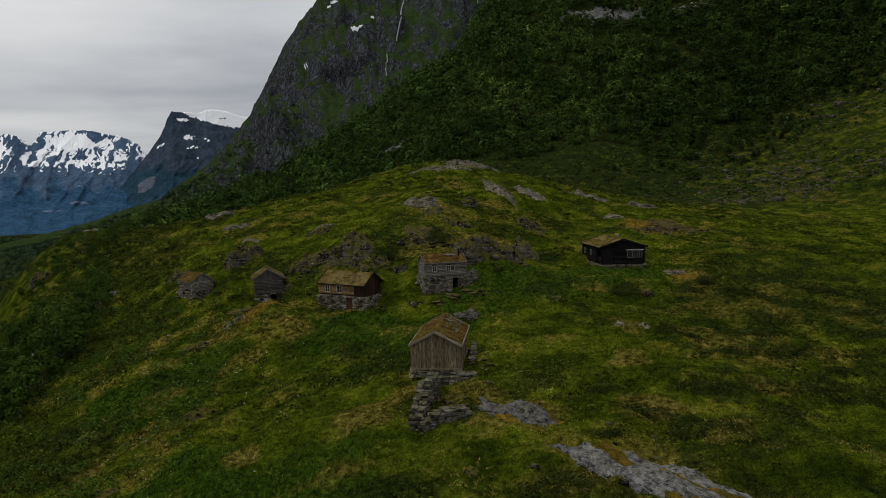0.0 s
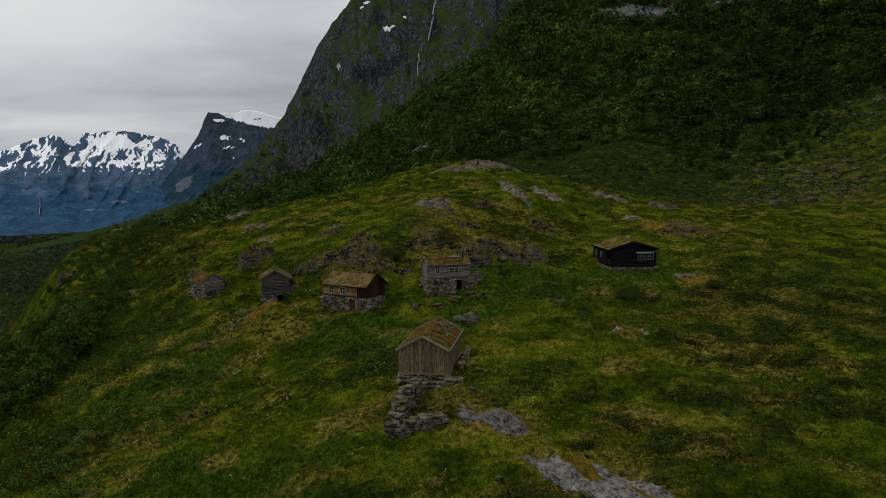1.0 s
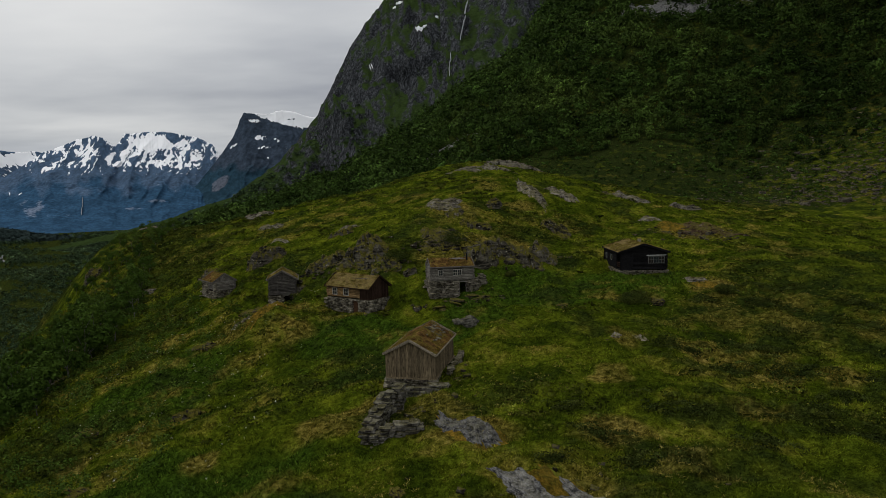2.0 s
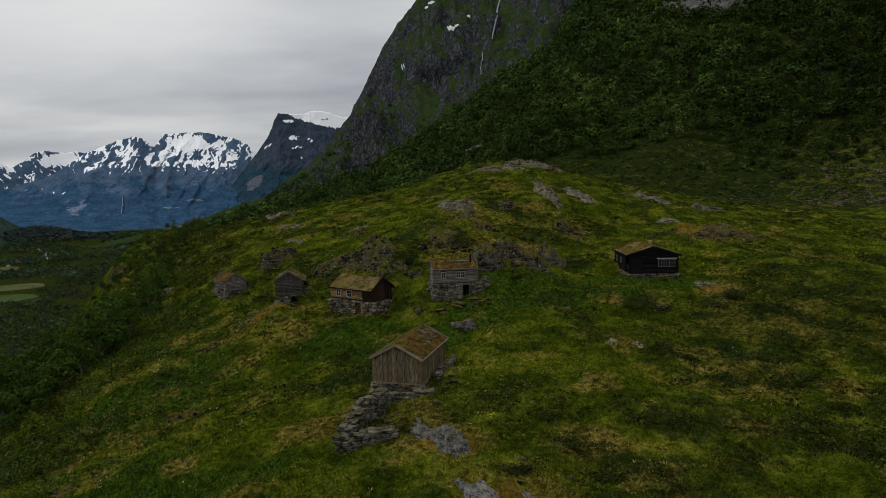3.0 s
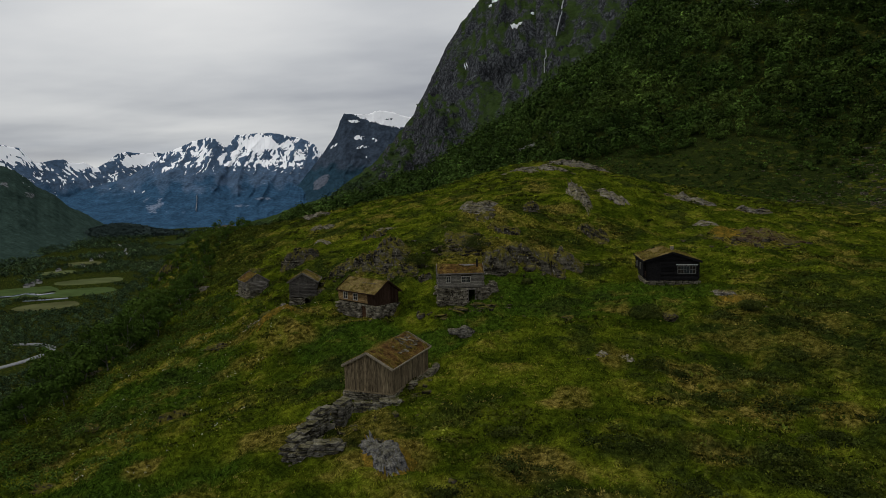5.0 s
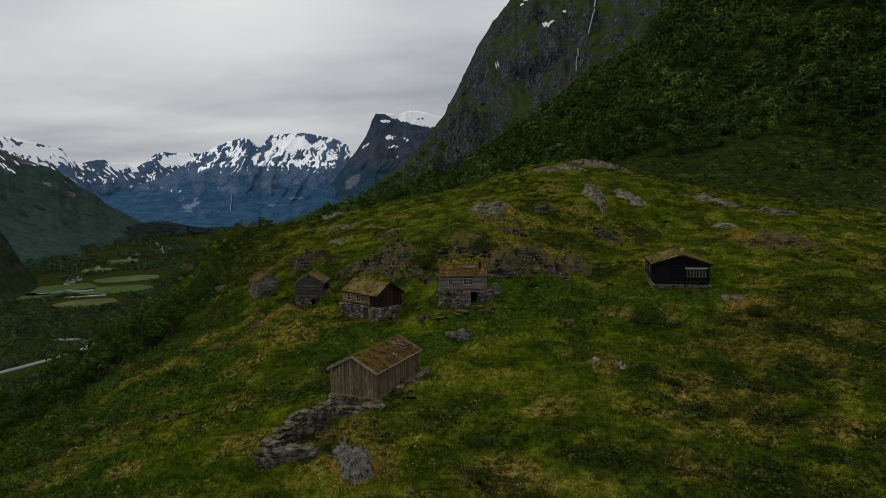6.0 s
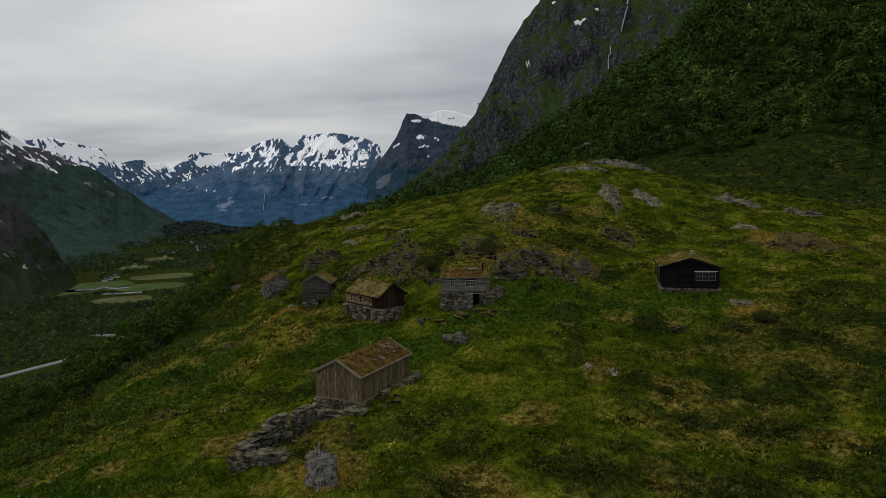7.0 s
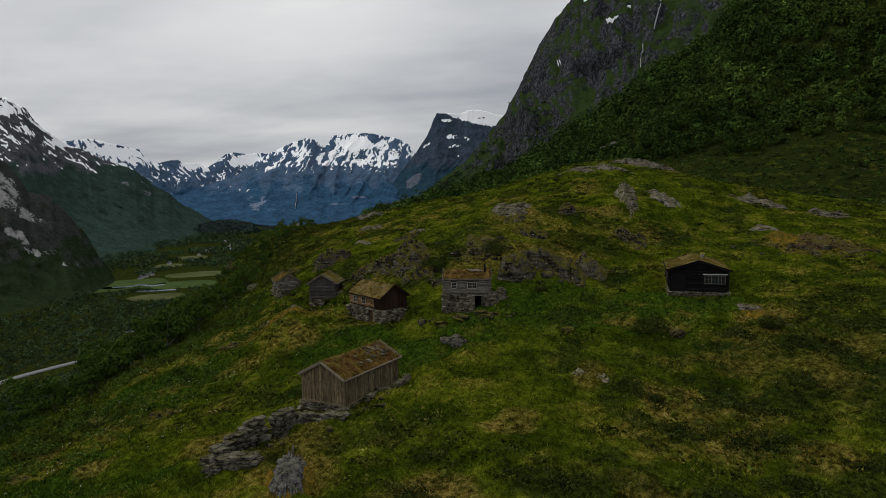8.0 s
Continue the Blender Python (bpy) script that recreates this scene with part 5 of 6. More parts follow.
def crag(x, y, long, deep, high, turn, seed, label, mat=CRAG, block=1.3, brow=0.28, fine=0.12, tail=0.5, group="crags"):
    """A broken rock face: steep in front (towards its own -y), running back into the slope; cracked into blocks along a tilted bedding."""
    n, m = int(long / fine) + 2, int(deep / fine) + 2
    U, W = np.meshgrid(np.linspace(-1, 1, n), np.linspace(0, 1, m), indexing="ij")
    c, s = math.cos(radians(turn)), math.sin(radians(turn))
    u, w = U * long / 2, (W - 0.35) * deep
    wav = 0.10 * fbm(u / 1.7 + seed, u * 0 + seed, 4, seed)
    front = step(W + wav, 0.02, brow) * (1 - tail * step(W, brow + 0.05, 1.0))
    ends = np.clip(1 - np.abs(U + 0.12 * fbm(w / 1.5, u * 0 + seed, 3, seed + 3)) ** 2.6, 0, 1)
    mass = high * front * ends * (0.78 + 0.5 * fbm(u / 3.2 + seed, w / 3.2, 3, seed + 5))
    X, Y = x + u * c - w * s, y + u * s + w * c
    wx, wy = 0.25 * fbm(X / 0.9, Y / 0.9, 3, seed + 6), 0.25 * fbm(X / 0.9, Y / 0.9, 3, seed + 7)
    f1, f2, who, ox, oy = cells((u + 0.6 * mass) / block + wx, (w * 1.5 + 0.9 * mass) / block + wy, seed + 9)
    g1, g2, whose, _u, _v = cells((u + 0.5 * mass) / block * 2.7 + wx, (w * 2.0 + mass) / block * 3.1 + wy, seed + 11)
    hold = np.clip(mass / (0.35 * high), 0, 1)
    cut = -0.75 * np.clip(1 - (f2 - f1) * 5, 0, 1) - 0.18 * np.clip(1 - (g2 - g1) * 5, 0, 1)
    up = mass + hold * (0.9 * (who - 0.5) * block * 0.6 + 0.9 * block * ((who * 7 % 1 - 0.5) * ox + (who * 13 % 1 - 0.6) * oy) + 0.16 * (whose - 0.5) + cut * block * 0.7 + 0.03 * fbm(X * 4, Y * 4, 2, seed + 12))
    push = hold * (0.5 * (who - 0.5) + 0.25 * (whose - 0.5)) * block * 0.5 * np.clip(front * 3, 0, 1)
    X, Y = X + s * push, Y - c * push
    Z = height(X, Y) + up - 0.12 - 0.35 * (1 - np.clip(np.minimum(np.minimum(W, 1 - W) * m, (1 - np.abs(U)) * n / 2) / 3, 0, 1))
    me = sheet_mesh("rock_outcrop", np.stack([X - x, Y - y, Z - at_ground(x, y)], -1)[::-1], mat, True)
    ob = new("rock_outcrop", me)
    ob.matrix_world = pose(x, y, at_ground(x, y))
    return tagged(ob, label, "rock", group)


OCHRE = roof_turf_material("ochre_moss", (0.040, 0.044, 0.007), (0.125, 0.088, 0.013), (0.240, 0.145, 0.020))
BANK = "mossy grey crag behind the log houses"
for k, (x, y, long, deep, high, turn, block) in enumerate([
    (-13.2, 90.8, 7.5, 6.5, 2.6, 4, 1.5), (-19.0, 92.6, 8.5, 5.0, 1.5, -8, 1.2), (-9.6, 88.6, 4.6, 4.6, 1.6, 14, 1.0), (-3.2, 93.6, 5.0, 6.5, 1.0, 8, 0.75),
    (7.6, 92.0, 9.0, 6.0, 2.5, -6, 1.7), (3.4, 89.2, 4.6, 5.0, 2.3, 12, 1.5), (11.5, 93.6, 5.0, 4.5, 1.5, -14, 1.2), (-5.8, 86.2, 2.2, 1.8, 1.2, 10, 0.9),
    (2.2, 101.5, 5.5, 3.0, 1.2, 5, 0.9), (-1.6, 105.6, 3.2, 4.2, 1.0, -20, 1.2), (5.0, 114.0, 3.4, 3.0, 1.3, 15, 1.2),
    (14.8, 109.4, 5.4, 4.6, 1.8, -8, 1.2), (-31.8, 102.4, 6.4, 4.4, 2.3, 8, 1.8), (-21.0, 109.0, 5.0, 3.2, 1.0, 5, 1.2), (-46.0, 112.0, 5.0, 3.0, 1.2, 10, 1.2),
    (-13.9, 32.2, 3.0, 2.4, 1.0, 20, 0.8), (-22.4, 57.0, 3.4, 2.4, 0.9, 10, 1.0), (-62.5, 96.0, 5.0, 3.2, 2.0, -30, 1.3), (-100, 158.0, 7.0, 4.0, 2.4, -30, 1.6), (-56.0, 84.0, 4.0, 3.0, 1.6, -30, 1.2),
]):
    crag(x, y, long, deep, high, turn, 11 * k + 5, BANK if k < 8 else "grey rock outcrop in the meadow", block=block)
for k, (x, y, sx, sy, sz, turn) in enumerate([
    (-3.6, 110.6, 4.6, 7.0, 1.0, -20), (11.7, 135.0, 23.0, 3.6, 1.3, -80), (18.2, 135.0, 9.0, 3.4, 1.3, -58), (-3.6, 167.0, 9.0, 4.0, 1.2, -20), (3.5, 170.0, 9.0, 6.0, 1.4, -10),
    (8.0, 196.0, 14.0, 7.0, 2.0, 5), (34.6, 157.5, 8.0, 4.0, 2.0, -20), (46.0, 150.0, 6.0, 3.0, 1.2, 10), (35.0, 128.0, 5.0, 3.0, 1.0, -15),
    (-45.0, 141.0, 5.0, 3.0, 1.0, 10), (-20.5, 112.0, 4.0, 2.2, 1.2, 5), (-54.5, 157.0, 7.0, 3.0, 1.6, 0), (-36.0, 121.0, 4.0, 2.0, 1.0, 0), (-110.0, 205.0, 7.0, 4.0, 1.6, 0),
    (-64.0, 120.0, 4.0, 3.0, 1.4, 10), (-66.0, 104.0, 3.0, 2.0, 1.2, 30),
]):
    rock_sheet(x, y, sx * 1.15, sy * 1.1, sz * 0.75, turn, k + 31, OUTCROP, "low grey rock showing through the turf", "rock outcrops")
for k, (x, y, sx, sy, sz, turn) in enumerate([
    (-26.4, 84.0, 3.2, 1.8, 1.3, -10), (-28.9, 74.6, 3.2, 1.4, 1.1, 0),
    (22.9, 73.0, 1.6, 1.0, 1.0, -30),
    (3.6, 77.6, 3.0, 0.9, 0.5, 8), (1.0, 76.0, 1.6, 0.9, 0.4, 0), (-0.6, 74.6, 1.7, 0.8, 0.4, -20), (13.2, 74.0, 1.4, 0.7, 0.35, -10), (1.2, 33.2, 0.8, 0.7, 0.4, 0),
    (-33.0, 58.5, 2.0, 1.2, 0.9, 15), (-37.5, 78.0, 1.0, 0.7, 0.5, 0), (-24.5, 44.5, 1.8, 1.0, 0.7, 20),
]):
    rock(x, y, sx, sy, sz, turn, k + 61, label="lichened boulder lying in the grass", name="boulder", group="boulders", chunks=3)
rock(2.9, 69.8, 1.75, 0.95, 1.15, 18, 91, DARK_STONE, "big pale boulder lying behind the barn", 10, 0.3, 1, "boulder", "boulders")
rock(1.7, 70.1, 1.1, 0.8, 0.8, 0, 92, DARK_STONE, "grey boulder leaning on a bigger one", 0, 0.4, 1, "boulder", "boulders")
for x, y, long, wide, turn in ((4.5, 40.0, 7.4, 2.5, -53), (10.0, 30.7, 10.0, 3.4, -57)):
    rock_sheet(x, y, long, wide, 0.32, turn, int(long * 7), OCHRE, "rusty yellow moss round the bare rock", "moss rims", 0.7)
rock_sheet(-21.6, 77.0, 8.5, 4.6, 0.45, 65, 83, OCHRE, "yellow moss on the rocky mound", "moss rims")
rock_sheet(36.6, 120.5, 6.0, 4.0, 0.8, -35, 84, OCHRE, "yellow moss beside the stony patch", "moss rims")
rock_sheet(30.4, 79.6, 6.0, 2.2, 0.40, -50, 85, OCHRE, "yellow moss on a rock rib below the cabin", "moss rims")
rock_sheet(-13.6, 94.6, 4.0, 2.4, 0.7, 10, 86, OCHRE, "yellow moss on top of the crag", "moss rims")
rock_sheet(4.5, 40.0, 7.6, 2.0, 0.62, -55, 93, SLAB, "bare grey rock slab beside the pen", ragged=0.5)
rock_sheet(8.9, 30.9, 10.5, 1.7, 0.55, -54, 94, SLAB, "long bare rock rib with lichen and moss", ragged=0.6)
rock_sheet(11.2, 30.4, 8.4, 1.1, 0.45, -63, 97, SLAB, "narrow bare rock rib with lichen and moss", ragged=0.6)
for k, (x, y, sx, sy, sz, turn) in enumerate([(-23.0, 83.0, 3.2, 1.4, 0.5, -30), (-21.6, 77.5, 1.5, 2.8, 0.6, -35), (-22.8, 79.8, 1.7, 2.6, 0.6, -40), (-25.5, 77.2, 2.6, 2.0, 0.6, 10), (29.6, 81.4, 3.6, 1.3, 0.4, -45), (32.0, 77.6, 2.8, 1.2, 0.4, -45), (16.7, 60.2, 1.6, 0.8, 0.25, -30), (18.6, 59.3, 1.5, 0.7, 0.22, -25)]):
    rock_sheet(x, y, sx, sy, sz, turn, k + 111, OUTCROP, "pale rock hump in yellow moss")
rock_sheet(40.5, 118.5, 12.0, 6.5, 0.9, -35, 95, RUSTY, "weathered stony patch with rusty moss")
rock_sheet(-2.4, 95.0, 6.0, 5.0, 0.5, -20, 96, TALUS, "heap of loose stones above the log house")


# ---- loose stones on the hill's foot ----
def scatter_stones(name, label, spots, mat, seed):
    """Loose stones, too many to count, as one mesh."""
    rng = np.random.default_rng(seed)
    base = np.array([[x, y, z] for x in (-1, 1) for y in (-1, 1) for z in (-1, 1)], float)
    quads = np.array([(0, 1, 3, 2), (4, 6, 7, 5), (0, 4, 5, 1), (2, 3, 7, 6), (0, 2, 6, 4), (1, 5, 7, 3)])
    vs, fs, n = [], [], 0
    for cx, cy, rx, ry, count, size in spots:
        px, py = cx + rng.normal(0, rx, count), cy + rng.normal(0, ry, count)
        pz = height(px, py)
        s = size * np.exp(rng.normal(0, 0.5, count))
        for x, y, z, k in zip(px, py, pz, s):
            v = base * (1 + rng.uniform(-0.55, 0.35, (8, 3))) * k * rng.uniform(0.35, 0.75, 3) * (1.2, 1.0, 0.7)
            a = rng.uniform(0, 6.28)
            v = np.stack([v[:, 0] * math.cos(a) - v[:, 1] * math.sin(a), v[:, 0] * math.sin(a) + v[:, 1] * math.cos(a), v[:, 2]], 1)
            vs.append(v + (x, y, z - 0.05 * k))
            fs.append(quads + n)
            n += 8
    me = bpy.data.meshes.new(name)
    fill(me, np.concatenate(vs), np.concatenate(fs))
    me.materials.append(mat)
    return tagged(new(name, me), label, "stones", kind="stuff")


scatter_stones("scree", "loose grey stones on the hill's foot", [
    (108, 234, 9, 7, 110, 0.55), (124, 242, 12, 8, 170, 0.6), (96, 246, 12, 8, 90, 0.45), (76, 236, 12, 8, 80, 0.4), (140, 260, 16, 14, 140, 0.55),
    (92, 268, 16, 14, 100, 0.45), (118, 290, 14, 20, 120, 0.5), (150, 250, 12, 8, 110, 0.6), (60, 230, 16, 10, 60, 0.4), (100, 330, 12, 14, 50, 0.5), (64, 254, 14, 10, 60, 0.4), (125, 272, 14, 8, 160, 0.55), (135, 256, 12, 7, 160, 0.6), (143, 236, 12, 6, 130, 0.5), (165, 290, 22, 22, 200, 0.7)], TALUS, 71)
scatter_stones("scree", "grey scree field high on the wooded hill", [(101, 552, 7, 8, 240, 1.1), (115, 535, 8, 9, 380, 1.2), (130, 512, 7, 8, 330, 1.1), (146, 521, 9, 8, 380, 1.1), (138, 540, 9, 9, 300, 1.1), (190, 510, 12, 6, 120, 0.8), (-34, 436, 7, 6, 190, 0.8), (-27, 428, 4, 4, 60, 0.7)], SLAB, 72)
scatter_stones("loose_stones", "loose stones lying about the farmyard", [
    (-2.2, 94.5, 2.2, 2.0, 90, 0.32), (1.5, 77.5, 2.5, 1.2, 40, 0.22), (-9, 77.5, 3, 1, 25, 0.22), (-13, 92, 3, 1.6, 60, 0.4), (6, 92, 4, 2, 60, 0.4),
    (1.0, 44.5, 1.5, 2.0, 25, 0.18), (3.0, 51.5, 0.5, 2.5, 25, 0.2), (40, 117, 4, 3, 120, 0.35), (9, 32.5, 3, 2, 40, 0.18), (-19, 91, 4, 1.5, 50, 0.35), (24, 80, 8, 6, 10, 0.14), (10, 66, 12, 8, 10, 0.12)], TALUS, 73)


# ---- plants ----
def shut_out(x, y, margin=0.2):
    """True where a house or a bare slab covers the ground."""
    out = np.zeros(len(x), bool)
    for hx, hy, turn, wide, long in ((-0.33, 55.3, -7, 3.95, 7.1), (24.3, 92.2, 6, 6.1, 7.6), (-0.18, 81.55, -72.8, 2.9, 5.2), (-11.87, 81.5, -118.4, 3.7, 6.8),
                                     (-24.55, 89.7, 18, 3.5, 3.8), (-38.35, 99.2, 46.5, 3.4, 4.3), (4.35, 40.05, -47, 4.8, 0.9), (8.9, 30.9, -54, 9.0, 0.9), (11.2, 30.4, -63, 7.0, 0.5)):
        c, s = math.cos(radians(turn)), math.sin(radians(turn))
        u, v = (x - hx) * c + (y - hy) * s, -(x - hx) * s + (y - hy) * c
        out |= (np.abs(u) < wide / 2 + margin) & (np.abs(v) < long / 2 + margin)
    return out


def zone(x, y, patches):
    z = np.zeros(np.shape(x))
    for px, py, r in patches:
        d = np.hypot(x - px, y - py) / r + 0.35 * fbm(x / r * 1.3 + px, y / r * 1.3, 3, 77)
        z = np.maximum(z, 1 - step(d, 0.55, 1.05))
    return z


LUSH = [(3, 72, 5), (-1, 63, 4), (-10, 71, 8), (-3, 67, 6), (-6, 59, 4.5), (9, 80, 9), (18, 80, 9), (-30, 67, 9), (24, 80, 7), (-8, 37, 7), (-20, 40, 8)]
DRY = [(-25, 79.5, 6), (-21, 79, 4), (-16.5, 73, 2.6), (-6.0, 46, 3.0), (-4.5, 48, 2.6), (1.5, 44.5, 3.2), (4.2, 40.4, 3.4), (9.5, 32, 4.0), (-12.6, 91, 4), (-1.5, 93, 4.5), (6, 96, 5),
       (31, 80, 3), (40, 118, 7), (17.5, 60, 1.6), (25, 55, 2.5), (-3, 110, 4), (8, 122, 5), (-29, 51, 2.2), (21, 51, 1.6), (12.8, 40, 2.6), (23.5, 58, 2.8), (17.3, 62.5, 1.6), (-3.2, 48.4, 2.2), (-26.8, 55, 2.0), (16.4, 35, 2.2), (22.6, 44, 2.2), (14.6, 49.4, 1.8), (27.2, 52, 2.0), (32, 52, 2.4), (-14, 42.6, 1.6)]
SCRUB = [(-18, 91, 6), (-22, 95, 5), (-3.5, 98, 4), (-28, 101, 5), (-8, 94, 5), (-10, 88, 4), (28, 70, 5), (22, 66, 4), (-50, 95, 9), (-60, 80, 14), (-36, 56, 8), (30, 60, 6), (34, 46, 5), (9, 103, 6), (-60, 130, 14), (-80, 160, 16), (38, 76, 9), (46, 86, 9), (50, 70, 10), (42, 60, 8), (36, 68, 6), (52, 100, 10), (-75, 150, 16), (-95, 180, 18), (-62, 166, 12), (-110, 206, 16), (-70, 122, 12), (18, 36, 4), (28, 42, 5), (24, 33, 4), (5, 29, 4), (-4, 31, 4)]
WEAR = [(4.35, 40.2, 3.2), (9.4, 31, 3.4), (40, 118, 6), (2.0, 43.2, 2.0)]


def put_zones(me, x, y):
    wooded = step(np.hypot(x - HUB[0], y - HUB[1]), 196, 250) * (1 - 0.55 * step(x - 0.3 * y, 10, 60) * (1 - step(y, 260, 340))) * (0.85 + 0.15 * step(x + 0.21 * np.maximum(y, 0), -220, -60))
    for key, patches in (("lush", LUSH), ("dry", DRY), ("scrub", SCRUB)):
        a = me.attributes.new(key, "FLOAT", "POINT")
        val = zone(x, y, patches)
        a.data.foreach_set("value", (np.maximum(val, 2.0 * wooded) if key == "scrub" else val).astype(np.float32))


put_zones(ground.data, GX[::-1].ravel(), GY[::-1].ravel())


def leaf_cloud(centres, radii, per, size, rng, droop=0.35):
    """Small three-cornered leaf clumps on and in ellipsoids: centres n x 3, radii n x 3."""
    n = len(centres)
    d = rng.normal(0, 1, (n, per, 3))
    d /= np.linalg.norm(d, axis=2, keepdims=True)
    d[..., 2] = np.where(d[..., 2] < -0.35, -d[..., 2], d[..., 2])
    depth = rng.uniform(0.55, 1.0, (n, per, 1)) ** 0.6
    lump = 1 + 0.22 * np.sin(d[..., :1] * 5 + rng.uniform(0, 6, (n, 1, 1))) * np.cos(d[..., 1:2] * 4 + rng.uniform(0, 6, (n, 1, 1)))
    p = centres[:, None] + d * depth * lump * radii[:, None]
    nrm = d + rng.normal(0, 0.32, d.shape)
    nrm /= np.linalg.norm(nrm, axis=2, keepdims=True)
    t1 = np.cross(nrm, rng.normal(0, 1, d.shape))
    t1 /= np.linalg.norm(t1, axis=2, keepdims=True) + 1e-9
    t2 = np.cross(nrm, t1)
    s = (size if np.ndim(size) == 0 else size[:, None, None]) * rng.uniform(0.6, 1.3, (n, per, 1))
    v = np.stack([p + t1 * s, p - t1 * s * 0.5 + t2 * s * 0.8, p - t1 * s * 0.5 - t2 * s * 0.8], 2).reshape(-1, 3)
    return v, np.arange(len(v)).reshape(-1, 3)


BIRCH_LEAF = blade_material("birch_leaves", (0.020, 0.040, 0.006), (0.037, 0.066, 0.009), (0.068, 0.100, 0.016), 0.05)
WOOD_LEAF = blade_material("hill_wood_leaves", (0.017, 0.033, 0.006), (0.031, 0.057, 0.010), (0.056, 0.088, 0.016), 0.022, 1.0, True, 1.1)
# valley leaves are lighter and bluer: haze put into their colour
VALLEY_LEAF = blade_material("hazed_wood_leaves", (0.024, 0.041, 0.019), (0.034, 0.056, 0.025), (0.050, 0.076, 0.033), 0.006, 1.0, True)
HEATH_LEAF = blade_material("heath_leaves", (0.024, 0.033, 0.004), (0.040, 0.050, 0.006), (0.062, 0.068, 0.009), 0.3, 1.0, True)
JUNIPER_LEAF = blade_material("juniper_needles", (0.016, 0.024, 0.005), (0.028, 0.037, 0.007), (0.044, 0.052, 0.010), 0.5, 1.0, True)
BARK = wood_material("birch_bark", (0.04, 0.037, 0.033), (0.16, 0.15, 0.14), (2, 2, 5))
veg = np.random.default_rng(17)


def stuff_cloud(name, label, category, v, f, mat, clumps=0, right_dim=1.0):
    """One object of leaves; with clumps given, each plant gets a shade of its own."""
    ob = blades_object(name, v, f, mat)
    if clumps:
        tint = ob.data.attributes.new("tint", "FLOAT", "POINT")
        tint.data.foreach_set("value", np.repeat(np.exp(veg.normal(0, 0.36, clumps)) * right_dim, len(v) // clumps).astype(np.float32))
    return tagged(ob, label, category, kind="stuff")


# hillside wood
n = 17500
az, rr = veg.uniform(-33, 40, n), veg.uniform(285**0.7, 1150**0.7, n) ** (1 / 0.7)
start = np.interp(az, [-33, -10, 4, 12, 18, 22, 26, 32, 40], [300, 300, 300, 296, 296, 300, 312, 330, 345])
x, y = HUB[0] + rr * np.sin(np.radians(az)), HUB[1] + rr * np.cos(np.radians(az))
open_spot = (np.hypot((x - 122) / 36, (y - 522 + 0.6 * (x - 122)) / 30) < 1) | (np.hypot((x - 190) / 20, (y - 508) / 10) < 1) | (np.hypot((x + 31) / 15, (y - 426) / 17) < 1)
gap = fbm(x / 45, y / 45, 3, 55)
ok = (rr > start + 26 * gap) & ~open_spot & (gap > -1.1)
x, y, rr, az = x[ok], y[ok], rr[ok], az[ok]
z = height(x, y)
ok = ((z - 20) / rr < 0.33) & ~((rr > 720) & (az > 8))
x, y, z, rr, az = x[ok], y[ok], z[ok], rr[ok], az[ok]
big_ = np.clip(rr / 430, 0.8, 1.9) * np.exp(veg.normal(0.55, 0.28, len(x)))
edge = np.clip((rr - np.interp(az, [-33, -10, 4, 12, 18, 22, 26, 32, 40], [300, 300, 300, 296, 298, 305, 332, 362, 385])) / 60 + 0.45, 0.4, 1)
rad = np.stack([veg.uniform(1.3, 2.3, len(x)) * big_, veg.uniform(1.3, 2.3, len(x)) * big_, veg.uniform(1.5, 2.6, len(x)) * big_], 1) * edge[:, None]
# darkening towards the right put into leaf tint, to fit the camera's view
right_dim = 1 - 0.3 * step(az, 8, 22)
near_w, far_w = rr < 520, rr > 740
mid_w = ~near_w & ~far_w
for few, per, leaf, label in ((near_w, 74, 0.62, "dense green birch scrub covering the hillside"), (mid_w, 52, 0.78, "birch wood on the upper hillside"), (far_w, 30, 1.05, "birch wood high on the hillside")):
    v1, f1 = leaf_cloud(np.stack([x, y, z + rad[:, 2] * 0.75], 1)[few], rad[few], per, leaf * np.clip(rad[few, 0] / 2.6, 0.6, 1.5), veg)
    stuff_cloud("hillside_wood", label, "trees", v1, f1, WOOD_LEAF, int(few.sum()), right_dim[few])
# low bushes on the hill's foot
n = 6500
x, y = veg.uniform(-40, 300, n), veg.uniform(205, 420, n)
ok = fbm(x / 30, y / 30, 3, 91) + step(y + 0.2 * x, 215, 285) * 0.5 > 0.15
x, y = x[ok], y[ok]
rad = veg.uniform(0.5, 1.3, (len(x), 1)) * np.array([[1, 1, 0.7]])
v1, f1 = leaf_cloud(np.stack([x, y, height(x, y) + 0.2], 1), rad, 18, 0.36, veg)
stuff_cloud("low_scrub", "low dark scrub at the hill's foot", "bushes", v1, f1, WOOD_LEAF, len(x))

# valley woods
n = 24000
az, rr = veg.uniform(-66, -30, n), np.exp(veg.uniform(np.log(360), np.log(3300), n))
x, y = HUB[0] + rr * np.sin(np.radians(az)), HUB[1] + rr * np.cos(np.radians(az))
VALLEY_FIELDS = [(-47.65, 1453, 125, 75), (-43.83, 1389, 110, 55), (-45.83, 1246, 85, 40), (-42.75, 1547, 110, 50), (-43.22, 1943, 75, 60), (-44.94, 1764, 60, 40), (-49.47, 1396, 60, 40)]
ROAD = [(-66, 700), (-60, 728), (-57.5, 748), (-55.3, 775), (-50.5, 815), (-47.5, 845), (-45.8, 875), (-45.6, 905), (-46.6, 935), (-48, 950)]
road_r = np.interp(az, [a for a, _ in ROAD[:7]], [r for _, r in ROAD[:7]])
clear = (rr > road_r - 42) & (rr < road_r + 12) & (az < -45)
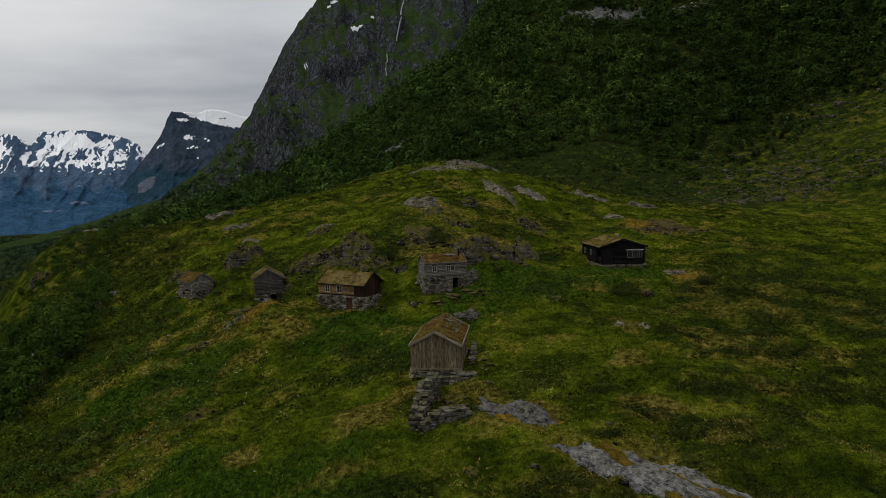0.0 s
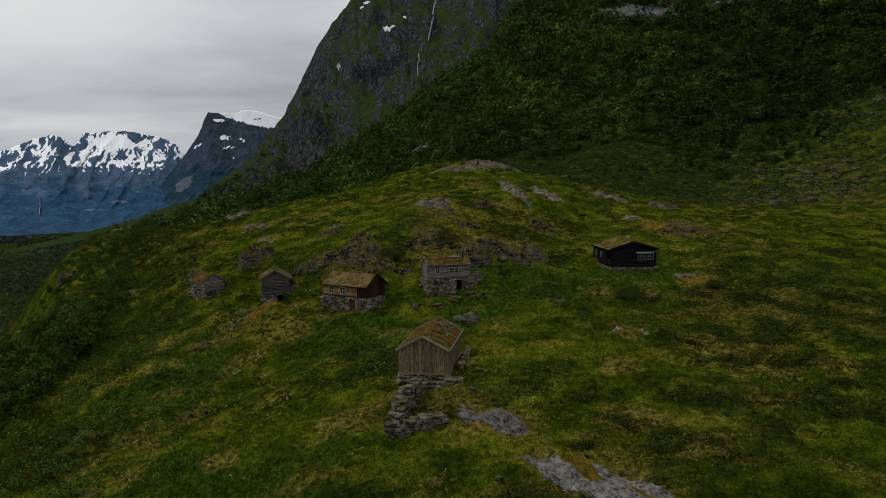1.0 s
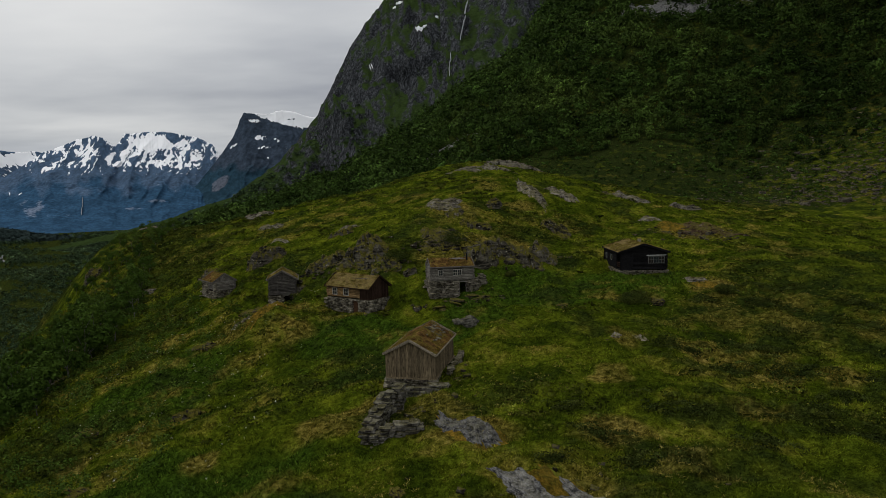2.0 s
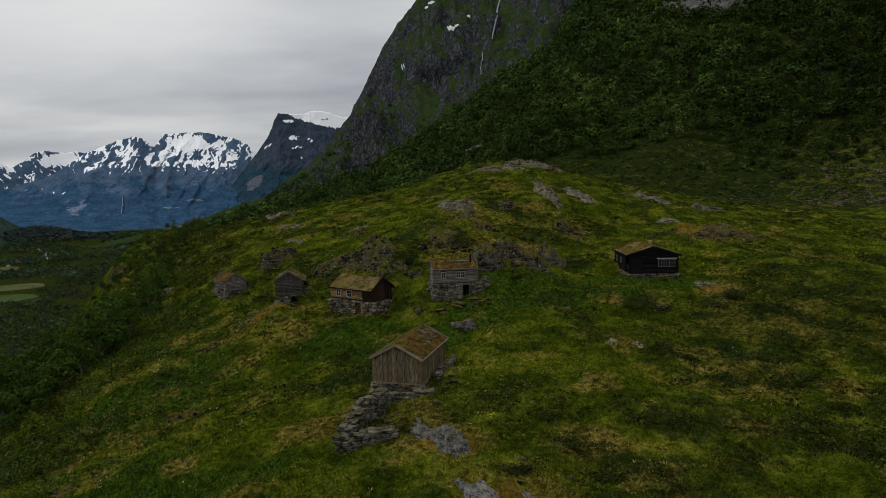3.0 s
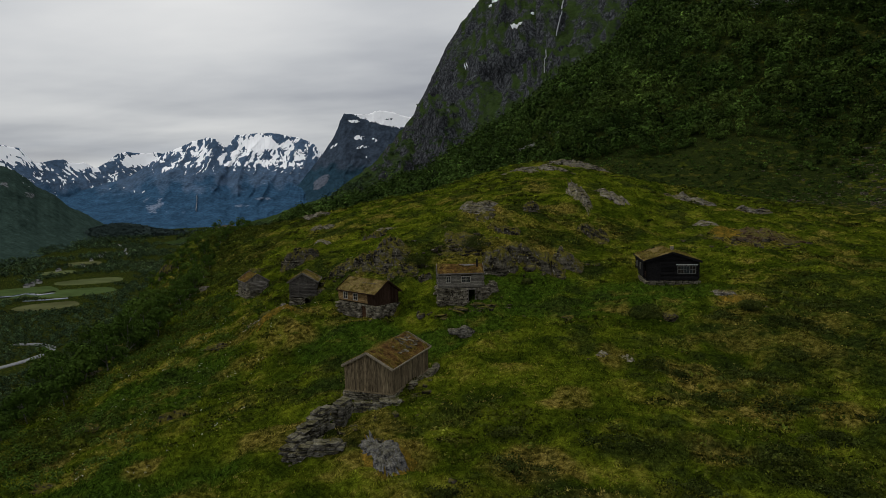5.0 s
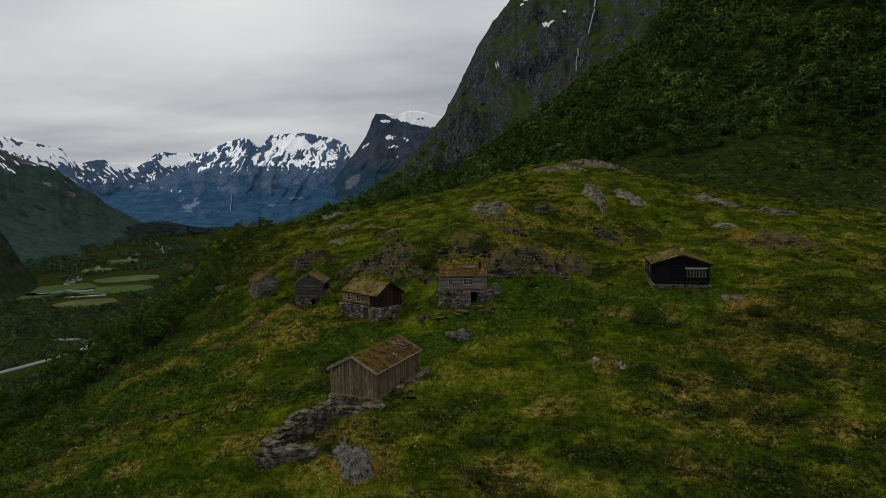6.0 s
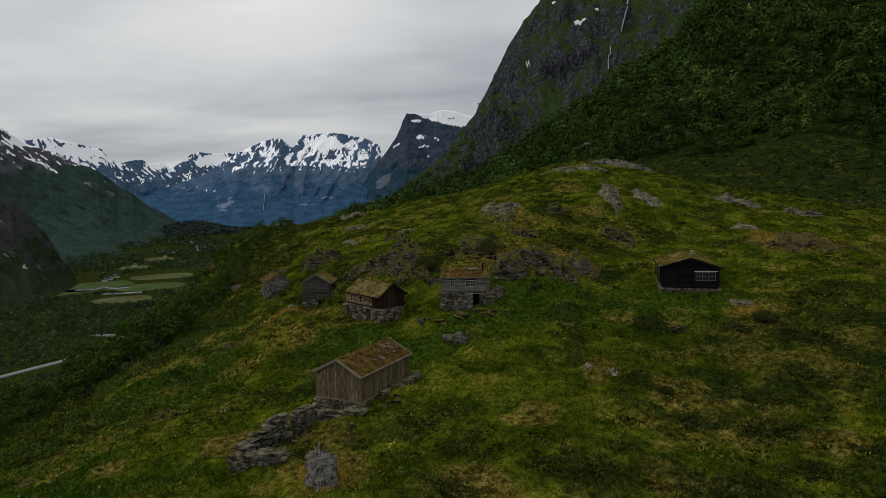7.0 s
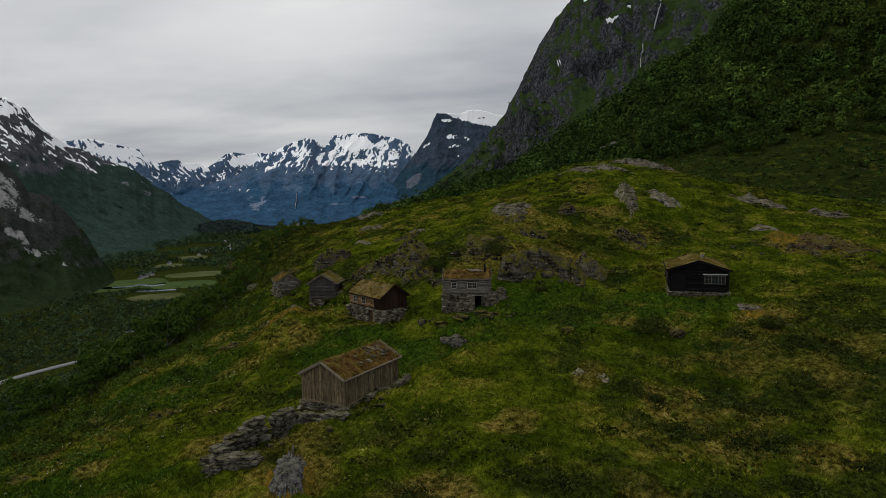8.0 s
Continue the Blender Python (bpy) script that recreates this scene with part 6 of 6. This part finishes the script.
for fa, fr, long, wide in VALLEY_FIELDS:
    fx, fy = HUB[0] + fr * math.sin(radians(fa)), HUB[1] + fr * math.cos(radians(fa))
    c, s = math.cos(radians(48)), math.sin(radians(48))
    clear |= np.hypot(((x - fx) * c + (y - fy) * s) / (long * 0.68 + 8), (-(x - fx) * s + (y - fy) * c) / (wide * 1.15 + 22)) < 1
patch = fbm(x / 170, y / 170, 3, 63)
ok = ~clear & ((patch > -0.25) | (rr < 900))
x, y, rr = x[ok], y[ok], rr[ok]
z = height(x, y)
low_down = z < -55
x, y, z, rr = x[low_down], y[low_down], z[low_down], rr[low_down]
k = np.clip(rr / 800, 1.0, 3)[:, None]
rad = veg.uniform(1.9, 3.6, (len(x), 1)) * k * np.array([[1, 1, 1.0]])
v1, f1 = leaf_cloud(np.stack([x, y, z + rad[:, 2] * 0.6], 1), rad, 17, (0.95 * k[:, 0]), veg)
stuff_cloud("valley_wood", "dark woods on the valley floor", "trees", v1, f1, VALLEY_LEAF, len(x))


# birches on the steep side of the knoll
def birch(seed, tall, spread):
    rng = np.random.default_rng(seed)
    r = random.Random(seed)
    top = empty("birch", Matrix.Identity(4), "bushy green mountain birch on the steep slope", "tree", "birches")
    bm = bmesh.new()
    p, ring = Vector((0, 0, -0.4)), None
    path = [p]
    for k in range(6):
        p = p + Vector((r.uniform(-0.16, 0.16), r.uniform(-0.16, 0.16), tall * 0.13))
        path.append(p)
    for k, q in enumerate(path):
        rad_ = 0.10 * tall / 5 * (1 - k / 8)
        row = [bm.verts.new(q + Vector((math.cos(a) * rad_, math.sin(a) * rad_, 0))) for a in np.linspace(0, 2 * math.pi, 7)[:-1]]
        if ring:
            for j in range(6):
                bm.faces.new([ring[j], ring[(j + 1) % 6], row[(j + 1) % 6], row[j]])
        ring = row
    part("trunk", bm, BARK, top, "pale birch trunk")
    cs, rs = [], []
    for k in range(9):
        q = path[r.randrange(2, 7)]
        a, out = r.uniform(0, 6.28), r.uniform(0.25, 0.75) * spread
        e = q + Vector((math.cos(a) * out, math.sin(a) * out, r.uniform(0.1, 0.35) * tall))
        part("limb", rod(q, e, 0.035 * tall / 5, 0.012, 5), BARK, top)
        cs.append(e)
        rs.append((r.uniform(0.45, 0.8) * spread * 0.75, r.uniform(0.45, 0.8) * spread * 0.75, r.uniform(0.4, 0.7) * spread * 0.75))
    cs.append(path[-1] + Vector((0, 0, 0.1 * tall)))
    rs.append((0.6 * spread * 0.8, 0.6 * spread * 0.8, 0.75 * spread * 0.8))
    v, f = leaf_cloud(np.array([tuple(c) for c in cs]), np.array(rs), 105, 0.18, rng)
    blades_object("crown", v, f, BIRCH_LEAF, top)
    return top


kinds = [birch(200 + k, t, s) for k, (t, s) in enumerate([(4.2, 1.7), (5.0, 2.0), (3.4, 1.6), (5.6, 2.2), (2.6, 1.4)])]
spots, tries = [], 0
while len(spots) < 200 and tries < 9000:
    tries += 1
    by = veg.uniform(38, 185)
    line = np.interp(by, [38, 60, 85, 110, 150, 215], [-32, -43, -50, -57, -76, -96])
    bx = line - 1.0 - veg.exponential(7.0)
    if any((bx - px) ** 2 + (by - py) ** 2 < 8 for px, py in spots):
        continue
    spots.append((bx, by))
for k, (bx, by) in enumerate(spots):
    m = pose(bx, by, at_ground(bx, by), 0, 0, veg.uniform(0, 360)) @ Matrix.Scale(veg.uniform(0.85, 1.5) * (0.6 + 0.4 * min(1.0, max(0.0, (by - 50) / 40)) - 0.5 * min(1.0, max(0.0, (by - 100) / 40))), 4)
    if k < len(kinds):
        kinds[k].matrix_basis = m
    else:
        o = copy_thing(kinds[k % len(kinds)], m)
        o.scale = m.to_scale()

# bushes and tall herbs on the near left slope, heath mounds all over the meadow
n = 12500
x, y = veg.uniform(-95, 85, n), veg.uniform(22, 210, n)
h = fbm(x / 9 + 40, y / 9, 4, 83)
slope = step(-x - 0.28 * y, 2, 22)
ok = (h + 0.5 * slope + 0.45 * zone(x, y, SCRUB) > 0.34) & ~shut_out(x, y, 0.8) & (zone(x, y, WEAR + LUSH) < 0.2) & (np.hypot(x - 0.5, y - 45) > 5)
x, y, slope = x[ok], y[ok], slope[ok]
s = veg.uniform(0.35, 0.95, len(x)) * (1 + 0.3 * slope)
rad = np.stack([s * 1.25, s * 1.25, s * (0.32 + 0.3 * slope)], 1)
v1, f1 = leaf_cloud(np.stack([x, y, height(x, y) + 0.02], 1), rad, 34, 0.085 + 0.0009 * np.hypot(x - 13, y - 5), veg)
stuff_cloud("heath", "low dark heather and crowberry mounds", "heath", v1, f1, HEATH_LEAF, len(x))
MATS = [(20.6, 73.2, 1.7), (28, 73.8, 1.6), (38, 80, 3.2), (34.5, 72.4, 2.6), (42.4, 71, 2.8), (42.3, 65.5, 2.6), (21.2, 58, 1.8), (27.6, 56.6, 2.0), (32.3, 64.5, 1.2), (28.6, 53, 2.6), (24.3, 53.2, 1.6),
        (17.6, 43.4, 2.2), (10.9, 44.7, 1.1), (12.3, 39.6, 1.8), (25.7, 43.2, 1.9), (29.9, 48.2, 1.5), (28, 41.7, 1.8), (21.2, 39.2, 1.5), (14.2, 36, 2.0), (5.6, 31, 1.9), (34, 51.8, 1.6), (9.3, 35.6, 0.9)]
x, y, s = [np.concatenate(c) for c in zip(*[(veg.normal(px, r * 0.55, int(16 * r)), veg.normal(py, r * 0.32, int(16 * r)), veg.uniform(0.25, 0.6, int(16 * r))) for px, py, r in MATS])]
v1, f1 = leaf_cloud(np.stack([x, y, height(x, y) + 0.05], 1), np.stack([s * 1.4, s * 1.1, s * 0.6], 1), 72, 0.045 + 0.0005 * np.hypot(x - 13, y - 5), veg)
stuff_cloud("juniper_mats", "dark creeping juniper mats in the meadow", "bushes", v1, f1, JUNIPER_LEAF, len(x))


def juniper_bush(x, y, wide, tall, seed):
    """A round juniper bush: many lumps of fine needles."""
    rng = np.random.default_rng(seed)
    n = 16
    a, far = rng.uniform(0, 6.28, n), np.sqrt(rng.uniform(0, 1, n)) * wide * 0.36
    px, py = x + np.cos(a) * far, y + np.sin(a) * far
    pz = height(px, py) + tall * 0.35 * (1 - (far / wide) ** 2)
    r = rng.uniform(0.22, 0.36, n)
    v, f = leaf_cloud(np.stack([px, py, pz], 1), np.stack([r * wide, r * wide, r * tall * 1.6], 1), 170, 0.075, rng)
    ob = blades_object("juniper_bush", v, f, JUNIPER_LEAF)
    ob.data.attributes.new("tint", "FLOAT", "POINT").data.foreach_set("value", np.repeat(np.exp(rng.normal(0, 0.2, n)), len(v) // n).astype(np.float32))
    return tagged(ob, "dark green juniper bush on the crag", "bush", "juniper bushes")


for k, (bx, by, wide, tall) in enumerate(((-0.3, 93.6, 4.2, 2.2), (-8.4, 90.2, 3.4, 1.6), (20.5, 73.4, 3.2, 1.0), (7.4, 86.0, 1.5, 0.9), (31.0, 75.5, 2.2, 1.2))):
    juniper_bush(bx, by, wide, tall, 300 + k)
n = 1500
x = veg.uniform(-75, -8, n)
y = veg.uniform(24, 110, n)
ok = (-x - 0.35 * y > 4 + veg.uniform(-7, 10, n)) & ~shut_out(x, y, 1.0)
x, y = x[ok], y[ok]
s = veg.uniform(0.5, 1.25, len(x))
v1, f1 = leaf_cloud(np.stack([x, y, height(x, y) + s * 0.35], 1), np.stack([s, s, s * 0.85], 1), 74, 0.105, veg)
stuff_cloud("willow_scrub", "grey-green willow bushes on the slope", "bushes", v1, f1, BIRCH_LEAF)

# grass
n = 114000
az, rr = veg.uniform(-62, 42, n), np.exp(veg.uniform(np.log(17), np.log(185), n))
x, y = HUB[0] + rr * np.sin(np.radians(az)), HUB[1] + rr * np.cos(np.radians(az))
ok = ~shut_out(x, y, 0.05) & (fbm(x / 1.1, y / 1.1, 2, 19) > -0.75)
x, y, rr = x[ok], y[ok], rr[ok]
pts = np.stack([x, y, height(x, y)], 1)
lush = zone(x, y, LUSH)
blades = 3
v1, f1 = tufts(pts, None, blades, np.repeat(0.09 + 0.0018 * rr + 0.09 * lush, blades), 0.0, veg, 0.75)
wide = np.repeat(0.008 + 0.00075 * rr, blades)[:, None]
mid = v1.reshape(-1, 3, 3)
ang = veg.uniform(0, np.pi, len(mid))
across = np.stack([np.cos(ang), np.sin(ang), 0 * ang], 1) * wide
mid[:, 0] -= across
mid[:, 1] += across
scat = np.concatenate([veg.normal(0, 0.10, (len(mid), 2)) * (1 + wide * 12), np.zeros((len(mid), 1))], 1)
mid += scat[:, None]
grass = tagged(blades_object("grass", mid.reshape(-1, 3), f1, TURF_BLADES), "rough mountain grass", "grass", kind="stuff")
put_zones(grass.data, mid[..., 0].ravel(), mid[..., 1].ravel())
# pale straw tussocks
n = 14000
az, rr = veg.uniform(-58, 40, n), np.exp(veg.uniform(np.log(18), np.log(120), n))
x, y = HUB[0] + rr * np.sin(np.radians(az)), HUB[1] + rr * np.cos(np.radians(az))
ok = ~shut_out(x, y, 0.1) & (fbm(x / 5.5, y / 5.5, 3, 29) + 0.5 * zone(x, y, DRY) - 0.6 * zone(x, y, LUSH) > 0.2)
x, y, rr = x[ok], y[ok], rr[ok]
v1, f1 = tufts(np.stack([x, y, height(x, y)], 1), None, 14, 0.13, 0.007, veg, 1.5)
tagged(blades_object("dry_grass", v1, f1, blade_material("straw_blades", (0.15, 0.120, 0.022), (0.29, 0.230, 0.052), (0.46, 0.38, 0.12), 0.4)), "pale dry grass tussocks", "grass", kind="stuff")
# white flower heads
n = 1000
x, y = veg.uniform(-60, -12, n), veg.uniform(24, 100, n)
ok = (fbm(x / 6, y / 6, 2, 47) + step(-x - 0.2 * y, -5, 20) * 0.5 > 0.45) & ~shut_out(x, y, 0.4)
x, y = x[ok], y[ok]
v1, f1 = leaf_cloud(np.stack([x, y, height(x, y) + 0.35], 1), np.full((len(x), 3), 0.10), 5, 0.045, veg)
stuff_cloud("wild_flowers", "small white flower heads in the grass", "flowers", v1, f1, plain("white_petals", (0.45, 0.46, 0.40), 0.8))


# ---- valley floor: road, fields, river, farms ----
def polar(a, r):
    return HUB[0] + r * math.sin(radians(a)), HUB[1] + r * math.cos(radians(a))


def ribbon(name, line, wide, lift, mat, label, category, kind="structure"):
    """A strip laid on the ground along a line of bearings and distances."""
    t = np.linspace(0, len(line) - 1, len(line) * 24)
    k = np.arange(len(line))
    a, r = np.interp(t, k, [p[0] for p in line]), np.interp(t, k, [p[1] for p in line])
    for _ in range(30):
        a[1:-1], r[1:-1] = (a[:-2] + 2 * a[1:-1] + a[2:]) / 4, (r[:-2] + 2 * r[1:-1] + r[2:]) / 4
    x, y = HUB[0] + r * np.sin(np.radians(a)), HUB[1] + r * np.cos(np.radians(a))
    dx, dy = np.gradient(x), np.gradient(y)
    n = np.hypot(dx, dy)
    offs = np.linspace(-wide / 2, wide / 2, 5)
    X, Y = x[None] - offs[:, None] * (dy / n)[None], y[None] + offs[:, None] * (dx / n)[None]
    zc = height(x, y) + lift
    grid = np.stack([X, Y, np.repeat(zc[None], 5, 0)], -1)
    low = grid[[0, -1]] - (0, 0, 6)
    grid = np.concatenate([low[:1], grid, low[1:]])
    return tagged(new(name, sheet_mesh(name, grid, mat)), label, category, kind=kind)


def field(a, r, long, wide, mat, label, lift=0.5, turn=48):
    """A meadow with an uneven edge on the valley floor."""
    cx, cy = polar(a, r)
    rings, n = 6, 40
    th = np.linspace(0, 2 * np.pi, n + 1)
    edge = 1 + 0.12 * fbm(np.cos(th) * 1.5 + a, np.sin(th) * 1.5 + r, 3, 15)
    edge[-1] = edge[0]
    k = np.linspace(0, 1, rings)[:, None]
    u, v = np.cos(th) * edge, np.sin(th) * edge
    u, v = np.sign(u) * np.abs(u) ** 0.7 * long / 2 * k, np.sign(v) * np.abs(v) ** 0.7 * wide / 2 * k
    c, s = math.cos(radians(turn)), math.sin(radians(turn))
    X, Y = cx + u * c - v * s, cy + u * s + v * c
    Z = height(X, Y) + lift - 1.5 * (k > 0.99)
    return tagged(new("field", sheet_mesh("field", np.stack([X, Y, Z], -1), mat)), label, "field", kind="structure")


ASPHALT = plain("road_asphalt", (0.16, 0.165, 0.17), 0.85, 0.0, 0.2, 0.3, 0.4)
WATER, _t, _b = material("river_water", 0.08, spec=0.5)
_b.inputs["Base Color"].default_value = (0.10, 0.13, 0.14, 1)
HAY = [plain("green_hayfield", (0.052, 0.078, 0.026), 1.0, 0, 0, 0.5, 0.02), plain("mown_field", (0.075, 0.090, 0.036), 1.0, 0, 0, 0.5, 0.02), plain("brown_field", (0.075, 0.080, 0.034), 1.0, 0, 0, 0.5, 0.02)]
ribbon("road", ROAD, 9.0, 0.9, ASPHALT, "grey asphalt road along the valley floor", "road")
for k, (fa, fr, long, wide) in enumerate(VALLEY_FIELDS):
    field(fa, fr, long * 1.35, wide * 2.2, HAY[(0, 0, 2, 1, 2, 1, 0)[k]], ("green hayfield in the valley", "mown field in the valley", "brownish field in the valley")[(0, 0, 2, 1, 2, 1, 0)[k]])
ribbon("river", [(-49.07, 1414), (-47.93, 1405), (-47.11, 1427), (-46.27, 1389), (-45.34, 1401)], 11, 1.4, WATER, "pale bend of the river between the fields", "water")
ribbon("river", [(-47.31, 1331), (-45.97, 1320), (-44.38, 1315)], 8, 1.4, WATER, "narrow arm of the river", "water")
ribbon("farm_road", [(-40.81, 2579), (-40.21, 2372), (-40.34, 2232), (-40.01, 2099)], 6, 1.6, ASPHALT, "light farm road in the valley", "road")
FARM_WALL, FARM_ROOF = plain("farmhouse_paint", (0.45, 0.44, 0.42), 0.8, 0, 0.1), plain("farmhouse_slates", (0.09, 0.09, 0.095), 0.8, 0, 0.1)
for a, r, wide, long, turn in ((-46.7, 1545, 8, 12, 30), (-46.28, 1580, 9, 14, 70), (-47.07, 1521, 7, 10, 10), (-42.69, 2001, 8, 12, 40), (-42.08, 2101, 9, 13, 80), (-44.94, 1792, 8, 12, 20), (-43.3, 1864, 8, 13, 60), (-41.73, 2196, 8, 12, 20)):
    px, py = polar(a, r)
    farm = empty("farmhouse", pose(px, py, at_ground(px, py), 0, 0, turn), "small pale farmhouse far down in the valley", "house", "valley farms")
    part("wall", box((-wide / 2, -long / 2, -1), (wide / 2, long / 2, 4.6)), FARM_WALL, farm)
    bm = bmesh.new()
    e = [[bm.verts.new((x, y, z)) for x, z in ((-wide / 2 - 0.5, 4.4), (wide / 2 + 0.5, 4.4), (0, 8.2))] for y in (-long / 2 - 0.5, long / 2 + 0.5)]
    bm.faces.new(e[0]), bm.faces.new(e[1])
    for k in range(3):
        bm.faces.new([e[0][k], e[0][(k + 1) % 3], e[1][(k + 1) % 3], e[1][k]])
    part("roof", bm, FARM_ROOF, farm)

# wooded hump that closes the valley
n = 900
u = veg.normal(0, 1, (n, 2))
hx, hy = polar(-40.6, 3050)
x, y = hx + u[:, 0] * 75 - u[:, 1] * 20, hy + u[:, 0] * 55 + u[:, 1] * 40
z = np.maximum(height(x, y), -165) + 42 * np.exp(-(u**2).sum(1) / 2.2)
rad = veg.uniform(14, 22, (n, 1)) * np.array([[1, 1, 0.8]])
v1, f1 = leaf_cloud(np.stack([x, y, z], 1), rad, 20, 7.0, veg)
# spruce green paled and blued to carry the distance haze
stuff_cloud("wooded_hump", "dark wooded hump at the valley's bend", "trees", v1, f1, plain("hazed_spruce", (0.034, 0.050, 0.046), 1.0, 0, 0))


# woods on the mountain's foot
az, wall = LAND["mountain"]
ii, jj = veg.integers(0, int(np.searchsorted(az, -9)), 5200), veg.integers(0, int(wall.shape[1] * 0.5), 5200)
at = wall[ii, jj]
ok = (az[ii] < -13 - 16 * (jj / wall.shape[1]) ** 1.5 + veg.normal(0, 3, 5200)) | (jj < 18)
at = at[ok] + np.concatenate([veg.normal(0, 6, (int(ok.sum()), 2)), np.zeros((int(ok.sum()), 1))], 1)
rad = veg.uniform(5, 9, (len(at), 1)) * np.array([[1, 1, 0.8]])
v1, f1 = leaf_cloud(at + (0, 0, 2), rad, 14, 3.2, veg)
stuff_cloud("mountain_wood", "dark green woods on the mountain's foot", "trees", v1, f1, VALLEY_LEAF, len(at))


# ---- snow and falling water on the mountain wall ----
def on_wall(name, a, el):
    """The place on a mountain that shows at a bearing and a height angle, from the hub."""
    az, grid = LAND[name]
    col = grid[int(np.argmin(np.abs(az - a)))]
    d = np.hypot(col[:, 0] - HUB[0], col[:, 1] - HUB[1])
    ang = np.degrees(np.arctan2(col[:, 2] - 20.6, d))
    top = int(np.argmax(ang))
    over = np.maximum.accumulate(ang[: top + 1])
    k = int(np.searchsorted(over, el))
    return col[min(k, top)]


def cling(name, wall, line, wide, mat, label, category, off=4.0):
    """A strip that hugs a mountain wall along bearings and height angles."""
    pts = [on_wall(wall, np.interp(s, range(len(line)), [p[0] for p in line]), np.interp(s, range(len(line)), [p[1] for p in line])) for s in np.linspace(0, len(line) - 1, 26)]
    pts = np.array(pts)
    for _ in range(3):
        pts[1:-1] = (pts[:-2] + 2 * pts[1:-1] + pts[2:]) / 4
    d = pts[:, :2] - np.array(HUB)
    d /= np.linalg.norm(d, axis=1, keepdims=True)
    across = np.stack([d[:, 1], -d[:, 0], np.zeros(len(d))], 1)
    toward = -np.stack([d[:, 0], d[:, 1], np.zeros(len(d))], 1) * off
    s = np.linspace(0, 1, len(pts))
    w = np.interp(s, np.linspace(0, 1, len(wide)), wide)[:, None] * (1 + 0.25 * fbm(s * 9 + line[0][0], s * 0, 3, 5))[:, None]
    mid = pts + toward + across * (0.5 * np.mean(wide) * fbm(s * 6, s * 0 + line[0][0], 3, 8))[:, None]
    grid = np.stack([mid - across * w / 2 - toward * 2.5 - (0, 0, 1), mid - across * w / 2, mid + toward * 0.15, mid + across * w / 2, mid + across * w / 2 - toward * 2.5])
    return tagged(new(name, sheet_mesh(name, grid, mat)), label, category, kind="structure")


SNOW = plain("old_snow", (0.70, 0.72, 0.75), 0.9, 0, 0.1, 0.2, 0.05)
FOAM = plain("white_water", (0.25, 0.265, 0.28), 0.7, 0, 0.2, 0.5, 0.05)
cling("waterfall", "mountain", [(-3.15, 16.5), (-3.35, 15.2), (-3.6, 14.2), (-3.8, 13.2), (-4.1, 12.2)], (5, 4, 3), FOAM, "thin white waterfall down the rock wall", "waterfall")
cling("waterfall", "mountain", [(-4.9, 11.2), (-5.0, 10.2), (-5.1, 9.4)], (2.2, 2.2, 2), FOAM, "thin white thread of falling water", "waterfall")
cling("waterfall", "mountain", [(3.6, 17.5), (3.3, 16.2), (3.0, 15.2)], (2.5, 2.2, 2), FOAM, "thin white thread of falling water", "waterfall")
cling("waterfall", "far_range", [(-34.75, -0.35), (-34.8, -1.0), (-34.9, -1.7)], (2.6, 2.2, 3.4), FOAM, "white waterfall on the haze-blue valley wall", "waterfall", 30.0)
def snow_patch(a, el, wide, tall, seed):
    """Old snow lying in a hollow of the mountain wall: it follows the rock."""
    az, grid = LAND["mountain"]
    rows = []
    for s in np.linspace(-1, 1, 15):
        col = grid[int(np.argmin(np.abs(az - a - s * wide / 2)))]
        p = on_wall("mountain", a + s * wide / 2, el + 0.25 * wide * s)
        k = int(np.argmin(np.linalg.norm(col - p, axis=1)))
        half = tall * math.sqrt(max(0.0, 1 - s * s)) * (0.8 + 0.5 * float(fbm(np.array([s * 2.2 + seed]), np.array([0.0]), 3, 17)[0])) + 0.02
        at = np.clip(k + np.linspace(-half, half, 7), 0, len(col) - 1)
        line = np.stack([np.interp(at, np.arange(len(col)), col[:, j]) for j in range(3)], 1)
        d = line[:, :2] - np.array(HUB)
        line[:, :2] -= d / np.linalg.norm(d, axis=1, keepdims=True) * 3.0
        line[:, 2] += 1.2
        line[[0, -1], 2] -= 2.4
        rows.append(line)
    ob = new("snow_patch", sheet_mesh("snow_patch", np.array(rows)[::-1], SNOW))
    return tagged(ob, "patch of old snow on the rock wall", "snow", kind="structure")


for k, (a, el, wide, tall) in enumerate(((-7.45, 13.2, 1.0, 0.55), (-9.35, 15.1, 0.9, 0.5), (-6.05, 13.75, 0.35, 0.25), (-11.8, 9.95, 0.25, 0.3))):
    snow_patch(a, el, wide, tall, k * 3)
